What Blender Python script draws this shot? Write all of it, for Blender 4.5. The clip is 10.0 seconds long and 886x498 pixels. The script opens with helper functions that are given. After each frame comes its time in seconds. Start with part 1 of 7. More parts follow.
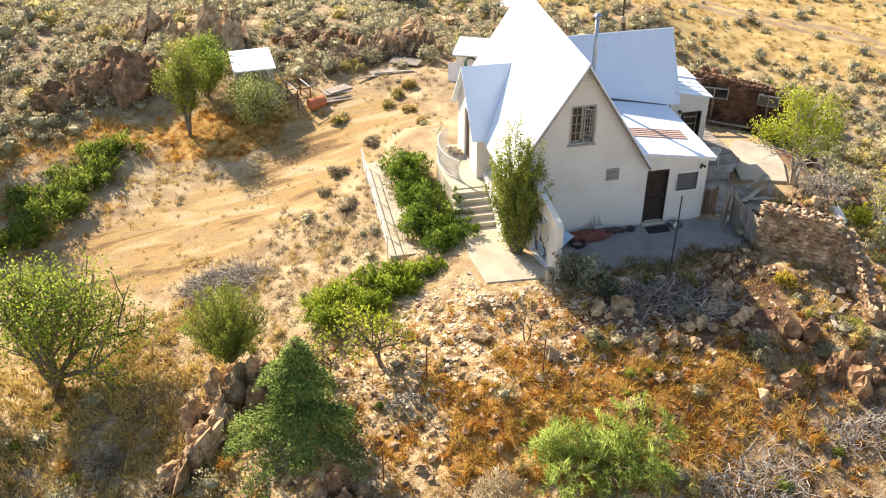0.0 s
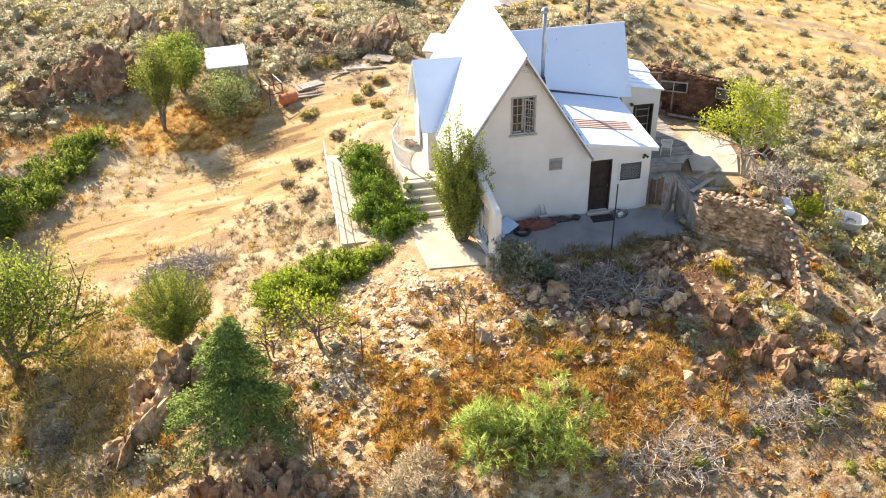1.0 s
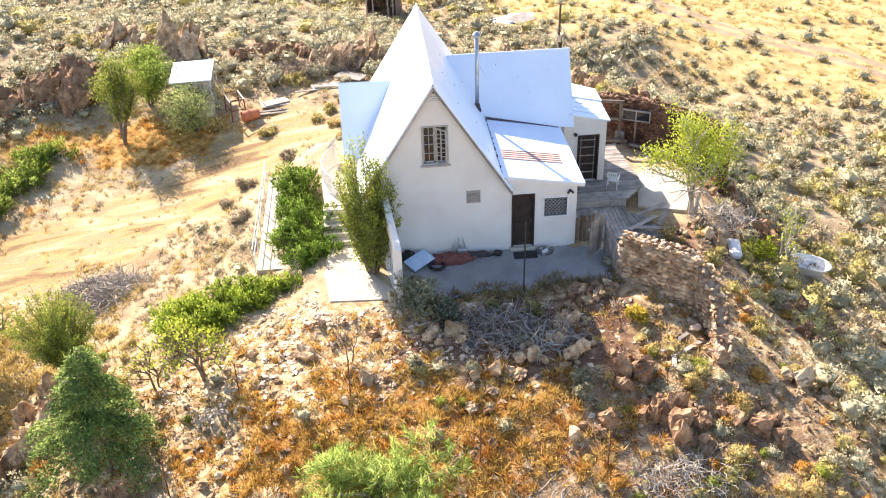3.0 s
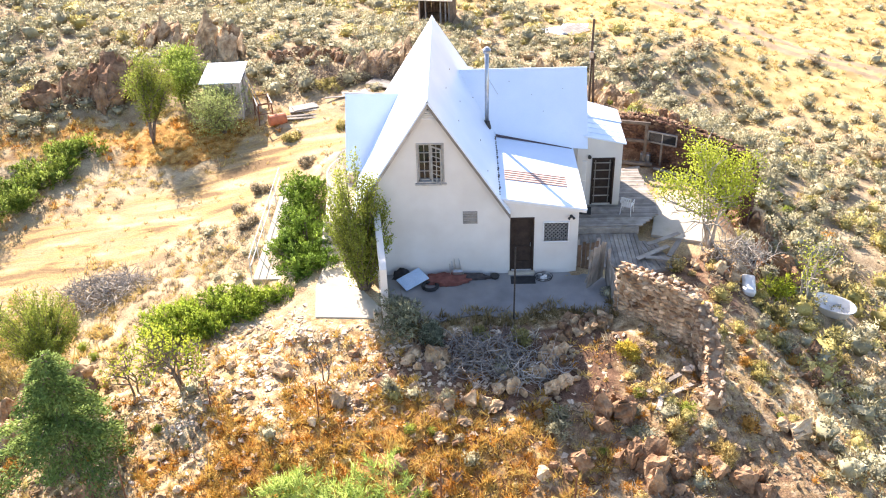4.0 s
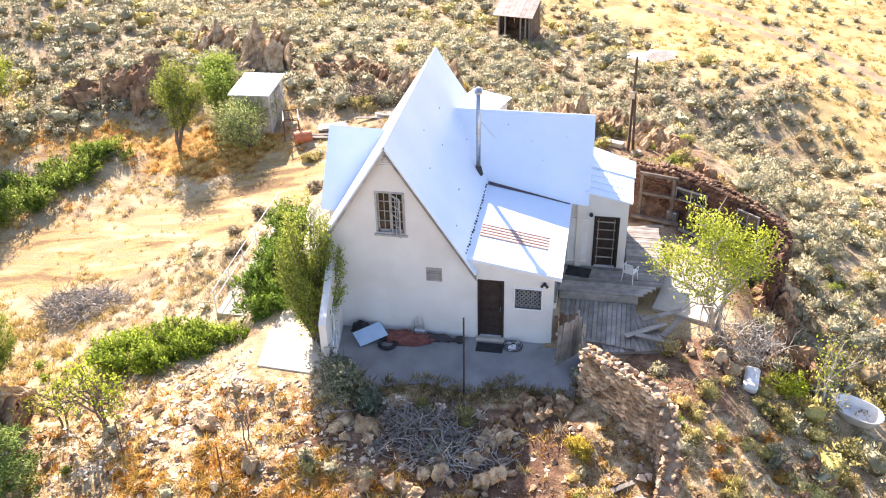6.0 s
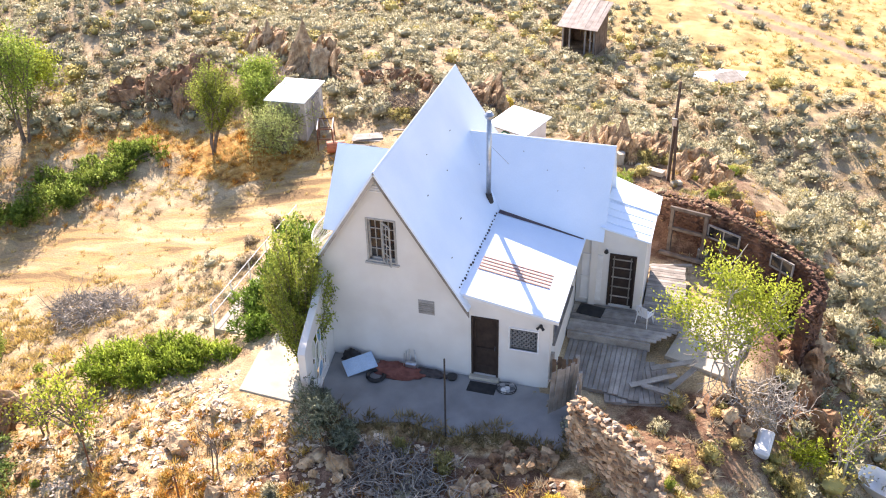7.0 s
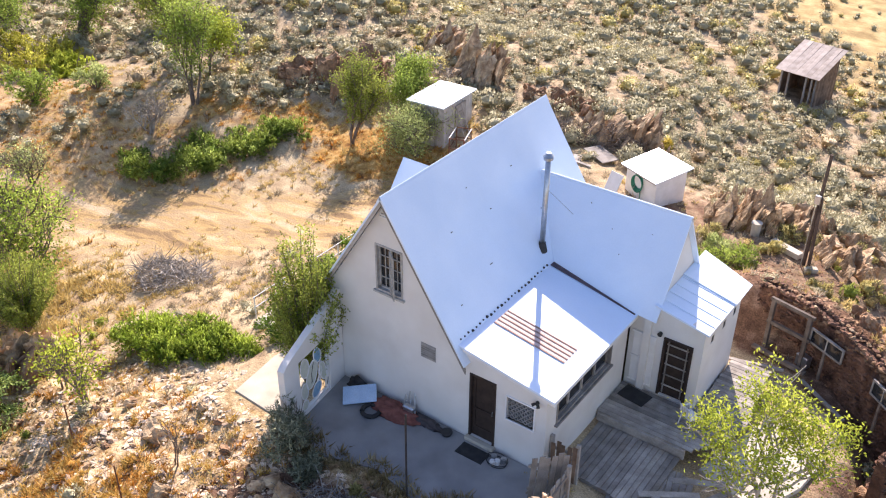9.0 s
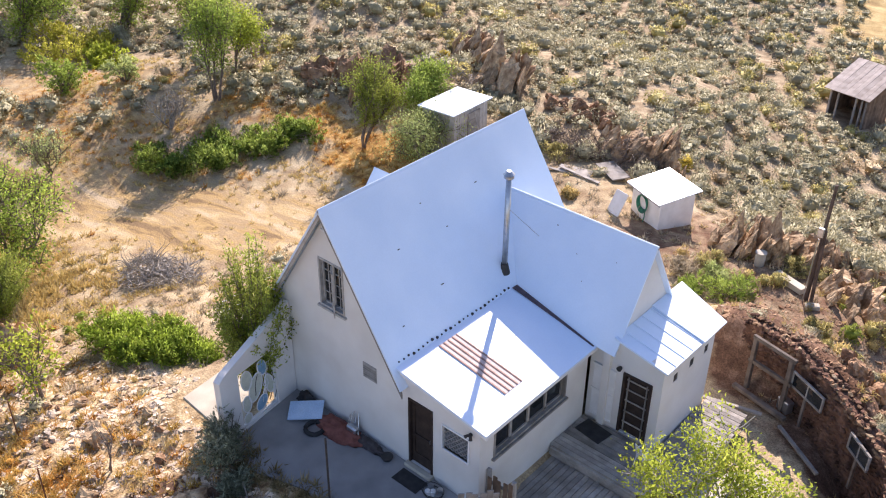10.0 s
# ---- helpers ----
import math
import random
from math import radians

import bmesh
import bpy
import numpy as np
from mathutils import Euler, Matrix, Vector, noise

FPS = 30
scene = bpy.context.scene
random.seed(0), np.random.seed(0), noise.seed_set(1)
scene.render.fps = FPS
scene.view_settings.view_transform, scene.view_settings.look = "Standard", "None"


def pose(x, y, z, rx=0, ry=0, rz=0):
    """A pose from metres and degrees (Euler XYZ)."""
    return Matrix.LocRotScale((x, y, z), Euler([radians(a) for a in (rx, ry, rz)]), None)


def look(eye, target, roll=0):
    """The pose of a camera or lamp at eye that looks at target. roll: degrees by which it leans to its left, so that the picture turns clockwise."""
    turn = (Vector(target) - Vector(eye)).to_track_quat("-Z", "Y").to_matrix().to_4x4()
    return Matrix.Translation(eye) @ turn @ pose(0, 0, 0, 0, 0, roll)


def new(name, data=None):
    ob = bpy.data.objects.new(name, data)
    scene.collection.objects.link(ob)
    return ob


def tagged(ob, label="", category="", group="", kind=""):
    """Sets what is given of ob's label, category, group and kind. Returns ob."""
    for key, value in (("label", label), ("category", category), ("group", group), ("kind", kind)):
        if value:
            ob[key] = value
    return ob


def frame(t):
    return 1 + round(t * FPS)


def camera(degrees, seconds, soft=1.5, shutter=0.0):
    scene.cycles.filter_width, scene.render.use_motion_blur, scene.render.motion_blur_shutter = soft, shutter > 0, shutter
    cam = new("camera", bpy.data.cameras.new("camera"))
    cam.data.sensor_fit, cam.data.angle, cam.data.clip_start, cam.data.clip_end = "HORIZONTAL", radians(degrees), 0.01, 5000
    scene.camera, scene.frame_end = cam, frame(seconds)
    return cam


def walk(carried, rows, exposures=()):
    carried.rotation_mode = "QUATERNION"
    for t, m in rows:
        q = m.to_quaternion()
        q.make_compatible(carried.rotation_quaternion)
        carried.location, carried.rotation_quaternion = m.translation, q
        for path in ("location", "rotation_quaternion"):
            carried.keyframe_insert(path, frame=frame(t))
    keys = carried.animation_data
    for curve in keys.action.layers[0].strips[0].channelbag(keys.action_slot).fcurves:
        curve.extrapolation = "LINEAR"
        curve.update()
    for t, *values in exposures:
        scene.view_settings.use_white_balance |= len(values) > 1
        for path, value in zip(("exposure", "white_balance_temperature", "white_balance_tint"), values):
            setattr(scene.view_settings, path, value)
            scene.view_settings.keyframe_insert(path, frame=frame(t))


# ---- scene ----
cam = camera(50.1, 10.0, soft=1.1)
PATH = [
    (0, (-12.581, -26.404, 17.84), (-12.246, -24.772, 16.734), -0.3),
    (0.5, (-11.448, -27.586, 17.905), (-11.144, -25.946, 16.801), -0.7),
    (1, (-10.146, -27.971, 17.875), (-9.862, -26.325, 16.775), -1.2),
    (1.5, (-8.701, -27.826, 17.82), (-8.429, -26.177, 16.722), -1.7),
    (2, (-7.169, -27.683, 17.733), (-6.903, -26.029, 16.64), -2.1),
    (2.5, (-5.781, -27.444, 17.687), (-5.588, -25.776, 16.601), -2.0),
    (4, (-1.49, -26.21, 17.666), (-1.535, -24.523, 16.592), -1.8),
    (4.5, (-0.172, -25.446, 17.691), (-0.364, -23.769, 16.618), -1.3),
    (5, (1.122, -24.56, 17.67), (0.865, -22.892, 16.598), -1.3),
    (5.5, (2.325, -23.576, 17.641), (2.045, -21.91, 16.57), -1.5),
    (7, (5.587, -20.247, 17.58), (5.081, -18.634, 16.511), -1.4),
    (7.5, (6.79, -19.023, 17.418), (6.165, -17.446, 16.358), -1.5),
    (8, (7.926, -17.775, 17.255), (7.19, -16.244, 16.199), -1.0),
    (8.5, (8.946, -16.531, 17.204), (8.072, -15.078, 16.143), 0.0),
    (9, (10.07, -15.213, 17.122), (9.081, -13.836, 16.061), 0.4),
    (9.5, (10.925, -13.845, 17.084), (9.883, -12.512, 16.018), 0.7),
    (10, (11.883, -12.331, 16.963), (10.764, -11.058, 15.902), 0.5),
]
# the film brightens towards its middle and starts out warmer
EXPOSURES = [(0.0, 0.9, 7350, 16), (1.0, 1.14, 7150, 17), (1.5, 1.27, 7050, 18), (2.7, 1.42, 6700, 19), (4.5, 1.58, 6600, 20), (5.7, 1.55, 6600, 22), (7.0, 1.38, 6600, 23), (8.0, 1.22, 6550, 24), (9.0, 1.05, 6350, 25), (9.5, 0.99, 6300, 25), (10.0, 0.85, 6200, 25)]
walk(cam, [(t, look(eye, target, roll)) for t, eye, target, roll in PATH], EXPOSURES)

# ---- world and sun ----
SUN_WAY = Vector((-0.69, 1.22, 1.0)).normalized()     # towards the sun: behind the house, high
world = bpy.data.worlds.new("sky")
scene.world = world
world.use_nodes = True
wn, wl = world.node_tree.nodes, world.node_tree.links
sky = wn.new("ShaderNodeTexSky")
sky.sky_type, sky.sun_disc = "NISHITA", False
sky.sun_elevation = math.asin(SUN_WAY.z)
sky.sun_rotation = math.atan2(SUN_WAY.x, SUN_WAY.y)
sky.air_density, sky.dust_density, sky.ozone_density = 1.0, 0.6, 1.0
wn["Background"].inputs["Strength"].default_value = 0.12
wl.new(sky.outputs["Color"], wn["Background"].inputs["Color"])
sun_data = bpy.data.lights.new("sun", "SUN")
sun_data.energy, sun_data.angle, sun_data.color = 5.0, radians(0.53), (1.0, 0.91, 0.77)
sun = new("sun", sun_data)
sun.matrix_world = look(SUN_WAY * 80, (0, 0, 0))


# ---- materials ----
def mat(name, c1, c2, scale=2.0, rough=0.9, bump=0.3, fine=40.0, metal=0.0, island=0.0, each=0.0, leaf=0.0, spec=0.3, grit=0.25, stretch=(1, 1, 1), relief=0.02):
    """A surface whose colour wanders between c1 and c2 at the size 1/scale, with a finer grain and relief."""
    m = bpy.data.materials.new(name)
    m.use_nodes = True
    n, l = m.node_tree.nodes, m.node_tree.links
    bs = n["Principled BSDF"]
    geo = n.new("ShaderNodeNewGeometry")
    mp = n.new("ShaderNodeMapping")
    mp.inputs["Scale"].default_value = stretch
    l.new(geo.outputs["Position"], mp.inputs["Vector"])
    big, small = n.new("ShaderNodeTexNoise"), n.new("ShaderNodeTexNoise")
    big.inputs["Scale"].default_value, big.inputs["Detail"].default_value = scale, 6
    small.inputs["Scale"].default_value, small.inputs["Detail"].default_value = fine, 4
    l.new(mp.outputs["Vector"], big.inputs["Vector"])
    l.new(mp.outputs["Vector"], small.inputs["Vector"])
    ramp = n.new("ShaderNodeValToRGB")
    ramp.color_ramp.elements[0].position, ramp.color_ramp.elements[1].position = 0.32, 0.68
    ramp.color_ramp.elements[0].color, ramp.color_ramp.elements[1].color = (*c1, 1), (*c2, 1)
    l.new(big.outputs["Fac"], ramp.inputs["Fac"])
    bright = n.new("ShaderNodeMath")
    bright.operation = "MULTIPLY_ADD"
    bright.inputs[1].default_value, bright.inputs[2].default_value = 2 * grit, 1 - grit
    l.new(small.outputs["Fac"], bright.inputs[0])
    last = bright.outputs[0]
    info = n.new("ShaderNodeObjectInfo")
    for amount, out in ((island, geo.outputs["Random Per Island"]), (each, info.outputs["Random"])):
        if amount:
            k, f = n.new("ShaderNodeMath"), n.new("ShaderNodeMath")
            k.operation, f.operation = "MULTIPLY_ADD", "MULTIPLY"
            k.inputs[1].default_value, k.inputs[2].default_value = 2 * amount, 1 - amount
            l.new(out, k.inputs[0])
            l.new(k.outputs[0], f.inputs[0])
            l.new(last, f.inputs[1])
            last = f.outputs[0]
    mul = n.new("ShaderNodeVectorMath")
    mul.operation = "SCALE"
    l.new(ramp.outputs["Color"], mul.inputs[0])
    l.new(last, mul.inputs["Scale"])
    l.new(mul.outputs[0], bs.inputs["Base Color"])
    bs.inputs["Roughness"].default_value, bs.inputs["Metallic"].default_value = rough, metal
    bs.inputs["Specular IOR Level"].default_value = spec
    if bump:
        b = n.new("ShaderNodeBump")
        b.inputs["Strength"].default_value, b.inputs["Distance"].default_value = bump, relief
        l.new(small.outputs["Fac"], b.inputs["Height"])
        l.new(b.outputs["Normal"], bs.inputs["Normal"])
    if leaf:
        tr, mx = n.new("ShaderNodeBsdfTranslucent"), n.new("ShaderNodeMixShader")
        l.new(mul.outputs[0], tr.inputs["Color"])
        mx.inputs["Fac"].default_value = leaf
        l.new(bs.outputs[0], mx.inputs[1])
        l.new(tr.outputs[0], mx.inputs[2])
        l.new(mx.outputs[0], n["Material Output"].inputs["Surface"])
    return m


STUCCO = mat("stucco", (0.69, 0.655, 0.60), (0.79, 0.765, 0.715), 0.9, 0.92, 0.35, 60, grit=0.06)
WHITE_PAINT = mat("white_paint", (0.72, 0.71, 0.68), (0.82, 0.81, 0.79), 3, 0.6, 0.1, 50, grit=0.08)
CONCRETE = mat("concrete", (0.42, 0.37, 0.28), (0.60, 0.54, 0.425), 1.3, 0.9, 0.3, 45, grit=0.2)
# patio grey is set darker than CONCRETE to carry some of the gable's shade
SHADED_PATIO = mat("shaded_patio_concrete", (0.215, 0.21, 0.205), (0.33, 0.32, 0.305), 1.0, 0.85, 0.3, 45, grit=0.18)
WEATHERED_WHITE = mat("weathered_white_paint", (0.33, 0.315, 0.29), (0.50, 0.48, 0.44), 7, 0.8, 0.4, 40, grit=0.2)
DARK_WOOD = mat("dark_wood", (0.03, 0.02, 0.016), (0.055, 0.037, 0.028), 6, 0.7, 0.3, 60)
GREY_WOOD = mat("weathered_wood", (0.24, 0.215, 0.185), (0.40, 0.365, 0.32), 3, 0.9, 0.6, 30, each=0.28, grit=0.25)
BROWN_WOOD = mat("brown_wood", (0.15, 0.095, 0.06), (0.27, 0.18, 0.12), 4, 0.9, 0.5, 40, each=0.25)
GLASS_DARK = mat("window_glass", (0.012, 0.014, 0.016), (0.03, 0.032, 0.035), 2, 0.06, 0, 20, spec=0.6)
RUST = mat("rusty_iron", (0.13, 0.055, 0.03), (0.24, 0.11, 0.055), 9, 0.85, 0.4, 60)
STEEL = mat("galvanised_steel", (0.42, 0.43, 0.44), (0.55, 0.56, 0.57), 8, 0.35, 0.05, 50, metal=0.9)
BLACK_IRON = mat("dark_iron", (0.03, 0.028, 0.027), (0.06, 0.055, 0.05), 9, 0.6, 0.2, 60)
RUBBER = mat("dark_rubber", (0.025, 0.025, 0.026), (0.05, 0.048, 0.046), 5, 0.85, 0.3, 60)
ROCK = mat("rock", (0.21, 0.125, 0.065), (0.58, 0.43, 0.26), 2.6, 0.95, 1.0, 9, relief=0.09, each=0.25, island=0.35, grit=0.4)
RED_ROCK = mat("red_rock", (0.15, 0.08, 0.042), (0.42, 0.265, 0.15), 2.4, 0.95, 1.0, 9, relief=0.09, each=0.2, island=0.2, grit=0.4)
PALE_STONE = mat("pale_stone", (0.40, 0.285, 0.18), (0.66, 0.55, 0.41), 3, 0.95, 0.7, 20, each=0.25, island=0.3, grit=0.3)
BARK = mat("bark", (0.13, 0.10, 0.075), (0.24, 0.19, 0.15), 6, 0.95, 0.6, 40)
PALE_BARK = mat("pale_bark", (0.36, 0.32, 0.27), (0.55, 0.50, 0.43), 6, 0.95, 0.5, 40)
DARK_TWIGS = mat("dark_dead_twigs", (0.15, 0.13, 0.11), (0.33, 0.30, 0.265), 5, 0.95, 0.2, 40, island=0.45)
DEAD_WOOD = mat("dead_branches", (0.28, 0.25, 0.21), (0.47, 0.43, 0.37), 5, 0.95, 0.2, 40, island=0.3)


def leaves(name, c1, c2, trans=0.35, island=0.4, scale=1.2):
    return mat(name, c1, c2, scale, 0.75, 0, 8, island=island, leaf=trans, spec=0.2, grit=0.15)


SAGE = leaves("sage_leaves", (0.38, 0.355, 0.22), (0.525, 0.49, 0.32), 0.22, 0.2, 0.5)
YELLOW_GREEN = leaves("yellow_green_leaves", (0.27, 0.38, 0.05), (0.47, 0.56, 0.10), 0.4, 0.4, 0.8)
GREY_SAGE = leaves("grey_sage_leaves", (0.22, 0.24, 0.15), (0.36, 0.38, 0.25), 0.2, 0.4, 1.0)
YELLOW_SAGE = leaves("rabbitbrush_leaves", (0.44, 0.39, 0.13), (0.58, 0.50, 0.20), 0.25, 0.3)
LEMON = leaves("lemon_yellow_leaves", (0.44, 0.44, 0.05), (0.62, 0.58, 0.09), 0.3, 0.3)
YELLOW_BLOOM = leaves("rabbitbrush_bloom", (0.55, 0.43, 0.06), (0.70, 0.56, 0.10), 0.25, 0.3)
JUNIPER = leaves("juniper_leaves", (0.22, 0.32, 0.03), (0.38, 0.48, 0.055), 0.28, 0.45, 1.5)
JUNIPER_DEEP = leaves("deep_juniper_leaves", (0.115, 0.21, 0.026), (0.25, 0.37, 0.05), 0.28, 0.45, 1.5)
JUNIPER_DARK = leaves("dark_juniper_leaves", (0.15, 0.24, 0.035), (0.36, 0.44, 0.075), 0.25, 0.45, 1.0)
SPRUCE = leaves("spruce_needles", (0.14, 0.225, 0.055), (0.29, 0.385, 0.10), 0.28, 0.4)
GREEN = leaves("green_leaves", (0.24, 0.34, 0.05), (0.42, 0.52, 0.10), 0.4, 0.4)
OLIVE = leaves("olive_leaves", (0.23, 0.29, 0.045), (0.40, 0.445, 0.085), 0.4, 0.4)
LIME = leaves("lime_leaves", (0.38, 0.46, 0.04), (0.52, 0.57, 0.08), 0.4, 0.3)
PALE_GREEN = leaves("pale_green_leaves", (0.38, 0.46, 0.15), (0.54, 0.60, 0.23), 0.35, 0.35)
BRIGHT_BUSH = leaves("bright_green_stems", (0.30, 0.42, 0.085), (0.46, 0.57, 0.15), 0.3, 0.4)
RUSSET = leaves("russet_weeds", (0.42, 0.19, 0.035), (0.64, 0.36, 0.08), 0.3, 0.4, 0.8)
GOLDEN = leaves("golden_grass", (0.52, 0.33, 0.075), (0.68, 0.49, 0.16), 0.3, 0.3, 0.6)
EDGE_WEED = leaves("dry_edge_weeds", (0.22, 0.16, 0.07), (0.40, 0.31, 0.14), 0.2, 0.4, 1.5)
STRAW = leaves("straw_grass", (0.54, 0.40, 0.14), (0.70, 0.56, 0.25), 0.3, 0.3, 0.6)
DRY_SAGE = leaves("dry_sage_leaves", (0.42, 0.33, 0.19), (0.56, 0.45, 0.28), 0.2, 0.35, 0.5)
YARD = mat("yard_concrete", (0.40, 0.36, 0.29), (0.54, 0.49, 0.40), 1.3, 0.95, 0.4, 30, grit=0.25)
GREY_BRUSH = leaves("grey_brush", (0.42, 0.35, 0.23), (0.58, 0.49, 0.34), 0.25, 0.4, 0.7)


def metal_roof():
    """White-painted standing-seam sheet: slightly glossy, faint rust spots; the sky's blue reflection is put into the
    base colour.
    """
    m = mat("sky_tinted_white_roof", (0.68, 0.785, 0.91), (0.765, 0.855, 0.96), 0.7, 0.34, 0.05, 25, spec=0.6, grit=0.04)
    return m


ROOF = metal_roof()


# ---- mesh helpers ----
def tri_mesh(name, verts, tris, material, smooth=False, normals=None):
    """A mesh from arrays of vertices (n, 3) and triangles (m, 3), with soft normals where they are given."""
    verts, tris = np.asarray(verts, np.float32), np.asarray(tris, np.int32)
    me = bpy.data.meshes.new(name)
    me.vertices.add(len(verts))
    me.vertices.foreach_set("co", verts.ravel())
    me.loops.add(tris.size)
    me.loops.foreach_set("vertex_index", tris.ravel())
    me.polygons.add(len(tris))
    me.polygons.foreach_set("loop_start", np.arange(0, tris.size, 3, dtype=np.int32))
    me.polygons.foreach_set("use_smooth", np.full(len(tris), smooth or normals is not None))
    me.materials.append(material)
    me.update(calc_edges=True)
    me.validate()
    if normals is not None:
        me.normals_split_custom_set_from_vertices(np.asarray(normals, np.float32))
    return me


def from_bm(name, bm, material, smooth=False):
    me = bpy.data.meshes.new(name)
    bm.to_mesh(me)
    bm.free()
    if material:
        me.materials.append(material)
    if smooth:
        me.polygons.foreach_set("use_smooth", [True] * len(me.polygons))
    return me


def part(name, bm, material, parent=None, label="", smooth=False):
    """One mesh object from a bmesh, or from a mesh, under a thing or part."""
    data = bm if isinstance(bm, bpy.types.Mesh) else from_bm(name, bm, material, smooth)
    ob = new(name, data)
    if parent:
        ob.parent = parent
    if label:
        ob["label"] = label
    return ob


def thing(name, label, category, at=(0, 0, 0), turn=0.0, group="", kind=""):
    e = new(name)
    e.empty_display_size = 0.2
    e.matrix_world = pose(*at, 0, 0, turn)
    return tagged(e, label, category, group, kind)


def box(bm, lo, hi, bevel=0.0, m=None):
    """A box between two corners, its edges bevelled, moved by m."""
    lo, hi = Vector(lo), Vector(hi)
    made = bmesh.ops.create_cube(bm, size=1.0, matrix=Matrix.LocRotScale((lo + hi) / 2, None, hi - lo))["verts"]
    if bevel:
        edges = list({e for v in made for e in v.link_edges})
        r = bmesh.ops.bevel(bm, geom=edges, offset=bevel, segments=1, affect="EDGES")
        made = list({v for f in r["faces"] for v in f.verts} | {v for v in made if v.is_valid})
    if m is not None:
        bmesh.ops.transform(bm, matrix=m, verts=made)
    return bm


def boxed(lo, hi, bevel=0.0, m=None):
    return box(bmesh.new(), lo, hi, bevel, m)


def tube(bm, points, r0, r1=None, sides=6, caps=True):
    """A tapered tube along points."""
    r1 = r0 if r1 is None else r1
    pts = [Vector(p) for p in points]
    rings = []
    for i, p in enumerate(pts):
        d = (pts[min(i + 1, len(pts) - 1)] - pts[max(i - 1, 0)]).normalized()
        a = d.orthogonal().normalized()
        b = d.cross(a)
        r = r0 + (r1 - r0) * i / max(1, len(pts) - 1)
        rings.append([bm.verts.new(p + r * (math.cos(k * 2 * math.pi / sides) * a + math.sin(k * 2 * math.pi / sides) * b)) for k in range(sides)])
    for u, v in zip(rings, rings[1:]):
        for k in range(sides):
            bm.faces.new((u[k], u[(k + 1) % sides], v[(k + 1) % sides], v[k]))
    if caps and sides > 2:
        bm.faces.new(rings[0][::-1])
        bm.faces.new(rings[-1])
    return bm


def slab(bm, outline, thick):
    """A plate: a polygon of 3D corners, thickened against its normal."""
    top = [Vector(p) for p in outline]
    nrm = (top[1] - top[0]).cross(top[2] - top[0]).normalized()
    if nrm.z < 0:
        top, nrm = top[::-1], -nrm
    a = [bm.verts.new(p) for p in top]
    b = [bm.verts.new(p - nrm * thick) for p in top]
    bm.faces.new(a)
    bm.faces.new(b[::-1])
    for i in range(len(a)):
        j = (i + 1) % len(a)
        bm.faces.new((a[i], b[i], b[j], a[j]))
    return bm


def prism(outline, axis, lo, hi):
    """An outline in the plane square to axis, drawn out from lo to hi. Corners are given in the two other axes' order."""
    bm = bmesh.new()
    put = {"x": lambda u, v, w: (w, u, v), "y": lambda u, v, w: (u, w, v), "z": lambda u, v, w: (u, v, w)}[axis]
    a = [bm.verts.new(put(u, v, lo)) for u, v in outline]
    b = [bm.verts.new(put(u, v, hi)) for u, v in outline]
    bm.faces.new(a)
    bm.faces.new(b[::-1])
    for i in range(len(a)):
        j = (i + 1) % len(a)
        bm.faces.new((a[i], b[i], b[j], a[j]))
    bmesh.ops.recalc_face_normals(bm, faces=bm.faces)
    return bm


def wall_with_holes(u0, u1, z0, top, holes, axis, lo, hi):
    """An upright wall from u0 to u1, up to the line top(u), with rectangular holes (ua, ub, za, zb), thick from lo to hi along axis."""
    bm = bmesh.new()
    cuts = sorted({u0, u1, *[h[0] for h in holes], *[h[1] for h in holes], *[k for k in BREAKS if u0 < k < u1]})
    put = (lambda u, v, w: (w, u, v)) if axis == "x" else (lambda u, v, w: (u, w, v))

    def cell(a, b, za, zb, zc, zd):
        q = [(a, za), (b, zb), (b, zc), (a, zd)]
        f = [bm.verts.new(put(u, v, lo)) for u, v in q] + [bm.verts.new(put(u, v, hi)) for u, v in q]
        for k in ((0, 1, 2, 3), (7, 6, 5, 4), (0, 4, 5, 1), (1, 5, 6, 2), (2, 6, 7, 3), (3, 7, 4, 0)):
            bm.faces.new([f[i] for i in k])
    for a, b in zip(cuts, cuts[1:]):
        level = z0
        for h in sorted((h for h in holes if h[0] <= a + 1e-6 and h[1] >= b - 1e-6), key=lambda h: h[2]):
            if h[2] > level + 1e-6:
                cell(a, b, level, level, h[2], h[2])
            level = h[3]
        cell(a, b, level, level, top(b), top(a))
    bmesh.ops.remove_doubles(bm, verts=bm.verts, dist=1e-4)
    inner = [f for f in bm.faces if sum(1 for g in bm.faces if g is not f and set(g.verts) == set(f.verts))]
    bmesh.ops.delete(bm, geom=inner, context="FACES_ONLY")
    bmesh.ops.recalc_face_normals(bm, faces=bm.faces)
    return bm


BREAKS = []
TAU = 2 * math.pi


# ---- the lie of the land ----
# a hilltop that falls away on all sides: low swells on a square net, over a plain that tips gently away
SWELLS = (
    (0.06, 0.1, -0.26, 0.04, 1.3, -0.22, 2.54, 2.48),
    (0.04, 0.62, -0.24, -0.64, 0.12, 1.18, 0.35, 0.79),
    (-1.17, -0.22, 0.31, 0.74, 0.01, 1.54, 1.02, 0.64),
    (0.53, 0.99, 0.43, 0.16, 0.43, 0.74, 0.54, 1.5),
    (0.41, 1.77, 0.67, 2.13, 0.66, 1.55, 1.61, 1.26),
    (0.86, 0.66, 1.11, 0.54, 1.31, 0.63, -0.16, -0.73),
    (0.84, 1.45, 2.26, 1.49, 1.4, 2.33, -0.12, 0.63),
    (0.33, 0.26, -0.48, 0.34, 0.39, 0.27, -1.95, 1.34),
)


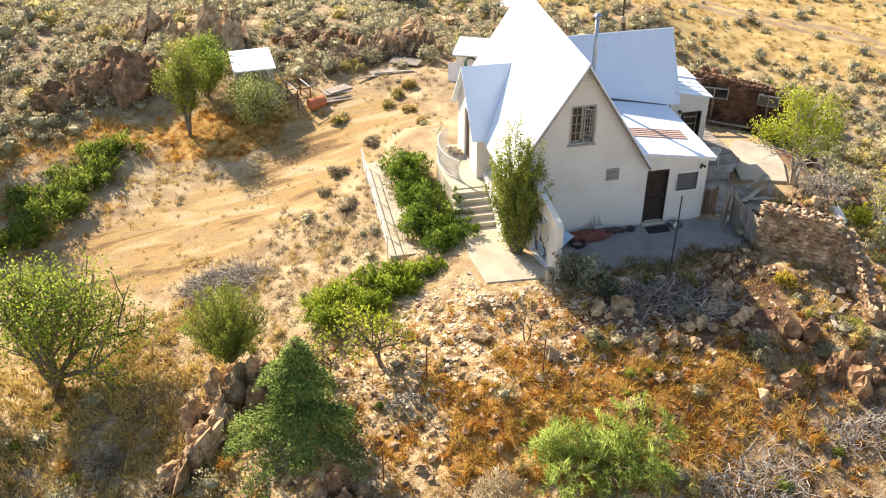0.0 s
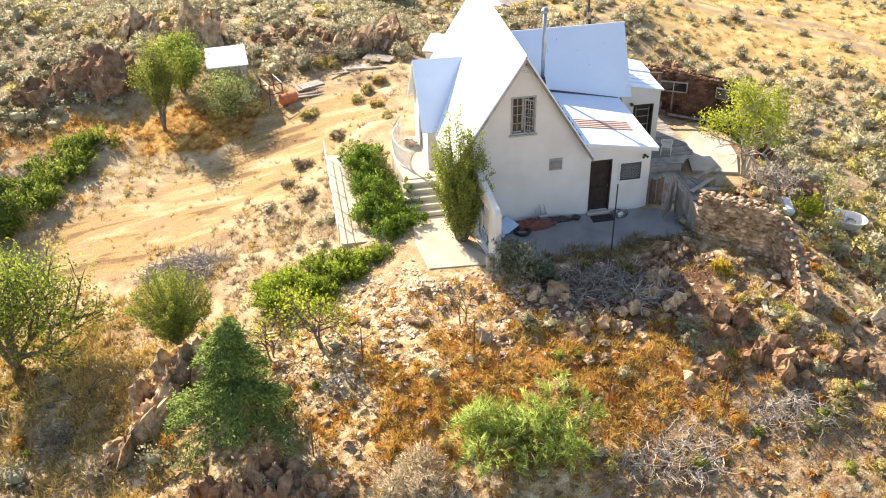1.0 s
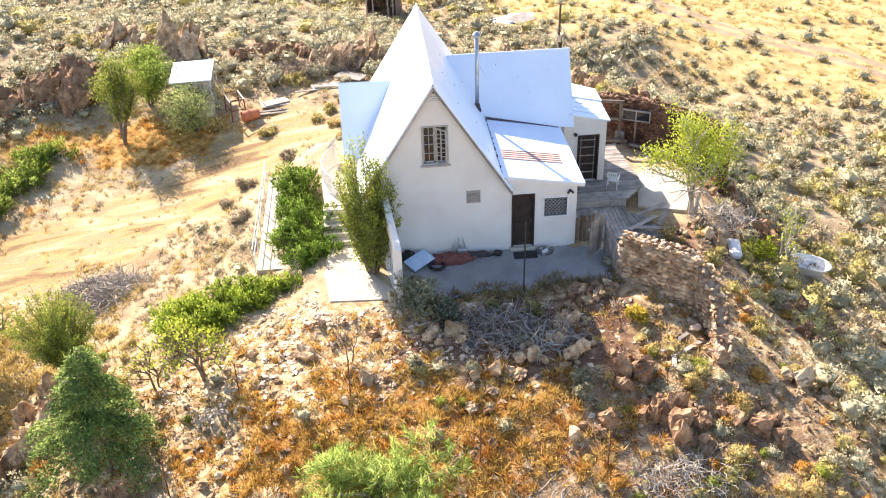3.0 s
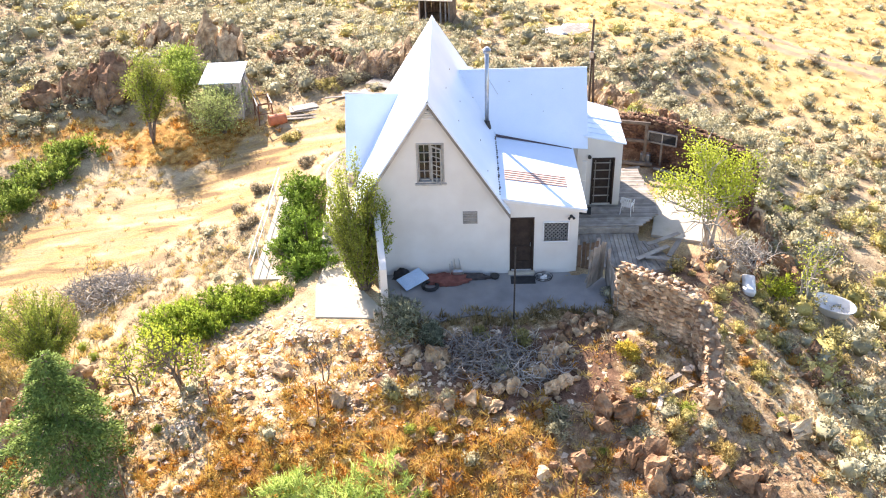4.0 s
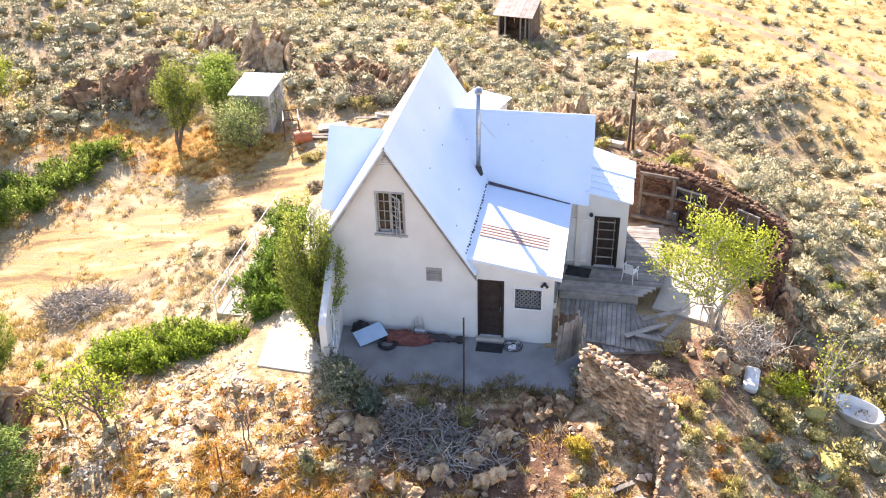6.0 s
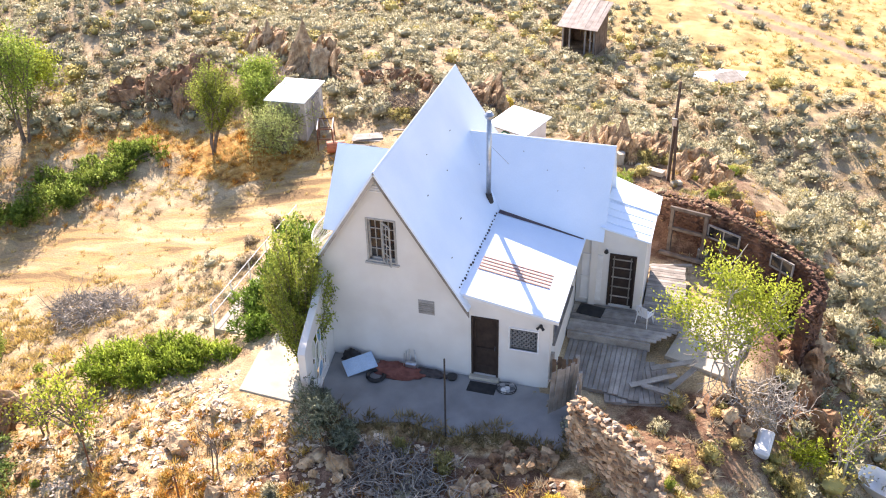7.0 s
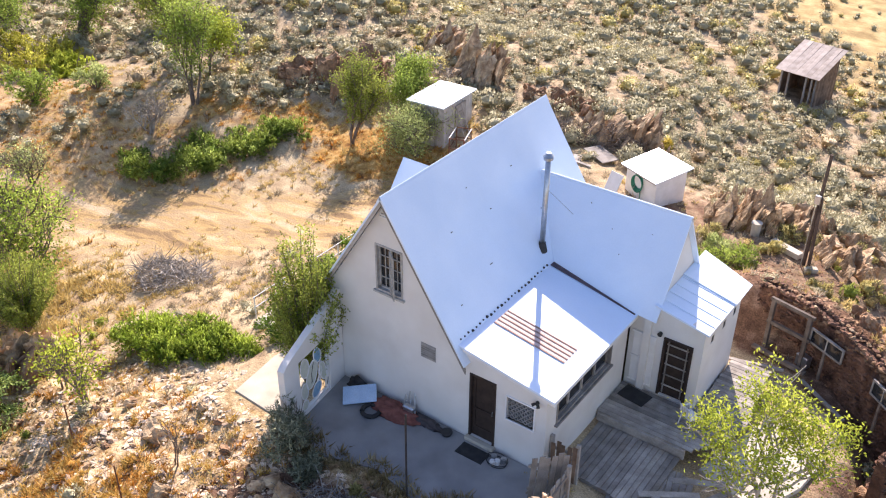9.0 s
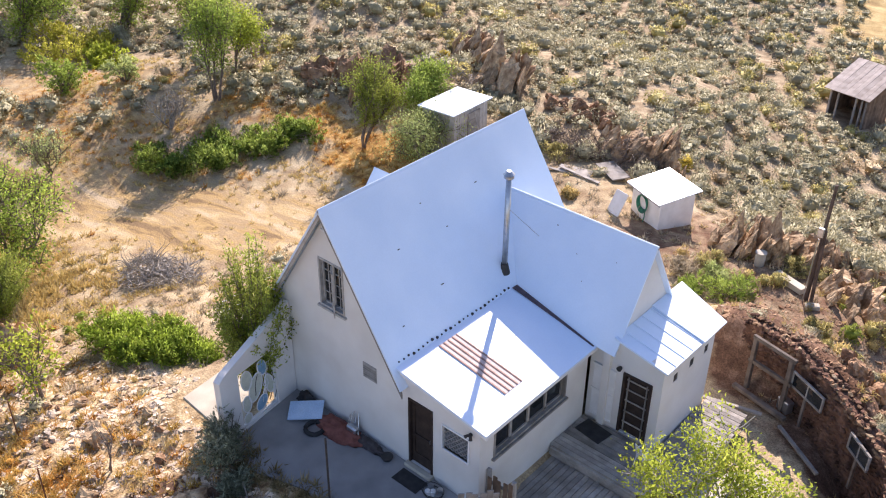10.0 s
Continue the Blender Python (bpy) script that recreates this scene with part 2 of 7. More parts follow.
def smooth_land(x, y):
    z = np.clip(-4.3 - 0.035 * x - 0.015 * y, -12, 3)
    for i, row in enumerate(SWELLS):
        for j, h in enumerate(row):
            z = z + h * np.exp(-((x + 30 - 6 * i) ** 2 + (y + 12 - 6 * j) ** 2) / 42.3)
    return z


def fade(d, a, b):
    t = np.clip((d - a) / (b - a), 0, 1)
    return t * t * (3 - 2 * t)


def ripple(x, y, size, seed):
    """Smooth, aimless unevenness between about -1 and 1."""
    a = np.random.RandomState(seed)
    s = 0
    for k in range(6):
        ang, ph = a.rand() * TAU, a.rand() * TAU
        f = TAU / size * (0.6 + 0.9 * a.rand())
        s = s + np.sin((x * math.cos(ang) + y * math.sin(ang)) * f + ph + 1.3 * np.sin((x * math.sin(ang) - y * math.cos(ang)) * f * 0.7 + ph * 2))
    return s / 3.2


def from_line(x, y, pts):
    """Distance from a chain of points."""
    best = np.full(np.shape(x), 1e9)
    for (ax, ay), (bx, by) in zip(pts, pts[1:]):
        dx, dy = bx - ax, by - ay
        t = np.clip(((x - ax) * dx + (y - ay) * dy) / (dx * dx + dy * dy), 0, 1)
        best = np.minimum(best, np.hypot(x - ax - t * dx, y - ay - t * dy))
    return best


DRIVE = [(-60, -2), (-34, 0.5), (-24, 4.5), (-18, 6.3), (-13.5, 7.6), (-10.5, 10), (-8.8, 12.5)]


def drive_mask(x, y):
    d = from_line(x, y, DRIVE) + 0.5 * ripple(x, y, 3.5, 3)
    return 1 - fade(d, 1.6, 4.0)


def gold_mask(x, y):
    return fade(0.75 * x + 0.66 * y + 2.2 * ripple(x, y, 9, 4), 25, 33)


def front_mask(x, y):
    """The stony slope before the house."""
    return fade(-y + 0.6 * ripple(x, y, 4, 5), 1.2, 3.2) * fade(x, -19, -15) * (1 - fade(x, 9, 13))


def russet_mask(x, y):
    a = 1 - fade(np.hypot((x + 4.0) / 6.2, (y + 7.9) / 2.7) + 0.3 * ripple(x, y, 2.5, 6), 0.65, 1.15)
    b = 1 - fade(np.hypot((x + 14) / 4.2, (y - 13.7) / 2.0) + 0.25 * ripple(x, y, 2.5, 7), 0.6, 1.2)
    c = 0.5 * (1 - fade(np.hypot((x + 30) / 11.0, (y - 6.5) / 7.0) + 0.3 * ripple(x, y, 3.5, 9), 0.6, 1.2))
    d = 0.3 * (1 - fade(np.hypot((x + 5.5) / 2.6, (y + 3.6) / 1.5) + 0.3 * ripple(x, y, 1.6, 10), 0.6, 1.2))
    e = 0.7 * (1 - fade(from_line(x, y, [(-25, 13.6), (-20, 14.6), (-13, 13.2)]) + 0.5 * ripple(x, y, 2.2, 66), 0.5, 1.5))
    return np.maximum(np.maximum(np.maximum(a, b), np.maximum(c, d)), e)


def levelled(x, y):
    """Where people levelled the ground for the house, the patio and the paved yard."""
    house = np.maximum(np.maximum(-6.8 - x, x - 1.9), np.maximum(-3.1 - y, y - 9.5))
    strip = np.maximum(np.maximum(-6.8 - x, x - 3.1), np.maximum(-3.1 - y, y + 0.2))
    house = np.minimum(house, strip)
    yard = np.hypot((x - 4.95) / 3.5, (y - 4.1) / 4.7) * 3.5 - 3.5
    return 1 - fade(house, -0.3, 1.0), 1 - fade(yard, -0.4, 0.7)


def level_mask(x, y):
    return np.maximum(*levelled(x, y))


def paved_mask(x, y):
    """The patio and the walk themselves."""
    return 1.0 * ((x > -6.5) & (y > -2.5)) + 1.0 * ((x > -3.6) & (x < 3.3) & (y > -2.9) & (y <= -2.5))


CURVE = [(4.2, 9.9), (5.7, 9.5), (7.4, 8.5), (8.6, 7.6), (9.6, 6.8)]


def earth_mask(x, y):
    """Dark red-brown earth on the steep banks."""
    a = 0.75 - 0.75 * fade(np.hypot((x - 6.3) / 2.7, (y + 0.2) / 2.0) + 0.2 * ripple(x, y, 2, 14), 0.7, 1.2)
    b = 0.7 - 0.7 * fade(np.hypot((x - 9.3) / 1.8, (y - 4.5) / 4.0) + 0.2 * ripple(x, y, 2, 15), 0.7, 1.2)
    c = 1 - fade(np.hypot((x + 0.3) / 4.2, (y + 4.5) / 1.9) + 0.25 * ripple(x, y, 2, 16), 0.7, 1.2)
    d = 1 - fade(from_line(x, y, CURVE) + 0.4 * ripple(x, y, 1.8, 19), 0.7, 2.2)
    e = 0.5 * (1 - fade(np.hypot((x - 2.5) / 7.5, (y + 8.8) / 4.4) + 0.3 * ripple(x, y, 2.2, 17), 0.7, 1.25))
    g = 0.2 * (1 - fade(np.hypot((x + 16.5) / 5.0, (y + 6.5) / 4.5) + 0.3 * ripple(x, y, 2.2, 18), 0.7, 1.25)) * 0.5
    h = 0.6 * fade(y + 0.6 * ripple(x, y, 3, 35), 11, 12.5) * (1 - fade(y, 16.5, 18.5)) * fade(x + 0.8 * ripple(x, y, 3, 36), -4.5, -2.5) * (1 - fade(x, 7, 9))
    return np.maximum(np.maximum(np.maximum(a, b), np.maximum(c, d)), np.maximum(np.maximum(e, g), h))


def scrub_mask(x, y):
    """Leaf litter and thin grass under the sagebrush."""
    back = fade(y + 0.35 * np.maximum(0, -x - 14) + 1.2 * ripple(x, y, 6, 31), 16, 20)
    behind = fade(y + 0.6 * ripple(x, y, 3, 35), 10.5, 12) * fade(x + 0.8 * ripple(x, y, 3, 36), -5.5, -3)
    return np.maximum(np.maximum(back, 0.8 * behind), fade(x + 0.8 * ripple(x, y, 4, 32), 7.5, 10.5))


def land(x, y):
    x, y = np.asarray(x, float), np.asarray(y, float)
    z = smooth_land(x, y)
    near = 1 - fade(np.hypot(x, y - 10), 60, 120)
    rough = 0.02 + 0.065 * front_mask(x, y) - 0.016 * drive_mask(x, y)
    z = z + near * rough * (ripple(x, y, 1.1, 11) + 0.6 * ripple(x, y, 0.55, 12)) + near * 0.10 * ripple(x, y, 4.5, 13) * (1 - drive_mask(x, y))
    house, yard = levelled(x, y)
    bank = (1 - fade(from_line(x, y, CURVE), 0.3, 2.8)) * fade(np.hypot((x - 5.2) / 3.9, (y - 4.2) / 4.4), 1.05, 1.2) * (1 - fade(x, 7.6, 9.6)) * fade(y, 5, 7)
    z = z + bank * (1.15 - z)
    z = z * (1 - yard) + yard * -0.42
    return z * (1 - house) + house * -0.04


def lay(x, y):
    return float(land(np.array([x]), np.array([y]))[0])


def ground_material():
    m = bpy.data.materials.new("desert_ground")
    m.use_nodes = True
    n, l = m.node_tree.nodes, m.node_tree.links
    bs = n["Principled BSDF"]
    geo = n.new("ShaderNodeNewGeometry")

    def noise_of(scale, detail=6):
        t = n.new("ShaderNodeTexNoise")
        t.inputs["Scale"].default_value, t.inputs["Detail"].default_value = scale, detail
        l.new(geo.outputs["Position"], t.inputs["Vector"])
        return t.outputs["Fac"]

    def ramp_of(fac, stops):
        r = n.new("ShaderNodeValToRGB")
        while len(r.color_ramp.elements) < len(stops):
            r.color_ramp.elements.new(0.5)
        for e, (p, c) in zip(r.color_ramp.elements, stops):
            e.position, e.color = p, (*c, 1)
        l.new(fac, r.inputs["Fac"])
        return r.outputs["Color"]

    def mix(fac, a, b):
        x = n.new("ShaderNodeMix")
        x.data_type = "RGBA"
        l.new(fac, x.inputs[0])
        l.new(a, x.inputs[6])
        l.new(b, x.inputs[7])
        return x.outputs[2]

    def mask(name, sharp=0.5):
        a = n.new("ShaderNodeAttribute")
        a.attribute_name = name
        add, r = n.new("ShaderNodeMath"), n.new("ShaderNodeMapRange")
        add.operation = "ADD"
        l.new(a.outputs["Fac"], add.inputs[0])
        l.new(noise_of(2.6), add.inputs[1])
        r.inputs["From Min"].default_value, r.inputs["From Max"].default_value = 1.0 - sharp / 2, 1.0 + sharp / 2
        l.new(add.outputs[0], r.inputs["Value"])
        return r.outputs[0]

    soil = ramp_of(noise_of(1.1), [(0.32, (0.29, 0.20, 0.115)), (0.5, (0.43, 0.325, 0.19)), (0.68, (0.55, 0.44, 0.275))])
    ruts = n.new("ShaderNodeTexNoise")
    turn = n.new("ShaderNodeMapping")
    turn.inputs["Rotation"].default_value, turn.inputs["Scale"].default_value = (0, 0, radians(-20)), (0.3, 1.25, 1)
    ruts.inputs["Scale"].default_value, ruts.inputs["Detail"].default_value, ruts.inputs["Distortion"].default_value = 1.0, 8, 0.4
    l.new(geo.outputs["Position"], turn.inputs["Vector"])
    l.new(turn.outputs["Vector"], ruts.inputs["Vector"])
    drive = ramp_of(ruts.outputs["Fac"], [(0.36, (0.22, 0.145, 0.075)), (0.44, (0.42, 0.285, 0.12)), (0.5, (0.35, 0.25, 0.14)), (0.56, (0.465, 0.335, 0.16)), (0.64, (0.48, 0.37, 0.23))])
    gold = ramp_of(noise_of(0.9), [(0.32, (0.33, 0.225, 0.095)), (0.5, (0.46, 0.335, 0.145)), (0.68, (0.57, 0.44, 0.215))])
    stony = ramp_of(noise_of(3.5), [(0.32, (0.20, 0.12, 0.055)), (0.5, (0.42, 0.295, 0.15)), (0.66, (0.64, 0.51, 0.32))])
    russet = ramp_of(noise_of(2.4), [(0.32, (0.20, 0.09, 0.03)), (0.5, (0.45, 0.25, 0.07)), (0.68, (0.64, 0.43, 0.17))])
    dirt = ramp_of(noise_of(1.2), [(0.3, (0.27, 0.20, 0.125)), (0.7, (0.37, 0.285, 0.19))])
    earth = ramp_of(noise_of(2.5), [(0.3, (0.10, 0.055, 0.035)), (0.55, (0.20, 0.115, 0.07)), (0.72, (0.33, 0.21, 0.14))])
    scrub = ramp_of(noise_of(1.6), [(0.32, (0.22, 0.16, 0.095)), (0.5, (0.36, 0.275, 0.17)), (0.68, (0.50, 0.40, 0.26))])
    c = mix(mask("scrub"), soil, scrub)
    for name, col in (("front", stony), ("gold", gold), ("russet", russet), ("drive", drive), ("road", dirt), ("earth", earth)):
        c = mix(mask(name), c, col)
    grit = n.new("ShaderNodeMath")
    grit.operation = "MULTIPLY_ADD"
    l.new(noise_of(22, 5), grit.inputs[0])
    grit.inputs[1].default_value, grit.inputs[2].default_value = 1.9, 0.05
    sc = n.new("ShaderNodeVectorMath")
    sc.operation = "SCALE"
    l.new(c, sc.inputs[0])
    l.new(grit.outputs[0], sc.inputs["Scale"])
    l.new(sc.outputs[0], bs.inputs["Base Color"])
    bs.inputs["Roughness"].default_value, bs.inputs["Specular IOR Level"].default_value = 0.97, 0.15
    b = n.new("ShaderNodeBump")
    b.inputs["Strength"].default_value, b.inputs["Distance"].default_value = 0.8, 0.05
    l.new(noise_of(13, 6), b.inputs["Height"])
    l.new(b.outputs["Normal"], bs.inputs["Normal"])
    return m


def road_mask(x, y):
    d = 0.797 * x + 0.604 * y - 37.2 + 0.8 * ripple(x, y, 26, 8)
    return np.maximum(1 - fade(np.abs(d + 0.75), 0.25, 0.6), 1 - fade(np.abs(d - 0.75), 0.25, 0.6)) * fade(x, 2, 6)


def axis_steps(lo, hi, step, far):
    inner = np.arange(lo, hi + step / 2, step)
    out, d, p = [], step, 0.0
    while p < far:
        d *= 1.35
        p += d
        out.append(p)
    out = np.array(out)
    return np.concatenate([lo - out[::-1], inner, hi + out])


def build_ground():
    xs, ys = axis_steps(-46, 42, 0.38, 1800), axis_steps(-30, 62, 0.38, 1800)
    gx, gy = np.meshgrid(xs, ys)
    z = land(gx, gy)
    nx, ny = len(xs), len(ys)
    v = np.stack([gx.ravel(), gy.ravel(), z.ravel()], 1).astype(np.float32)
    i = (np.arange(ny - 1)[:, None] * nx + np.arange(nx - 1)[None]).ravel()
    q = np.stack([i, i + 1, i + nx + 1, i + nx], 1).astype(np.int32)
    me = bpy.data.meshes.new("ground")
    me.vertices.add(len(v))
    me.vertices.foreach_set("co", v.ravel())
    me.loops.add(q.size)
    me.loops.foreach_set("vertex_index", q.ravel())
    me.polygons.add(len(q))
    me.polygons.foreach_set("loop_start", np.arange(0, q.size, 4, dtype=np.int32))
    me.polygons.foreach_set("use_smooth", np.full(len(q), True))
    me.materials.append(ground_material())
    me.update(calc_edges=True)
    for name, fn in (("drive", drive_mask), ("gold", gold_mask), ("front", front_mask), ("russet", russet_mask), ("road", road_mask), ("earth", earth_mask), ("scrub", scrub_mask)):
        a = me.attributes.new(name, "FLOAT", "POINT")
        a.data.foreach_set("value", fn(gx, gy).ravel().astype(np.float32))
    return tagged(new("ground", me), "dry stony desert hilltop with sandy track and golden grass", "ground", kind="structure")


build_ground()


# ---- the house ----
RIDGE_X, RIDGE_Z, PITCH = -2.52, 6.33, 1.545
house = thing("house", "white stuccoed cottage with steep white metal roofs", "house", (-2.5, 3.5, -0.1))
HOME = house.matrix_world.inverted()


def hp(name, bm, material, label="", parent=None, smooth=False):
    """A part of the house, given in the place's own axes."""
    ob = part(name, bm, material, parent or house, label, smooth)
    if not parent:
        ob.matrix_parent_inverse = HOME
    return ob


def main_top(u):
    return RIDGE_Z - PITCH * abs(u - RIDGE_X) - 0.16


def annex_top(u):
    return 2.9 - 0.165 * (u + 0.28) - 0.09


BREAKS = [RIDGE_X]
ATTIC = (-2.93, -2.07, 3.45, 4.83)
hp("wall", wall_with_holes(-4.75, -0.25, -0.3, main_top, [ATTIC], "y", 0.0, 0.22), STUCCO, "white stucco gable wall")
BREAKS = []
hp("wall", wall_with_holes(-0.25, 2.2, -0.3, annex_top, [(0.0, 0.78, 0.1, 2.13), (1.1, 1.87, 1.23, 1.92)], "y", 0.0, 0.22), STUCCO, "white stucco wall of the side room")
hp("wall", wall_with_holes(0.22, 4.28, -0.6, lambda u: 2.38, [(0.5, 3.35, 1.25, 2.12)], "x", 1.98, 2.2), STUCCO, "white stucco side wall")
LEFT_WINDOWS = [(0.55, 1.1, 1.35, 2.15), (1.3, 1.85, 1.35, 2.15), (2.05, 2.6, 1.35, 2.15)]
hp("wall", wall_with_holes(0.22, 7.0, -0.3, lambda u: 2.7, LEFT_WINDOWS, "x", -4.75, -4.53), STUCCO, "white stucco side wall with small windows")
BREAKS = [RIDGE_X]
hp("wall", wall_with_holes(-4.75, -0.25, -0.3, main_top, [], "y", 7.0, 7.22), STUCCO, "white stucco back gable wall")
BREAKS = [2.88, 2.9]
hp("wall", wall_with_holes(2.2, 4.25, -0.6, lambda u: 2.52 if u < 2.89 else 2.83 - 0.2 * (u - 2.9), [(3.18, 4.0, 0.04, 1.95)], "y", 4.42, 4.62), STUCCO, "white stucco entry wall")
BREAKS = []
VENTS = [(4.95, 5.15, 1.85, 2.1), (5.75, 5.95, 1.85, 2.1), (6.5, 6.7, 1.85, 2.1)]
hp("wall", wall_with_holes(4.62, 7.0, -0.6, lambda u: 2.5, VENTS, "x", 4.05, 4.25), STUCCO, "white stucco lean-to wall")
hp("wall", boxed((2.6, 6.8, -0.6), (4.05, 7.0, 2.6)), STUCCO, "white stucco lean-to back wall")
BREAKS = [5.68]
hp("wall", wall_with_holes(4.3, 7.06, -0.4, lambda u: 4.9 - 1.676 * abs(u - 5.68) - 0.1, [], "x", 2.62, 2.82), STUCCO, "white stucco rear gable")
BREAKS = []
hp("wall", boxed((-0.25, 6.9, -0.4), (2.62, 7.05, 2.5)), STUCCO, "white stucco rear wall")
BREAKS = [4.51]
hp("wall", wall_with_holes(2.95, 6.07, -0.1, lambda u: 4.55 - 1.2 * abs(u - 4.51) - 0.1, [(4.0, 4.9, 0.86, 2.85)], "x", -5.3, -5.1), STUCCO, "white stucco porch gable")
BREAKS = []
hp("wall", boxed((-5.1, 2.95, -0.1), (-4.75, 3.1, 2.7)), STUCCO, "white stucco porch cheek")
hp("wall", boxed((-5.1, 5.92, -0.1), (-4.75, 6.07, 2.7)), STUCCO, "white stucco porch cheek")


def plate(name, pts, label="", material=None, thick=0.05, parent=None):
    return hp(name, slab(bmesh.new(), pts, thick), material or ROOF, label, parent)


Y0, Y1 = -0.25, 7.38
eave = lambda x: RIDGE_Z - PITCH * abs(x - RIDGE_X)
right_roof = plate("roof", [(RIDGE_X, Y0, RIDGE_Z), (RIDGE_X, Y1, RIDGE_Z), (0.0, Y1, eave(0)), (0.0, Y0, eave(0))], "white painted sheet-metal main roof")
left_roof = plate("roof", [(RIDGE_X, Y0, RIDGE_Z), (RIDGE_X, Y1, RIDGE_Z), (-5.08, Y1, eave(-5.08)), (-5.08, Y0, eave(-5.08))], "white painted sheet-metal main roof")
cap = bmesh.new()
for s in (-1, 1):
    slab(cap, [(RIDGE_X, Y0 - 0.01, RIDGE_Z + 0.03), (RIDGE_X, Y1 + 0.01, RIDGE_Z + 0.03), (RIDGE_X + s * 0.11, Y1 + 0.01, RIDGE_Z + 0.02 - 0.17), (RIDGE_X + s * 0.11, Y0 - 0.01, RIDGE_Z + 0.02 - 0.17)], 0.012)
hp("ridge_cap", cap, ROOF, "white folded metal ridge cap")
for y, tag in ((Y0 + 0.02, "front"), (Y1 - 0.05, "back")):
    for s, x_end in ((1, 0.0), (-1, -5.08)):
        bm = bmesh.new()
        a, b = (RIDGE_X, RIDGE_Z - 0.075), (x_end, eave(x_end) - 0.075)
        q = [(a[0], a[1]), (b[0], b[1]), (b[0], b[1] - 0.17), (a[0], a[1] - 0.17)]
        hp("bargeboard", prism(q, "y", y, y + 0.03), GREY_WOOD, "weathered grey barge board")
# rear wing
RY, RZ, RP = 5.68, 4.9, 1.676
plate("roof", [(-1.7, RY, RZ), (2.97, RY, RZ), (2.97, 4.2, 2.42), (2.4, 4.22, 2.455), (-0.3, 4.5, 2.925)], "white sheet-metal roof of the rear wing")
plate("roof", [(-1.7, RY, RZ), (2.97, RY, RZ), (2.97, 7.18, 2.4), (-0.2, 7.18, 2.4)], "white sheet-metal roof of the rear wing")
hp("ridge_cap", tube(bmesh.new(), [(-1.55, RY, RZ + 0.005), (2.98, RY, RZ + 0.005)], 0.035, sides=8), ROOF, "white ridge roll")
# side room roof
AZ = lambda x: 2.9 - 0.165 * (x + 0.28)
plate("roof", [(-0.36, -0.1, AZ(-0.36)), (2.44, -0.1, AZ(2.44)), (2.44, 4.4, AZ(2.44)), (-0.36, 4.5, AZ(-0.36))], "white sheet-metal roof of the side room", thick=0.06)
hp("fascia", prism([(-0.2, AZ(-0.2) - 0.065), (2.43, AZ(2.43) - 0.065), (2.43, AZ(2.43) - 0.16), (-0.2, AZ(-0.2) - 0.16)], "y", -0.07, -0.01), WHITE_PAINT, "white painted fascia")
hp("fascia", boxed((2.36, -0.05, AZ(2.4) - 0.16), (2.42, 4.35, AZ(2.4) - 0.075)), WHITE_PAINT, "white painted fascia")
# dark step flashing where the rear roof laps over the side room
hp("flashing", slab(bmesh.new(), [(-0.3, 4.5, AZ(-0.3) + 0.03), (-0.3, 4.3, AZ(-0.3) + 0.03), (1.2, 4.24, AZ(1.2) + 0.02), (2.38, 4.15, AZ(2.38) + 0.012), (2.38, 4.2, AZ(2.38) + 0.012)], 0.012), mat("dark_flashing", (0.07, 0.05, 0.06), (0.13, 0.09, 0.09), 6, 0.7, 0.2, 40), "dark rusted flashing strip")
# lean-to roof
plate("roof", [(2.83, 4.36, 2.86), (4.36, 4.36, 2.53), (4.38, 6.35, 2.53), (2.83, 6.4, 2.86)], "white corrugated lean-to roof")
plate("roof", [(2.83, 6.1, 2.915), (4.42, 6.05, 2.575), (4.42, 7.2, 2.575), (2.83, 7.6, 2.915)], "white corrugated lean-to roof sheet")
for i in range(5):
    y = 4.75 + 0.42 * i
    hp("roof_rib", tube(bmesh.new(), [(2.85, y, 2.868), (4.34, y, 2.542)], 0.014, sides=6), ROOF)
# porch roof
plate("roof", [(-3.55, 4.51, 4.57), (-5.55, 4.51, 4.59), (-5.52, 2.73, 2.47), (-4.95, 2.73, 2.45)], "white sheet-metal porch roof")
plate("roof", [(-3.55, 4.51, 4.57), (-5.55, 4.51, 4.59), (-5.52, 6.29, 2.47), (-4.95, 6.29, 2.45)], "white sheet-metal porch roof")

# rows of roofing nails and a weathered panel let into the side room's roof
SLAT = mat("rust_stripes", (0.29, 0.17, 0.135), (0.42, 0.27, 0.22), 8, 0.8, 0.2, 40)
panel = hp("roof_panel", slab(bmesh.new(), [(-0.12, 1.2, AZ(-0.12) + 0.012), (1.93, 1.2, AZ(1.93) + 0.012), (1.93, 1.86, AZ(1.93) + 0.012), (-0.12, 1.86, AZ(-0.12) + 0.012)], 0.01), mat("faded_pink_panel", (0.58, 0.45, 0.39), (0.74, 0.60, 0.53), 4, 0.7, 0.2, 40), "faded pink corrugated panel with rusty stripes")
for i in range(5):
    y = 1.2 + 0.155 * i
    hp("stripe", slab(bmesh.new(), [(-0.11, y, AZ(-0.11) + 0.03), (1.92, y, AZ(1.92) + 0.03), (1.92, y + 0.04, AZ(1.92) + 0.03), (-0.11, y + 0.04, AZ(-0.11) + 0.03)], 0.016), SLAT, "rusty brown rib", panel).matrix_parent_inverse = Matrix()
nail_mesh = from_bm("nail", tube(bmesh.new(), [(0, 0, 0), (0, 0, 0.03)], 0.032, 0.02, 5), BLACK_IRON)
rng = random.Random(4)
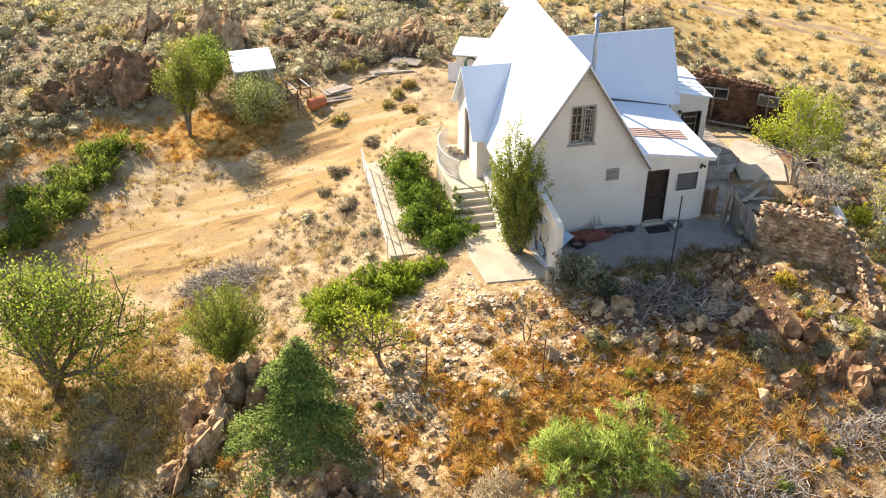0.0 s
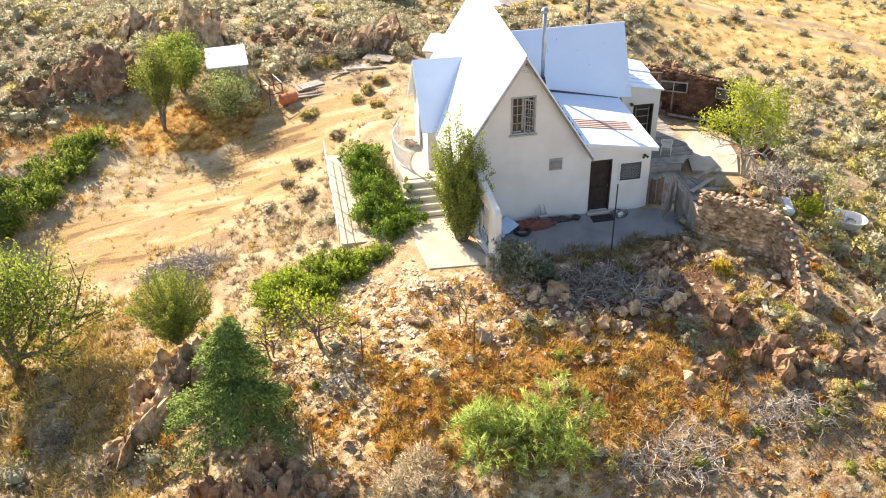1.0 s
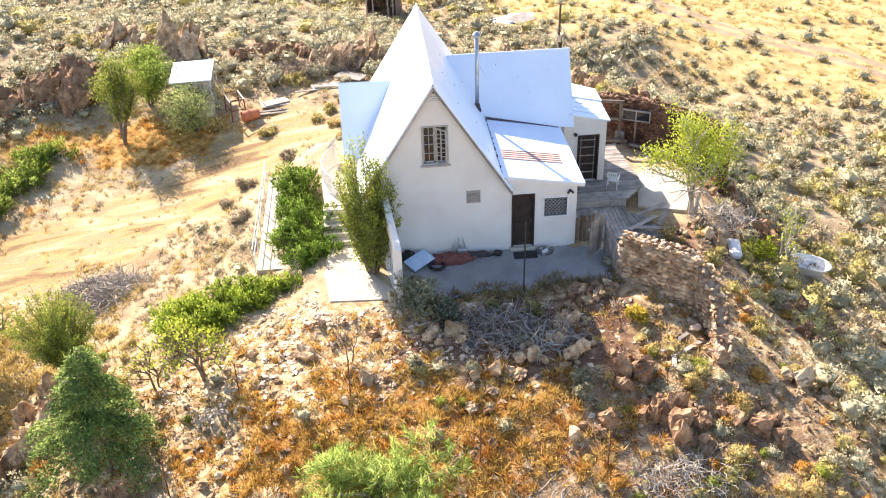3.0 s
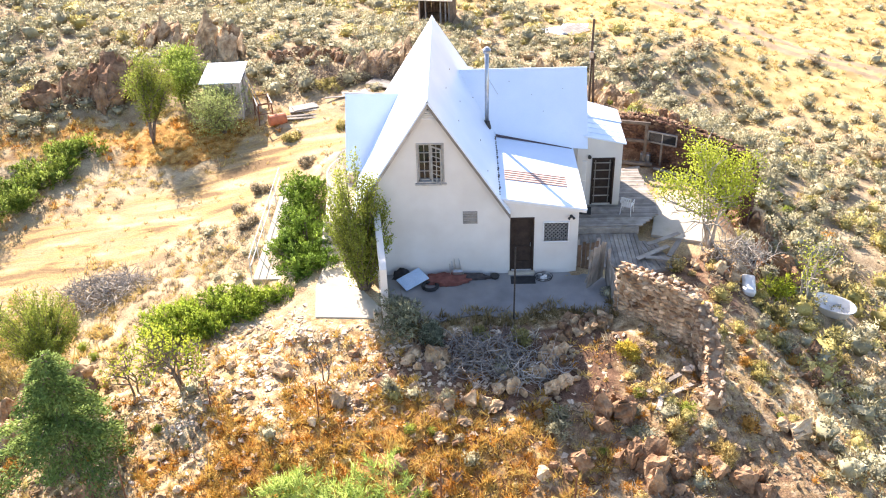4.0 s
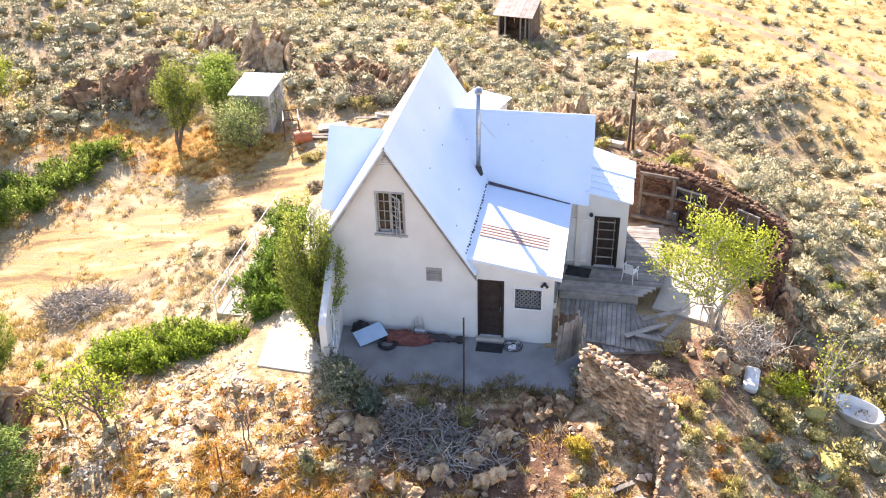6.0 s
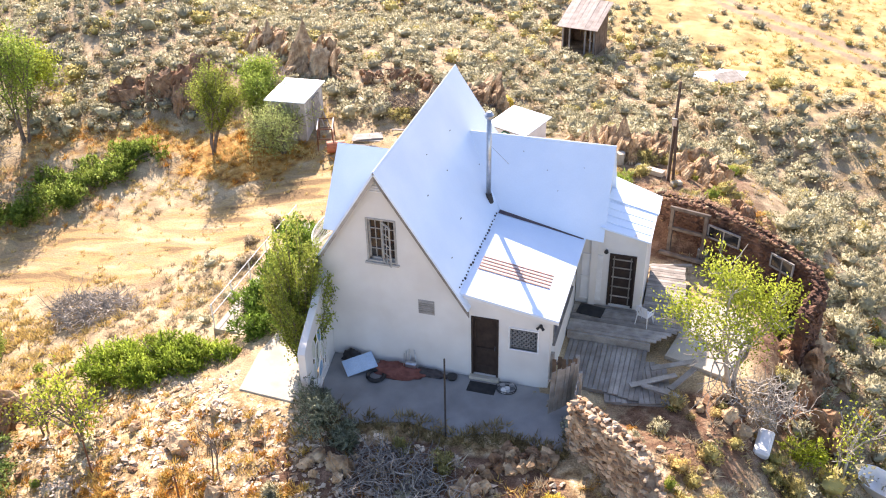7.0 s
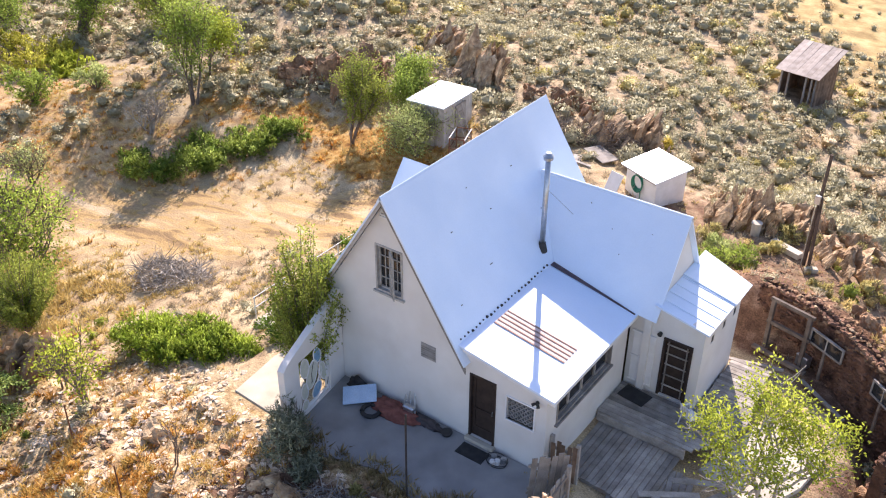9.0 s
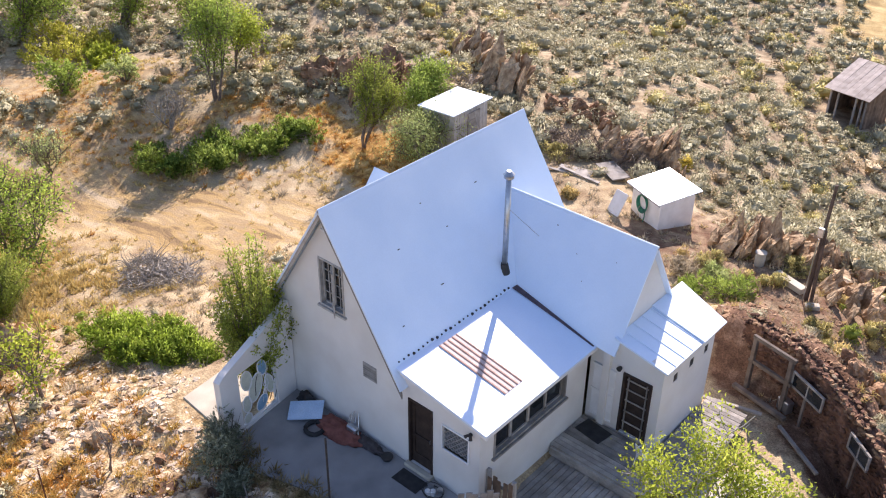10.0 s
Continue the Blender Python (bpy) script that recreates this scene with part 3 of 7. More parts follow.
for i in range(26):
    y = 0.05 + i * 0.165
    x = -0.335 + rng.uniform(-0.012, 0.012)
    ob = hp("nail", nail_mesh, None)
    ob.matrix_basis = pose(x, y, eave(x), 0, 57, 0) @ Matrix.Scale(rng.uniform(0.8, 1.5), 4)
for x, y in ((-1.6, 1.4), (-1.55, 3.1), (-0.9, 2.2), (-1.1, 5.0), (-0.7, 0.6), (-2.0, 2.6), (-1.9, 4.6)):
    ob = hp("nail", nail_mesh, None)
    ob.matrix_basis = pose(x, y, eave(x), 0, 57, 0) @ Matrix.Diagonal((0.5, rng.uniform(0.6, 2.4), 0.5, 1))
for x, y in ((1.0, 5.2), (1.4, 4.9), (0.2, 5.45), (2.1, 5.3)):
    ob = hp("nail", nail_mesh, None)
    ob.matrix_basis = pose(x, y, RZ - RP * (RY - y), -59, 0, rng.uniform(-30, 30)) @ Matrix.Diagonal((0.5, rng.uniform(0.8, 2.2), 0.5, 1))

# stove pipe
pipe = hp("stove_pipe", tube(bmesh.new(), [(-0.62, 4.33, 3.3), (-0.62, 4.34, 6.05)], 0.075, sides=14), STEEL, "tall galvanised stove pipe", smooth=True)
hp("pipe_cap", tube(tube(bmesh.new(), [(-0.62, 4.34, 6.05), (-0.62, 4.34, 6.12)], 0.13, 0.13, 14), [(-0.62, 4.34, 6.14), (-0.62, 4.34, 6.24)], 0.15, 0.06, 14), STEEL, "conical pipe cap", pipe).matrix_parent_inverse = Matrix()
hp("pipe_flashing", tube(bmesh.new(), [(-0.62, 4.33, 3.25), (-0.62, 4.33, 3.55)], 0.16, 0.09, 10), BLACK_IRON, "dark roof flashing collar", pipe).matrix_parent_inverse = Matrix()
hp("pipe_brace", tube(bmesh.new(), [(-0.62, 4.34, 5.2), (-0.2, 5.2, 4.15)], 0.008, sides=4), STEEL, "thin wire stay", pipe).matrix_parent_inverse = Matrix()


def window(holder, axis, u0, u1, z0, z1, face, out, cols, rows, leaves_n=1, label="", material=WHITE_PAINT, sill=True):
    """A framed window in a hole of a wall whose outer face lies at face; out is +1 or -1 along axis."""
    put = (lambda u, w, v: (w, u, v)) if axis == "x" else (lambda u, w, v: (u, w, v))

    def bx(ua, ub, za, zb, wa, wb, bevel=0.0):
        a, b = put(ua, face + out * wa, za), put(ub, face + out * wb, zb)
        return boxed([min(p, q) for p, q in zip(a, b)], [max(p, q) for p, q in zip(a, b)], bevel)
    w = hp("window", from_bm("glass", bx(u0, u1, z0, z1, -0.13, -0.12), GLASS_DARK), None, label)
    w.name = "window"
    f = 0.055
    for q in ((u0, u0 + f, z0, z1), (u1 - f, u1, z0, z1), (u0 + f, u1 - f, z0, z0 + f), (u0 + f, u1 - f, z1 - f, z1)):
        hp("frame", bx(*q, -0.12, 0.025, 0.006), material, "", w).matrix_parent_inverse = Matrix()
    if sill:
        hp("sill", bx(u0 - 0.06, u1 + 0.06, z0 - 0.06, z0, -0.05, 0.08, 0.008), material, "", w).matrix_parent_inverse = Matrix()
    wide = (u1 - u0 - 2 * f) / leaves_n
    for k in range(leaves_n):
        a = u0 + f + k * wide
        b = a + wide
        for q in ((a, a + 0.04, z0 + f, z1 - f), (b - 0.04, b, z0 + f, z1 - f), (a, b, z0 + f, z0 + f + 0.045), (a, b, z1 - f - 0.045, z1 - f)):
            hp("sash", bx(*q, -0.115, -0.075), material, "", w).matrix_parent_inverse = Matrix()
        for c in range(1, cols):
            u = a + wide * c / cols
            hp("glazing_bar", bx(u - 0.011, u + 0.011, z0 + f, z1 - f, -0.112, -0.088), material, "", w).matrix_parent_inverse = Matrix()
        for r in range(1, rows):
            v = z0 + f + (z1 - z0 - 2 * f) * r / rows
            hp("glazing_bar", bx(a, b, v - 0.011, v + 0.011, -0.112, -0.088), material, "", w).matrix_parent_inverse = Matrix()
    return w


attic = window(house, "y", *ATTIC, 0.0, -1, 2, 4, 2, "weathered white casement window with small panes, one sash ajar", WEATHERED_WHITE)
for u0, u1, z0, z1 in LEFT_WINDOWS:
    window(house, "x", u0, u1, z0, z1, -4.75, -1, 2, 2, 1, "small white-framed side window")
window(house, "x", 0.5, 3.35, 1.25, 2.12, 2.2, 1, 1, 1, 4, "long dark glazed window band", GREY_WOOD)
for u0, u1, z0, z1 in VENTS:
    hp("vent_opening", boxed((4.2, u0, z0), (4.235, u1, z1)), BLACK_IRON, "small dark vent")
# open sash of the attic window
bm = bmesh.new()
for q in (((0, 0, 0), (0.04, 0.03, 1.25)), ((0.36, 0, 0), (0.40, 0.03, 1.25)), ((0.04, 0, 0), (0.36, 0.03, 0.045)), ((0.04, 0, 1.205), (0.36, 0.03, 1.25)), ((0.19, 0.005, 0.045), (0.21, 0.025, 1.205)),
          ((0.04, 0.005, 0.30), (0.36, 0.025, 0.322)), ((0.04, 0.005, 0.6), (0.36, 0.025, 0.622)), ((0.04, 0.005, 0.9), (0.36, 0.025, 0.922))):
    box(bm, *q)
sash = hp("open_sash", bm, WEATHERED_WHITE, "white sash swung outward", attic)
sash.matrix_basis = pose(-2.475, -0.03, 3.5, 0, 0, 0) @ pose(0, 0, 0, 0, 0, -38)
# vents in the gable
hp("vent_grille", boxed((-1.52, -0.012, 1.93), (-1.05, 0.0, 2.4), 0.004), mat("grey_grille", (0.30, 0.28, 0.26), (0.40, 0.38, 0.35), 20, 0.8, 0.5, 120), "grey wall vent grille")
for i in range(7):
    hp("slat", boxed((-1.5, -0.03, 1.96 + 0.062 * i), (-1.07, -0.012, 1.985 + 0.062 * i), 0, None), GREY_WOOD)
for i in range(4):
    h = 0.22 - 0.045 * i
    hp("louvre", boxed((RIDGE_X - h, -0.035, 5.63 + 0.075 * i), (RIDGE_X + h, 0.0, 5.675 + 0.075 * i), 0.004), WHITE_PAINT, "white gable louvre")
hp("attic_vent", prism([(RIDGE_X - 0.1, 5.93), (RIDGE_X + 0.1, 5.93), (RIDGE_X, 6.1)], "y", -0.012, 0.01), BLACK_IRON, "small dark attic opening")

# front door
door = hp("door", boxed((0.06, 0.09, 0.1), (0.72, 0.13, 2.07)), DARK_WOOD, "dark brown screen door, shut")
for q in (((0.0, -0.03, 0.1), (0.06, 0.12, 2.13)), ((0.72, -0.03, 0.1), (0.78, 0.12, 2.13)), ((0.06, -0.03, 2.07), (0.72, 0.12, 2.13))):
    hp("frame", boxed(*q, 0.006), DARK_WOOD, "", door).matrix_parent_inverse = Matrix()
for q in (((0.06, 0.06, 0.1), (0.14, 0.09, 2.07)), ((0.64, 0.06, 0.1), (0.72, 0.09, 2.07)), ((0.14, 0.06, 1.97), (0.64, 0.09, 2.07)), ((0.14, 0.06, 0.1), (0.64, 0.09, 0.42)), ((0.14, 0.06, 0.95), (0.64, 0.09, 1.03))):
    hp("rail", boxed(*q, 0.005), DARK_WOOD, "", door).matrix_parent_inverse = Matrix()
hp("handle", tube(bmesh.new(), [(0.67, 0.05, 1.0), (0.67, 0.02, 1.02), (0.67, 0.02, 1.12), (0.67, 0.05, 1.14)], 0.01), STEEL, "steel handle", door).matrix_parent_inverse = Matrix()
hp("threshold", boxed((-0.04, -0.16, 0.0), (0.82, 0.0, 0.1), 0.012), CONCRETE, "pale concrete door step")

# pierced block window of the side room
grille = hp("block_window", boxed((1.1, 0.1, 1.23), (1.87, 0.11, 1.92)), GLASS_DARK, "window of white pierced blocks")
for q in (((1.06, -0.04, 1.19), (1.1, 0.1, 1.96)), ((1.87, -0.04, 1.19), (1.91, 0.1, 1.96)), ((1.1, -0.04, 1.19), (1.87, 0.1, 1.23)), ((1.1, -0.04, 1.92), (1.87, 0.1, 1.96))):
    hp("frame", boxed(*q, 0.005), WHITE_PAINT, "", grille).matrix_parent_inverse = Matrix()
LATTICE = mat("grey_blocks", (0.22, 0.22, 0.21), (0.32, 0.31, 0.30), 8, 0.9, 0.3, 60)
for i in range(6):
    for j in range(5):
        x, z = 1.1 + 0.77 * (i + 0.5) / 6, 1.23 + 0.69 * (j + 0.5) / 5
        bm = bmesh.new()
        for a in (45, 135):
            box(bm, (-0.088, 0.04, -0.014), (0.088, 0.09, 0.014), 0, pose(x, 0, z) @ pose(0, 0, 0, 0, a, 0))
        hp("pierced_block", bm, LATTICE, "", grille).matrix_parent_inverse = Matrix()
# wall lamp
lamp = hp("wall_lamp", tube(bmesh.new(), [(1.95, -0.02, 2.17), (1.95, -0.1, 2.17)], 0.05, 0.04, 10), BLACK_IRON, "twin-headed dark floodlight")
for s in (-1, 1):
    hp("lamp_head", tube(bmesh.new(), [(1.95 + s * 0.03, -0.08, 2.17), (1.95 + s * 0.09, -0.15, 2.13)], 0.03, 0.045, 8), BLACK_IRON, "", lamp).matrix_parent_inverse = Matrix()

# entry door on the deck, behind a barred screen
entry = hp("door", boxed((3.24, 4.50, 0.04), (3.94, 4.54, 1.9)), DARK_WOOD, "dark barred screen door, shut")
for q in (((3.18, 4.38, 0.04), (3.25, 4.52, 1.95)), ((3.93, 4.38, 0.04), (4.0, 4.52, 1.95)), ((3.25, 4.38, 1.88), (3.93, 4.52, 1.95))):
    hp("frame", boxed(*q, 0.006), DARK_WOOD, "", entry).matrix_parent_inverse = Matrix()
for z in (0.35, 0.7, 1.05, 1.4, 1.7):
    hp("bar", boxed((3.27, 4.46, z), (3.88, 4.485, z + 0.035)), GREY_WOOD, "", entry).matrix_parent_inverse = Matrix()
for x in (3.3, 3.82):
    hp("bar", boxed((x, 4.455, 0.1), (x + 0.035, 4.48, 1.85)), GREY_WOOD, "", entry).matrix_parent_inverse = Matrix()
hatch = hp("shutter", boxed((2.34, 4.38, 0.2), (2.98, 4.42, 1.85), 0.01), WHITE_PAINT, "white boarded-up panel")
for z in (0.18, 1.0, 1.8):
    hp("batten", boxed((2.32, 4.355, z), (3.0, 4.38, z + 0.05), 0.004), WHITE_PAINT, "", hatch).matrix_parent_inverse = Matrix()
hp("porch_lamp", tube(bmesh.new(), [(3.07, 4.42, 2.02), (3.07, 4.32, 2.02)], 0.05, 0.07, 10), BLACK_IRON, "small dark porch lamp")
porch_door = hp("door", boxed((-5.24, 4.05, 0.86), (-5.2, 4.85, 2.8)), DARK_WOOD, "dark porch door, shut")
for q in (((-5.32, 3.98, 0.86), (-5.2, 4.05, 2.85)), ((-5.32, 4.85, 0.86), (-5.2, 4.92, 2.85))):
    hp("frame", boxed(*q, 0.006), WHITE_PAINT, "", porch_door).matrix_parent_inverse = Matrix()


# ---- patio, walks, steps and terrace ----
def paving(name, pts, z, thick, material, label):
    bm = slab(bmesh.new(), [(x, y, z) for x, y in pts], thick)
    bmesh.ops.bevel(bm, geom=[e for e in bm.edges if all(v.co.z > z - 0.01 for v in e.verts)], offset=0.015, segments=1, affect="EDGES")
    return tagged(part(name, bm, material), label, "pavement", kind="structure")


paving("pavement_patio", [(-4.3, -0.01), (-3.85, -2.35), (-3.5, -2.6), (-2.6, -2.75), (-1.2, -2.3), (0.1, -2.55), (1.5, -2.0), (2.3, -2.3), (3.15, -2.3), (3.1, -0.4), (2.25, -0.01)], 0.0, 0.3, SHADED_PATIO, "grey concrete patio in the shade of the gable")
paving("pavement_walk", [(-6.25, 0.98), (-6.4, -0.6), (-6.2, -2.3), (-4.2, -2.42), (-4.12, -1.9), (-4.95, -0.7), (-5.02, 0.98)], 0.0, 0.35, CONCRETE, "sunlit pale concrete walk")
paving("pavement_strip", [(-8.85, 0.9), (-7.5, 0.9), (-7.5, 7.4), (-8.4, 7.9), (-8.82, 7.8)], -0.72, 0.4, CONCRETE, "pale concrete walk beside the juniper")
paving("pavement_terrace", [(-6.3, 2.35), (-5.06, 2.35), (-5.06, 2.95), (-5.3, 2.95), (-5.3, 5.8), (-5.8, 5.75), (-6.25, 5.3), (-6.45, 4.6), (-6.45, 3.8), (-6.4, 3.0)], 0.86, 1.2, CONCRETE, "raised pale concrete terrace at the porch")
paving("pavement_yard", [(5.2, 2.75), (6.9, 2.2), (7.5, 3.6), (7.7, 5.0), (6.6, 5.9), (5.8, 5.2), (5.5, 3.9)], -0.3, 0.3, YARD, "pale cracked concrete yard")

stairs = thing("steps", "pale concrete outdoor steps up to the terrace", "steps", (-5.7, 1.6, 0))
for i in range(5):
    y0 = 0.98 + 0.275 * i
    part("step", boxed((-0.7, y0 - 1.6, 0.004), (0.63, 0.76 if i == 4 else y0 + 0.275 - 1.6 + 0.02, 0.165 * (i + 1)), 0.012), CONCRETE, stairs)
low_wall = thing("low_wall", "low white-painted wall along the steps", "wall", (-4.9, 0.5, 0))
part("wall", prism([(-0.55, 0.0), (2.4, 0.0), (2.4, 1.15), (1.9, 1.15), (0.4, 0.45), (-0.5, 0.38)], "x", -0.16, 0.12), WHITE_PAINT, low_wall)

# pipe railing along the strip
rail = thing("pipe_railing", "thin pale pipe railing along the concrete walk", "railing", (-8.92, 4.4, -0.72))
for i in range(6):
    y = -3.3 + 1.32 * i
    part("post", tube(bmesh.new(), [(0, y, -0.3), (0, y, 0.8)], 0.022, sides=8), WHITE_PAINT, rail)
for z in (0.4, 0.78):
    part("rail", tube(bmesh.new(), [(0, -3.35, z), (0, 3.35, z)], 0.016, sides=8), WHITE_PAINT, rail)
# curled iron railing round the terrace
iron = thing("terrace_railing", "white wrought-iron railing curving round the terrace", "railing", (-5.6, 4.1, 0.86))
arc = [Vector((0.82 * math.cos(a), 0.15 + 1.4 * math.sin(a), 0)) for a in np.linspace(radians(105), radians(245), 15)]
for z in (0.06, 0.78):
    part("rail", tube(bmesh.new(), [p + Vector((0, 0, z)) for p in arc], 0.02, sides=6), WHITE_PAINT, iron)
baluster = from_bm("baluster", tube(bmesh.new(), [(0, 0, 0), (0.03, 0, 0.2), (-0.03, 0, 0.4), (0.03, 0, 0.6), (0, 0, 0.78)], 0.011, sides=5), WHITE_PAINT)
for i in range(43):
    k = i / 42 * 14
    a, b = arc[int(k)], arc[min(14, int(k) + 1)]
    part("baluster", baluster, None, iron).location = a.lerp(b, k - int(k))

# wing wall with an opening full of metalwork
wing = thing("wing_wall", "white stucco wing wall with an opening", "wall", (-4.3, 0.0, 0), 8)


def wing_top(u):
    return 2.12 + 0.34 * (u + 2.4) if u > -2.4 else 2.12 - 1.1 * (-2.4 - u) ** 1.4


BREAKS = [-2.6, -2.5, -2.4]
part("wall", wall_with_holes(-2.66, -0.04, -0.35, wing_top, [(-2.05, -0.72, 0.02, 1.84)], "x", -0.1, 0.1), STUCCO, wing)
BREAKS = []
art = thing("metal_screen", "white wrought screen of rings and leaf plates in the opening", "metal screen", (-4.107, -1.37, 0.02), 8)
for q in (((-0.02, -0.58, 0), (0.02, -0.54, 1.38)), ((-0.02, 0.55, 0), (0.02, 0.59, 1.38)), ((-0.02, -0.54, 0), (0.02, 0.55, 0.04)), ((-0.02, -0.54, 1.34), (0.02, 0.55, 1.38))):
    part("frame", boxed(*q, 0.004), WHITE_PAINT, art)
art.scale = (1, 1.137, 1.318)
rng = random.Random(9)
BLUE_PLATE = mat("blue_plate", (0.20, 0.36, 0.50), (0.30, 0.46, 0.60), 5, 0.5, 0.1, 40)
CREAM = mat("cream_plate", (0.55, 0.56, 0.46), (0.66, 0.65, 0.52), 5, 0.6, 0.1, 40)
for (y, z, a, b, t) in ((-0.3, 1.05, 0.16, 0.24, 10), (-0.05, 0.75, 0.2, 0.33, -25), (0.2, 1.1, 0.13, 0.2, 20), (-0.36, 0.5, 0.13, 0.2, 5), (0.1, 0.28, 0.2, 0.15, 40), (-0.38, 0.16, 0.12, 0.12, 0), (0.38, 0.6, 0.12, 0.26, 15)):
    ring = [Vector((0.03, y, z)) + pose(0, 0, 0, t).to_3x3() @ Vector((0, a * math.cos(k * TAU / 16), b * math.sin(k * TAU / 16))) for k in range(17)]
    part("ring", tube(bmesh.new(), ring, 0.014, sides=5, caps=False), WHITE_PAINT, art)
    bm = prism([(p.y, p.z) for p in ring[:-1]], "x", 0.02, 0.03)
    part("leaf_plate", bm, BLUE_PLATE if (y, z) in ((0.2, 1.1), (0.1, 0.28)) else CREAM, art)
for k in range(9):
    y, z = rng.uniform(-0.2, 0.6), rng.uniform(0.1, 0.5)
    pts = [Vector((rng.uniform(-0.03, 0.06), y + 0.05 * i * rng.uniform(0.2, 1.6), z + 0.18 * i)) for i in range(6)]
    part("wire", tube(bmesh.new(), pts, 0.009, sides=4), BLACK_IRON if k % 2 else WHITE_PAINT, art)
bm = bmesh.new()
tube(bm, [(0, 0, 0), (0, 0, 0.5)], 0.13, 0.14, 14)
urn = tagged(part("urn", bm, CONCRETE, smooth=False), "tall grey concrete pot at the wall's end", "pot")
urn.location = (-4.2, -2.6, -0.05)

# ---- decks and fences on the east side ----
rng = random.Random(21)


def deck(name, label, x0, x1, edge_lo, edge_hi, z, across, board=0.14, legs=()):
    """A platform of boards that run along y (or x when across), between two edges."""
    d = thing(name, label, "deck", ((x0 + x1) / 2, 0, z))
    base = d.matrix_world.inverted()
    n = int((x1 - x0) / board)
    for i in range(n):
        a = x0 + (x1 - x0) * i / n
        b = x0 + (x1 - x0) * (i + 1) / n - 0.012
        lo, hi = edge_lo((a + b) / 2) + rng.uniform(-0.02, 0.02), edge_hi((a + b) / 2) + rng.uniform(-0.02, 0.02)
        if hi - lo < 0.08:
            continue
        zz = z + rng.uniform(-0.008, 0.008)
        q = ((lo, a, zz - 0.035), (hi, b, zz)) if across else ((a, lo, zz - 0.035), (b, hi, zz))
        part("plank", boxed(*q, 0.004), GREY_WOOD, d).matrix_parent_inverse = base
    for q in legs:
        part("joist", boxed(*q, 0.005), GREY_WOOD, d).matrix_parent_inverse = base
    return d


deck("upper_deck", "weathered grey wooden deck at the entry door", 2.85, 4.35, lambda y: 2.22, lambda y: min(5.6, 4.75 + 0.95 * (y - 2.76)), 0.03, True, 0.14, [((2.25, 2.78, -0.3), (4.75, 2.86, -0.01)), ((2.3, 2.9, -0.5), (2.4, 4.2, -0.01))])
deck("lower_deck", "weathered grey wooden lower deck", 2.35, 4.7, lambda x: 0.62 - 0.2 * (x - 3.6) if x > 3.6 else 0.62, lambda x: 2.76, -0.24, False, 0.14, [((2.35, 0.64, -0.6), (4.7, 0.7, -0.28)), ((2.35, 2.0, -0.4), (4.7, 2.08, -0.28))])
deck("long_deck", "weathered grey board walk along the lean-to", 4.4, 7.3, lambda y: 4.3, lambda y: 5.7 - 0.1 * (y - 4.4), -0.03, True, 0.15, [((4.35, 4.4, -0.4), (4.43, 7.3, -0.07)), ((5.0, 4.4, -0.4), (5.08, 7.3, -0.07))])
side = deck("side_deck", "weathered grey boards laid askew beside the deck", 0.0, 1.9, lambda x: 0.0, lambda x: 2.2 - 0.25 * x, 0.0, False, 0.15, [((0, 0.02, -0.3), (1.9, 0.08, -0.04))])
side.matrix_world = pose(4.72, 0.42, -0.3, 0, 0, 12)
for k, (x, y, z, turn, ln) in enumerate(((5.0, 1.35, -0.18, 35, 1.5), (5.3, 0.9, -0.15, -15, 1.2), (5.8, 1.6, -0.15, 62, 1.3), (5.5, 2.1, -0.1, 28, 1.4))):
    b = tagged(part("loose_board", boxed((-ln / 2, -0.09, 0), (ln / 2, 0.09, 0.035), 0.004), GREY_WOOD), "loose grey board lying on the side deck", "board", "loose boards")
    b.matrix_world = pose(x, y, z, 0, rng.uniform(-4, 4), turn)


def picket_run(name, label, a, b, h, z, width=0.13, material=None, posts=True, lean=0.0):
    """A run of upright boards from a to b with two rails."""
    a, b = Vector((*a, z)), Vector((*b, z))
    ln, ang = (b - a).length, math.degrees(math.atan2(b.y - a.y, b.x - a.x))
    f = thing(name, label, "fence", tuple(a), ang)
    n = max(2, int(ln / width))
    for i in range(n):
        top = h + rng.uniform(-0.08, 0.05)
        m = pose(ln * (i + 0.5) / n, 0, 0, rng.uniform(-1, 1), lean + rng.uniform(-1.5, 1.5), 0)
        part("picket", boxed((-width * 0.46, -0.012, 0.02), (width * 0.46, 0.012, top), 0.003, m), material or GREY_WOOD, f)
    for v in (0.28, 0.78):
        part("rail", boxed((0, 0.013, h * v), (ln, 0.055, h * v + 0.08), 0.004), GREY_WOOD, f)
    if posts:
        for u in (0.0, ln):
            part("post", boxed((u - 0.05, 0.014, -0.3), (u + 0.05, 0.11, h + 0.12), 0.008), GREY_WOOD, f)
    return f


picket_run("board_fence", "dark weathered board fence beside the side room", (2.26, 0.25), (2.95, 0.3), 1.25, -0.3, 0.12, BROWN_WOOD)
gate = picket_run("garden_gate", "weathered grey board gate standing open", (2.42, -1.1), (3.02, -0.42), 1.42, 0.06, 0.15, GREY_WOOD, False, 4)
part("brace", boxed((-0.05, 0.056, -0.04), (1.25, 0.09, 0.05), 0.004, pose(0.05, 0, 0.25, 0, -52, 0)), GREY_WOOD, gate)
picket_run("side_fence", "weathered grey board fence at the patio's edge", (3.1, -0.5), (3.2, -2.25), 1.2, -0.1, 0.14, GREY_WOOD)
post = tagged(part("iron_post", tube(bmesh.new(), [(0, 0, -0.5), (0.02, 0, 2.65)], 0.026, 0.024, 8), BLACK_IRON), "thin dark iron post at the patio's edge", "post")
post.location = (0.0, -2.62, 0.0)

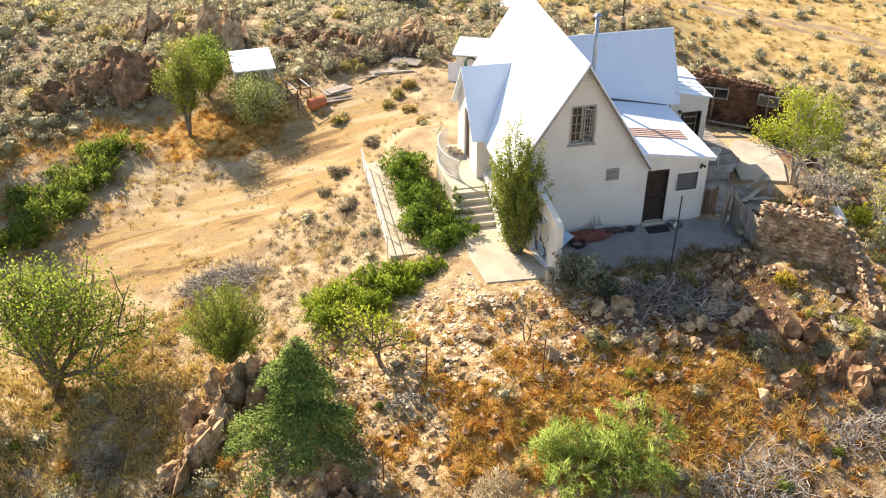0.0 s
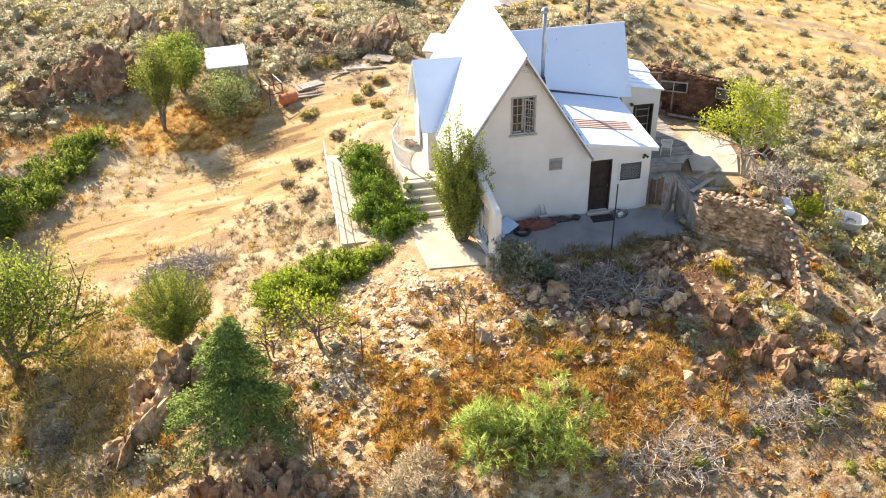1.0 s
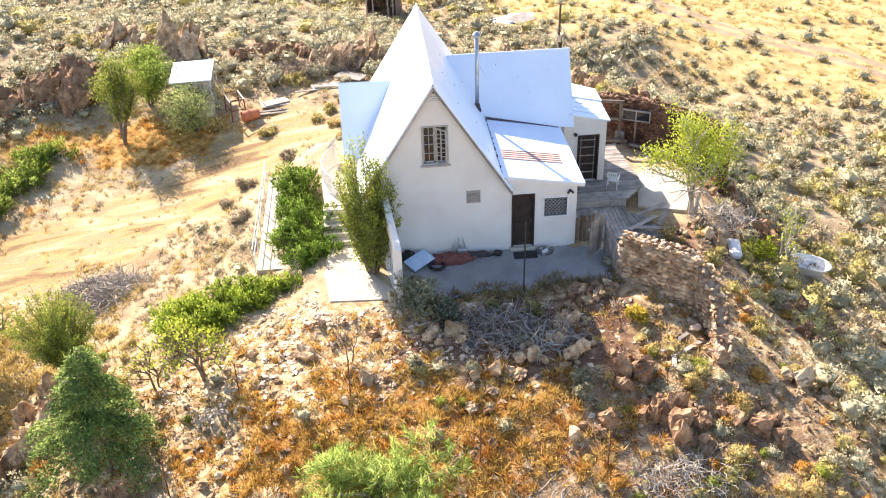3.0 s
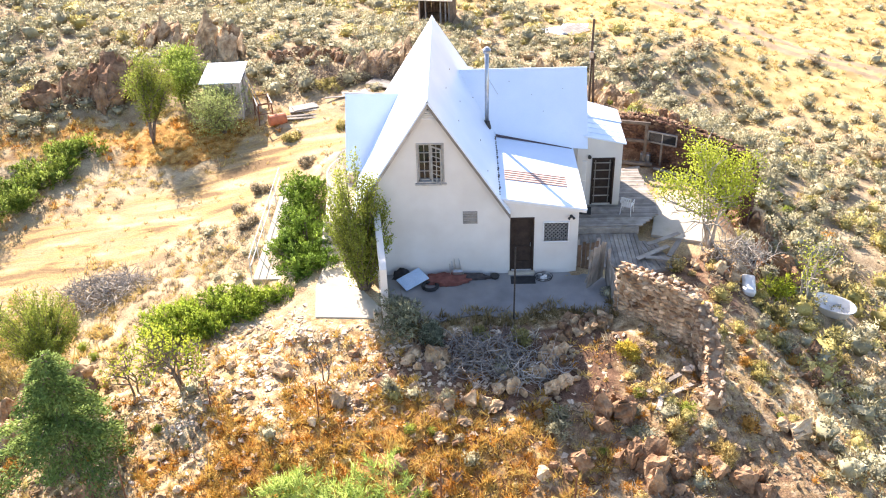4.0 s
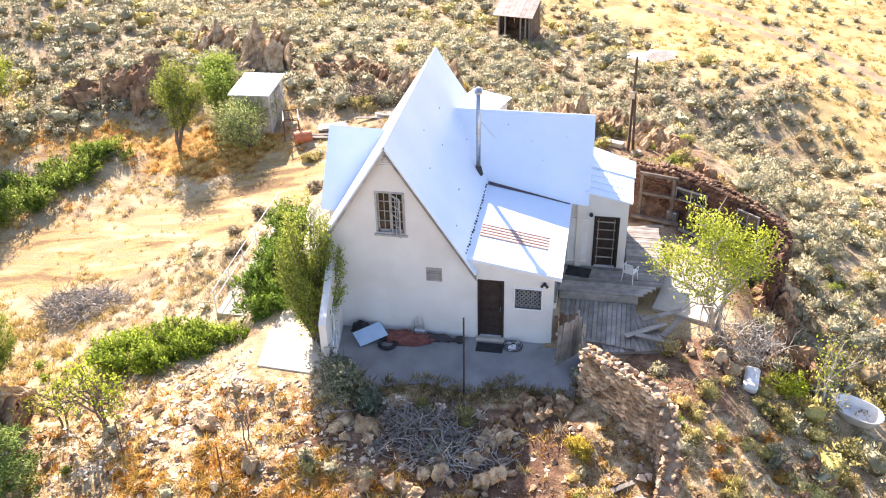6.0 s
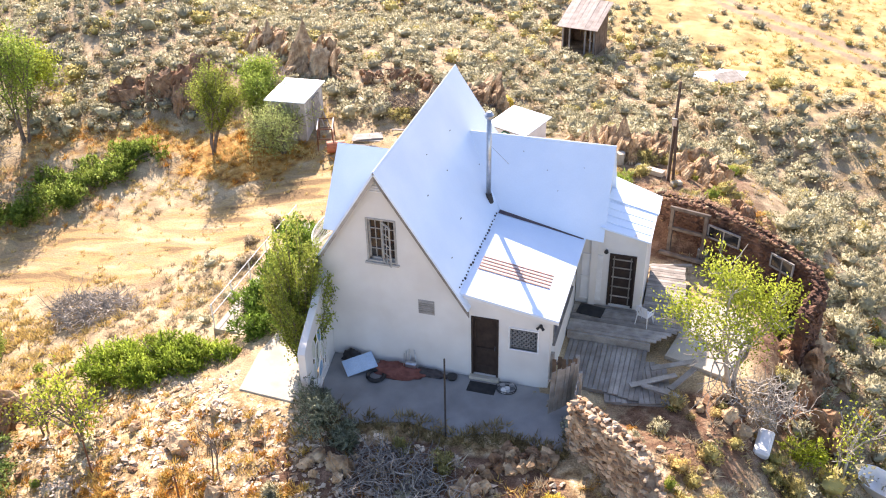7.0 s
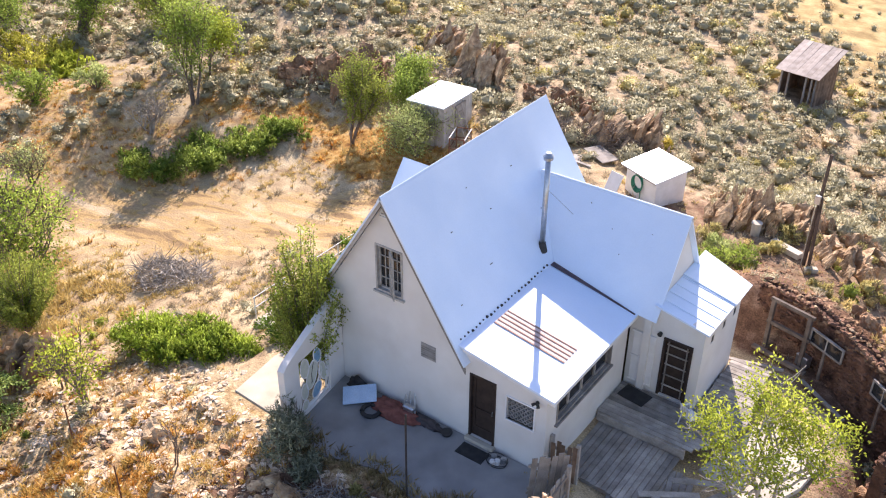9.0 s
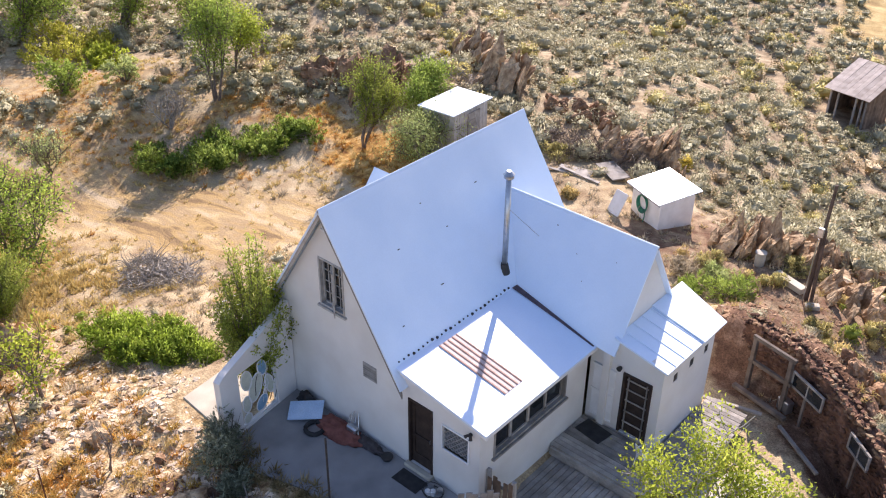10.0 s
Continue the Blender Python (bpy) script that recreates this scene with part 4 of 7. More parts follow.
# ---- things on the patio ----
mattress = tagged(part("foam_sheet", boxed((-0.46, -0.29, 0), (0.46, 0.29, 0.04), 0.01), mat("pale_blue_sheet", (0.42, 0.58, 0.76), (0.54, 0.68, 0.84), 3, 0.7, 0.2, 30)), "pale blue foam sheet leaning on clutter", "foam sheet")
mattress.matrix_world = pose(-3.2, -0.55, 0.16, 14, -6, 38)
mat_ob = tagged(part("door_mat", boxed((-0.4, -0.22, 0), (0.4, 0.22, 0.015), 0.004), RUBBER), "dark rubber door mat before the door", "door mat")
mat_ob.matrix_world = pose(0.42, -0.45, 0.001)
ring_mesh = bmesh.new()
loop = [(0.24 * math.cos(k * TAU / 20), 0.24 * math.sin(k * TAU / 20), 0.06) for k in range(21)]
tube(ring_mesh, loop, 0.06, sides=8, caps=False)
tyre = tagged(part("tyre", ring_mesh, RUBBER, smooth=True), "old dark tyre lying flat on the patio", "tyre")
tyre.location = (-2.62, -0.78, 0.0)
pan = tagged(part("dark_dish", tube(tube(bmesh.new(), [(0, 0, 0), (0, 0, 0.09)], 0.12, 0.16, 14), [(0, 0, 0.092), (0, 0, 0.1)], 0.16, 0.15, 14), BLACK_IRON), "dark dish on the patio", "dish")
pan.location = (-0.5, -0.28, 0.0)
for i, (x, y) in enumerate(((0.98, -0.3), (1.14, -0.4), (1.24, -0.25), (1.05, -0.48))):
    cup = tagged(part("jar", tube(tube(bmesh.new(), [(0, 0, 0), (0, 0, 0.13)], 0.07, 0.075, 10), [(0, 0, 0.131), (0, 0, 0.15)], 0.05, 0.05, 10), WHITE_PAINT if i % 2 else STEEL), "small pale jar on the patio", "jar", "jars by the door")
    cup.location = (x, y, 0)
tray = tagged(part("wire_basket", tube(tube(bmesh.new(), [(0.27 * math.cos(k * TAU / 16), 0.2 * math.sin(k * TAU / 16), 0.02) for k in range(17)], 0.012, sides=5, caps=False), [(0.3 * math.cos(k * TAU / 16), 0.23 * math.sin(k * TAU / 16), 0.1) for k in range(17)], 0.012, sides=5, caps=False), BLACK_IRON), "round wire tray round the jars", "tray")
tray.location = (1.1, -0.36, 0)
RED_CLOTH = mat("rust_red_cloth", (0.17, 0.06, 0.045), (0.28, 0.11, 0.085), 5, 0.95, 0.6, 30)


def crumple(name, label, category, rx, ry, h, material, at, seed):
    bm = bmesh.new()
    bmesh.ops.create_icosphere(bm, subdivisions=4, radius=1.0)
    for v in bm.verts:
        d = noise.fractal(v.co * 2.2 + Vector((seed, 0, 0)), 0.8, 2.0, 4)
        v.co *= 1 + 0.35 * d
        v.co = Vector((v.co.x * rx, v.co.y * ry, max(0.0, v.co.z * h)))
    ob = tagged(part(name, bm, material, smooth=True), label, category)
    ob.location = at
    return ob


crumple("tarpaulin", "crumpled rust-red tarpaulin heaped by the wall", "tarpaulin", 0.75, 0.33, 0.2, RED_CLOTH, (-2.1, -0.42, 0), 3)
crumple("sack", "dark crumpled sack at the wall's foot", "sack", 0.5, 0.16, 0.13, mat("dark_sack", (0.05, 0.04, 0.04), (0.10, 0.085, 0.08), 6, 0.95, 0.4, 40), (-1.15, -0.25, 0), 8)
crumple("bin_bag", "dark bag in the corner behind the foam sheet", "bag", 0.3, 0.2, 0.32, RUBBER, (-3.55, -0.22, 0), 5)
barrow = thing("hand_tools", "bundle of grey metal tools leaning on the wall", "tools", (-1.75, -0.2, 0))
for k in range(6):
    part("shaft", tube(bmesh.new(), [(0.09 * k - 0.2, -0.12, 0.02), (0.07 * k - 0.2 + rng.uniform(-0.1, 0.1), 0.12, 0.45 + 0.1 * (k % 3))], 0.014, sides=6), STEEL if k % 2 else GREY_WOOD, barrow)
part("pan", boxed((-0.15, -0.16, 0.16), (0.2, 0.02, 0.34), 0.04), STEEL, barrow)


def garden_chair(at, turn):
    c = thing("garden_chair", "white plastic garden chair on the deck", "chair", at, turn)
    part("seat", boxed((-0.24, -0.23, 0.40), (0.24, 0.23, 0.44), 0.015), WHITE_PAINT, c)
    tilt = pose(0, 0.23, 0.45, -12, 0, 0)
    for i in range(5):
        x = -0.2 + 0.1 * i
        part("back_slat", boxed((x - 0.035, -0.012, 0.0), (x + 0.035, 0.012, 0.4), 0.005, tilt), WHITE_PAINT, c)
    part("top_rail", boxed((-0.24, -0.016, 0.38), (0.24, 0.016, 0.45), 0.01, tilt), WHITE_PAINT, c)
    for sx in (-1, 1):
        part("armrest", tube(bmesh.new(), [(sx * 0.26, -0.2, 0.42), (sx * 0.28, -0.18, 0.64), (sx * 0.28, 0.2, 0.66), (sx * 0.25, 0.28, 0.6)], 0.02, sides=6), WHITE_PAINT, c)
        for sy in (-1, 1):
            part("leg", tube(bmesh.new(), [(sx * 0.22, sy * 0.2, 0.41), (sx * 0.26, sy * 0.25, 0.0)], 0.024, 0.018, 8), WHITE_PAINT, c)
    return c


chair = garden_chair((4.45, 3.72, 0.03), 155)
chair.scale = (0.78, 0.78, 0.85)
rug = tagged(part("dark_mat", boxed((-0.4, -0.27, 0), (0.4, 0.27, 0.02), 0.005), RUBBER), "dark rubber mat on the deck by the entry door", "mat")
rug.matrix_world = pose(2.78, 3.95, 0.042, 0, 0, -8)


# ---- leaf and branch soups ----
class Soup:
    """Triangles gathered from many small pieces."""

    def __init__(self):
        self.v, self.t, self.s, self.n = [], [], [], 0

    def add(self, v, t, soft=None):
        self.v.append(np.asarray(v, float).reshape(-1, 3))
        self.t.append(np.asarray(t, int).reshape(-1, 3) + self.n)
        self.n += len(self.v[-1])
        if soft is not None:
            self.s.append(soft)

    def mesh(self, name, material, smooth=False):
        soft = np.concatenate(self.s) if self.s and len(self.s) == len(self.v) else None
        return tri_mesh(name, np.concatenate(self.v), np.concatenate(self.t), material, smooth, soft)


def unit(a):
    return a / np.maximum(1e-9, np.linalg.norm(a, axis=-1, keepdims=True))


def add_leaves(soup, at, out, length, width, R, droop=0.0, folded=True, stray=0.55, dome=None):
    """A pointed leaf (two triangles, folded a little; one where it is a blade) at each point, roughly along out.
    dome: the way that the clump's skin faces there, to which the leaves' normals lean."""
    n = len(at)
    d = unit(out + R.normal(0, stray, (n, 3)) - np.array([0, 0, droop]))
    s = unit(np.cross(d, R.normal(0, 1, (n, 3))))
    up = np.cross(s, d)
    ln = length * R.uniform(0.6, 1.3, (n, 1))
    w = width * R.uniform(0.7, 1.3, (n, 1))
    a, c = at, at + d * ln
    soft = None
    if dome is not None:
        soft = unit(dome + R.normal(0, 0.28, (n, 3)))
        turn = np.sign((up * soft).sum(1, keepdims=True) + 1e-9) * (1 if folded else -1)
        s = s * turn
        soft = np.repeat(soft, 4 if folded else 3, 0)
    if not folded:
        v = np.stack([a + s * w * 0.5, a - s * w * 0.5, c], 1).reshape(-1, 3)
        soup.add(v, np.arange(n)[:, None] * 3 + [0, 1, 2], soft)
        return
    m = at + d * ln * 0.5 + up * w * 0.25
    v = np.stack([a, m + s * w * 0.5, c, m - s * w * 0.5], 1).reshape(-1, 3)
    k = np.arange(n)[:, None] * 4
    soup.add(v, np.concatenate([k + [0, 1, 2], k + [0, 2, 3]]), soft)


def add_tube(soup, pts, r0, r1, sides=4):
    pts = np.asarray(pts, float)
    n = len(pts)
    d = unit(np.gradient(pts, axis=0))
    a = unit(np.cross(d, np.array([0.31, 0.57, 0.76])))
    b = np.cross(d, a)
    r = np.linspace(r0, r1, n)[:, None, None]
    ang = np.arange(sides) * TAU / sides
    v = pts[:, None] + r * (np.cos(ang)[None, :, None] * a[:, None] + np.sin(ang)[None, :, None] * b[:, None])
    i = (np.arange(n - 1)[:, None] * sides + np.arange(sides)[None]).ravel()
    j = (np.arange(n - 1)[:, None] * sides + (np.arange(sides)[None] + 1) % sides).ravel()
    soup.add(v, np.concatenate([np.stack([i, j, j + sides], 1), np.stack([i, j + sides, i + sides], 1)]))


def dome_points(n, rx, ry, h, lumps, R, shell=0.75):
    """Points near the skin of a heap of rounded lumps, with the way outwards."""
    c = np.stack([R.uniform(-1, 1, lumps), R.uniform(-1, 1, lumps), R.uniform(0.15, 0.6, lumps)], 1)
    c[:, :2] *= ((0.62 if lumps < 13 else 0.8) * np.sqrt(R.uniform(0.1, 1, lumps)) / np.maximum(0.6, np.hypot(c[:, 0], c[:, 1])))[:, None]
    r = R.uniform(0.32, 0.5, lumps) * min(1.0, (11 / lumps) ** 0.5)
    k = R.randint(0, lumps, n)
    d = unit(R.normal(0, 1, (n, 3)) + np.array([0, 0, 0.35]))
    p = c[k] + d * (r[k] * R.uniform(shell, 1.08, n))[:, None]
    p[:, 2] = np.abs(p[:, 2])
    size = np.array([rx, ry, h])
    return p * size, unit(d / size)


def spray_points(n, rx, ry, h, lumps, R, shell, per, reach):
    """Leaf places along short leafy sprays that stand out of a lumpy heap, with the way of each leaf and of the skin."""
    m = max(3, n // per)
    p, d = dome_points(m, rx, ry, h, lumps, R, shell)
    way = unit(d + np.array([0, 0, 0.25]) + R.normal(0, 0.4, (m, 3)))
    side = unit(np.cross(way, R.normal(0, 1, (m, 3))))
    ln = reach * R.uniform(0.5, 1.4, (m, 1, 1))
    u = R.rand(m, per, 1) ** 0.8
    lat = R.normal(0, 0.3, (m, per, 1)) * (1.15 - 0.8 * u)
    at = p[:, None] + way[:, None] * (u - 0.7) * ln + side[:, None] * lat * ln + R.normal(0, 0.04, (m, per, 3)) * ln
    at[:, :, 2] = np.abs(at[:, :, 2])
    out = way[:, None] + side[:, None] * np.sign(lat) * 0.7
    skin = np.repeat(unit(d + 0.5 * way + R.normal(0, 0.22, (m, 3)))[:, None], per, 1)
    return at.reshape(-1, 3), out.reshape(-1, 3), skin.reshape(-1, 3)


def bush_mesh(name, material, n, rx, ry, h, leaf, width, seed, lumps=7, shell=0.75, per=22, reach=0.0):
    R = np.random.RandomState(seed)
    s = Soup()
    at, out, skin = spray_points(n, rx, ry, h, lumps, R, shell, per, reach or 0.16 + 0.1 * min(rx, h))
    add_leaves(s, at, out + np.array([0, 0, 0.2]), leaf, width * (1 if width > 0.03 else 1.25), R, folded=width > 0.03, dome=skin)
    return s.mesh(name, material)


def stems_mesh(rx, ry, h, seed, twigs):
    R, s = np.random.RandomState(seed), Soup()
    for k in range(twigs):
        a = R.uniform(0, TAU)
        e = np.array([rx * 0.7 * math.cos(a), ry * 0.7 * math.sin(a), h * R.uniform(0.4, 0.9)])
        add_tube(s, [np.array([0, 0, -0.1]), e * [0.45, 0.45, 0.6], e], 0.012 * (1 + h), 0.004, 4)
    return s.mesh("branchwork", BARK)


def bush(name, label, x, y, rx, ry, h, material, n, leaf, width, seed, lumps=9, group="", shell=0.6, sink=0.05, twigs=16, per=22, reach=0.0):
    ob = thing(name, label, "bush", (x, y, lay(x, y) - sink), group=group)
    part("foliage", bush_mesh("foliage", material, n, rx, ry, h, leaf, width, seed, lumps, shell, per, reach), None, ob)
    part("branchwork", stems_mesh(rx, ry, h, seed, twigs), None, ob)["kind"] = "stuff"
    return ob


def tree(name, label, x, y, height, spread, leaf_mat, bark_mat, n, leaf, width, seed, fork=0.25, trunk=0.07, stems=1, open_angle=0.6, upright=0.4, tips_sigma=0.22, z=None, lean=(0, 0), levels=3, bare=0.0, full=1, rise=0.1, low=0.07):
    """A tree of tapered stems that fork, with clumps of leaves at the outer twigs."""
    R = np.random.RandomState(seed)
    wood, crown, tips = Soup(), Soup(), []

    def grow(p, d, ln, r, level):
        pts = [p]
        for i in range(4):
            d = unit(d + R.normal(0, 0.13, 3) + np.array([0, 0, 0.05 * upright]))
            pts.append(pts[-1] + d * ln / 4)
        add_tube(wood, pts, r, r * 0.6, 6 if level == levels else 4)
        if level <= full:
            tips.extend([pts[2], pts[4]] + [pts[1], pts[3]] * (3 * max(0, level - 1)))
        if level == 0:
            return
        for k in range(R.randint(3, 5)):
            a = R.uniform(0, TAU)
            side_way = unit(np.cross(d, R.normal(0, 1, 3)))
            w = unit(d * (1 - 0.35 * open_angle) + side_way * open_angle * R.uniform(0.6, 1.3) + np.array([0, 0, upright * 0.5]))
            grow(pts[-1 - (k % 2)], w, ln * R.uniform(0.6, 0.85), r * 0.55, level - 1)

    for k in range(stems):
        a = k * TAU / stems + R.uniform(0, 1)
        tilt = 0.0 if stems == 1 else 0.32 * spread / height
        d = unit(np.array([math.cos(a) * tilt + lean[0], math.sin(a) * tilt + lean[1], 1.0]))
        grow(np.array([0.05 * math.cos(a) * (stems > 1), 0.05 * math.sin(a) * (stems > 1), -0.15]), d, height * fork + 0.15, trunk, levels)
    tips = np.array(tips)
    # bring the crown to the wanted height and width
    top, wide = tips[:, 2].max(), np.percentile(np.hypot(tips[:, 0], tips[:, 1]), 90)
    size = np.array([spread / max(0.2, wide), spread / max(0.2, wide), height / top])
    tips = tips * size
    for i, v in enumerate(wood.v):
        wood.v[i] = v * np.where(v[:, 2:3] > 0.3 * height * fork, size, np.array([1, 1, size[2]]))
    keep = tips[R.rand(len(tips)) >= bare]
    k = R.randint(0, len(keep), n)
    off = R.normal(0, tips_sigma, (n, 3)) * np.array([1, 1, 0.8])
    at = keep[k] + off
    ok = at[:, 2] > height * low
    hub = np.array([0, 0, 0.45 * height])
    add_leaves(crown, at[ok], unit(off[ok]) * 0.6 + np.array([0, 0, rise]), leaf, width, R, dome=unit(off[ok] / tips_sigma + 0.9 * unit(at[ok] - hub) + np.array([0, 0, 0.35])))
    t = thing(name, label, "tree", (x, y, lay(x, y) if z is None else z))
    part("trunk", wood.mesh("trunk", bark_mat, True), None, t)
    part("crown", crown.mesh("crown", leaf_mat), None, t)
    return t


def conifer(name, label, x, y, height, spread, leaf_mat, n, seed):
    """A conifer: a straight stem with drooping boughs that shorten towards the top."""
    R = np.random.RandomState(seed)
    wood, crown = Soup(), Soup()
    add_tube(wood, [(0, 0, -0.2), (0.02, 0, height * 0.5), (0, 0.03, height * 0.97)], 0.08, 0.012, 7)
    at, out, skin = [], [], []
    boughs = 64
    for k in range(boughs):
        f = (k / boughs) ** 0.85
        z0 = height * (0.13 + 0.85 * f)
        ln = spread * (1 - f) ** 0.85 * R.choice([0.6, 0.85, 1.05, 1.45]) * R.uniform(0.85, 1.15) + 0.12
        a = k * 2.4 + R.uniform(-0.4, 0.4)
        way = np.array([math.cos(a), math.sin(a), 0])
        pts = [np.array([0, 0, z0]) + way * ln * u + np.array([0, 0, 0.16 * ln * math.sin(u * 2.2) - 0.28 * ln * u * u]) for u in np.linspace(0, 1, 5)]
        add_tube(wood, pts, 0.02, 0.006, 3)
        m = int(n * ln / (boughs * spread * 0.55))
        u = R.uniform(0.15, 1.05, m) ** 0.8
        base = np.array([0, 0, z0]) + way * (ln * u)[:, None]
        base[:, 2] += 0.16 * ln * np.sin(u * 2.2) - 0.28 * ln * u * u
        cross = np.cross(way, [0, 0, 1.0])
        base += cross * (R.normal(0, 0.16, m) * (0.35 + ln * 0.55))[:, None] + R.normal(0, 0.05, (m, 3))
        at.append(base)
        out.append(np.repeat((way * 0.8 + np.array([0, 0, -0.25]))[None], m, 0))
        skin.append(unit(way * 0.55 + np.array([0, 0, 0.6]) + cross * ((base - pts[0]) @ cross)[:, None] / (0.3 + 0.4 * ln) + R.normal(0, 0.2, (m, 3))))
    add_leaves(crown, np.concatenate(at), np.concatenate(out), 0.12, 0.046, R, dome=np.concatenate(skin))
    t = thing(name, label, "tree", (x, y, lay(x, y)))
    part("trunk", wood.mesh("trunk", BARK, True), None, t)
    part("crown", crown.mesh("crown", leaf_mat), None, t)
    return t


def shoot_tree(name, label, x, y, height, spread, leaf_mat, shoots, per, leaf, width, seed, z=None, low=0.18, foot=0.25, category="tree", loose=0.075):
    """A shrubby tree: many slender upright shoots from one foot, leafy along their upper length."""
    R = np.random.RandomState(seed)
    wood, crown = Soup(), Soup()
    for k in range(shoots):
        a, d = R.uniform(0, TAU), math.sqrt(R.rand())
        way = np.array([math.cos(a), math.sin(a), 0.0])
        h = height * R.uniform(0.62, 1.05) * (1 - 0.42 * d * d)
        u = np.linspace(0, 1, 7)[:, None]
        pts = way * (spread * foot * d + spread * (1 - foot) * d * u ** 1.25) + np.array([0, 0, h]) * u - np.array([0, 0, 0.1]) * (1 - u)
        pts[1:] += R.normal(0, 0.035, (6, 3)) * [1, 1, 0.3]
        add_tube(wood, pts, 0.022 + 0.012 * R.rand(), 0.004, 4)
        f = low + (1.02 - low) * R.rand(per) ** 0.8
        seg = np.minimum(5, (f * 6).astype(int))
        at = pts[seg] + (pts[seg + 1] - pts[seg]) * (f * 6 - seg)[:, None] + R.normal(0, loose, (per, 3)) * (1.25 - 0.8 * f)[:, None]
        add_leaves(crown, at, R.normal(0, 0.7, (per, 3)) + np.array([0, 0, 0.8]), leaf, width, R, dome=unit(way * (0.25 + 0.75 * d) + np.array([0, 0, 0.45]) + R.normal(0, 0.35, 3)) * np.ones((per, 1)))
    t = thing(name, label, category, (x, y, lay(x, y) if z is None else z))
    part("branchwork", wood.mesh("branchwork", BARK, True), None, t)["kind"] = "stuff"
    part("crown", crown.mesh("crown", leaf_mat), None, t)
    return t


# ---- trees and large shrubs near the house ----
shoot_tree("poplar", "slender olive-green shrubby tree against the gable wall", -4.8, -0.7, 4.85, 1.1, OLIVE, 95, 185, 0.09, 0.045, 3, z=-0.05, low=0.2, foot=0.15, loose=0.13)
juniper_heap = ((-6.95, 0.9, 1.25, 1.0, 1.15), (-7.0, 2.2, 1.35, 1.2, 1.6), (-7.5, 1.5, 1.0, 1.1, 1.1), (-7.3, 3.6, 1.1, 1.0, 1.3), (-7.35, 5.0, 1.1, 1.15, 1.65))
for i, (x, y, rx, ry, h) in enumerate(juniper_heap):
    j = bush("juniper", "dense green spreading juniper beside the steps", x, y, rx, ry, h, JUNIPER_DEEP, 8400, 0.1, 0.04, 30 + i, 14, "junipers by the steps", per=40, reach=0.42)
    j.location.z = -0.45
bush("creeping_juniper", "bright green spreading juniper on the slope", -10.5, -1.3, 2.1, 1.3, 1.15, JUNIPER, 12000, 0.12, 0.038, 41, 22, per=44, reach=0.5)
bush("creeping_juniper", "bright green spreading juniper on the slope", -9.5, -1.0, 1.6, 1.0, 1.0, JUNIPER, 8000, 0.12, 0.038, 46, 18, per=44, reach=0.5)
bush("creeping_juniper", "bright green spreading juniper on the slope", -8.6, -0.5, 1.4, 0.8, 0.75, JUNIPER, 10000, 0.12, 0.038, 45, 20, per=44, reach=0.5)
for i, (x, y, rx, ry) in enumerate(((-23.5, 8.6, 1.9, 1.5), (-22.3, 10.2, 2.1, 1.6), (-20.9, 11.6, 2.1, 1.5), (-19.6, 12.8, 1.7, 1.2))):
    bush("creeping_juniper", "low dark green spreading juniper by the drive", x, y, rx, ry, 0.95, JUNIPER_DARK, 6500, 0.15, 0.055, 42 + i * 7, 16, "junipers by the drive", per=40, reach=0.6)
conifer("spruce", "dense dark blue-green conifer on the stony slope", -12.55, -7.0, 4.4, 1.7, SPRUCE, 19000, 5)
tree("leaning_tree", "broad airy green tree below the drive", -20.3, -0.9, 4.7, 2.4, YELLOW_GREEN, BARK, 8500, 0.135, 0.068, 7, fork=0.22, trunk=0.09, stems=5, open_angle=0.7, upright=0.35, tips_sigma=0.24, full=2)
tree("leaning_tree", "airy yellow-green tree below the drive", -22.6, -1.9, 3.3, 1.6, YELLOW_GREEN, BARK, 3600, 0.11, 0.055, 57, fork=0.22, trunk=0.07, stems=4, open_angle=0.7, upright=0.3, tips_sigma=0.22, full=2)
shoot_tree("broom_bush", "upright olive-green broom-like shrub on rocks", -14.45, -3.4, 2.75, 1.3, OLIVE, 110, 170, 0.1, 0.026, 8, z=-0.85, low=0.2, foot=0.05, loose=0.1)
tree("sparse_tree", "small crooked tree with patchy bright green leaves", -10.0, -4.5, 2.2, 1.1, LIME, BARK, 850, 0.12, 0.065, 9, fork=0.3, trunk=0.06, stems=3, open_angle=0.75, upright=0.2, tips_sigma=0.15, bare=0.45)
tree("sparse_tree", "small crooked tree with a few bright leaves", -11.6, -4.2, 1.5, 0.8, LIME, BARK, 260, 0.11, 0.06, 59, fork=0.3, trunk=0.04, stems=2, open_angle=0.75, upright=0.2, tips_sigma=0.15, bare=0.5)
tree("dead_sapling", "bare grey-brown sapling on the stones", -5.6, -5.0, 1.4, 0.55, GREY_BRUSH, BARK, 60, 0.06, 0.02, 10, fork=0.3, trunk=0.03, stems=2, open_angle=0.7, upright=0.5, tips_sigma=0.1, levels=2)
tree("yard_tree", "pale-limbed tree with yellow-green leaves by the yard", 7.15, 2.15, 4.25, 1.75, LIME, PALE_BARK, 9000, 0.1, 0.052, 71, fork=0.3, trunk=0.09, stems=3, open_angle=0.9, upright=0.3, tips_sigma=0.2, z=-0.5, bare=0.5, lean=(-0.3, -0.1), low=0.52)
tree("sapling", "pale leaning sapling with few leaves", 10.4, 1.0, 2.3, 0.8, LIME, PALE_BARK, 350, 0.10, 0.05, 12, fork=0.34, trunk=0.05, stems=2, open_angle=0.6, upright=0.5, tips_sigma=0.16, levels=2)
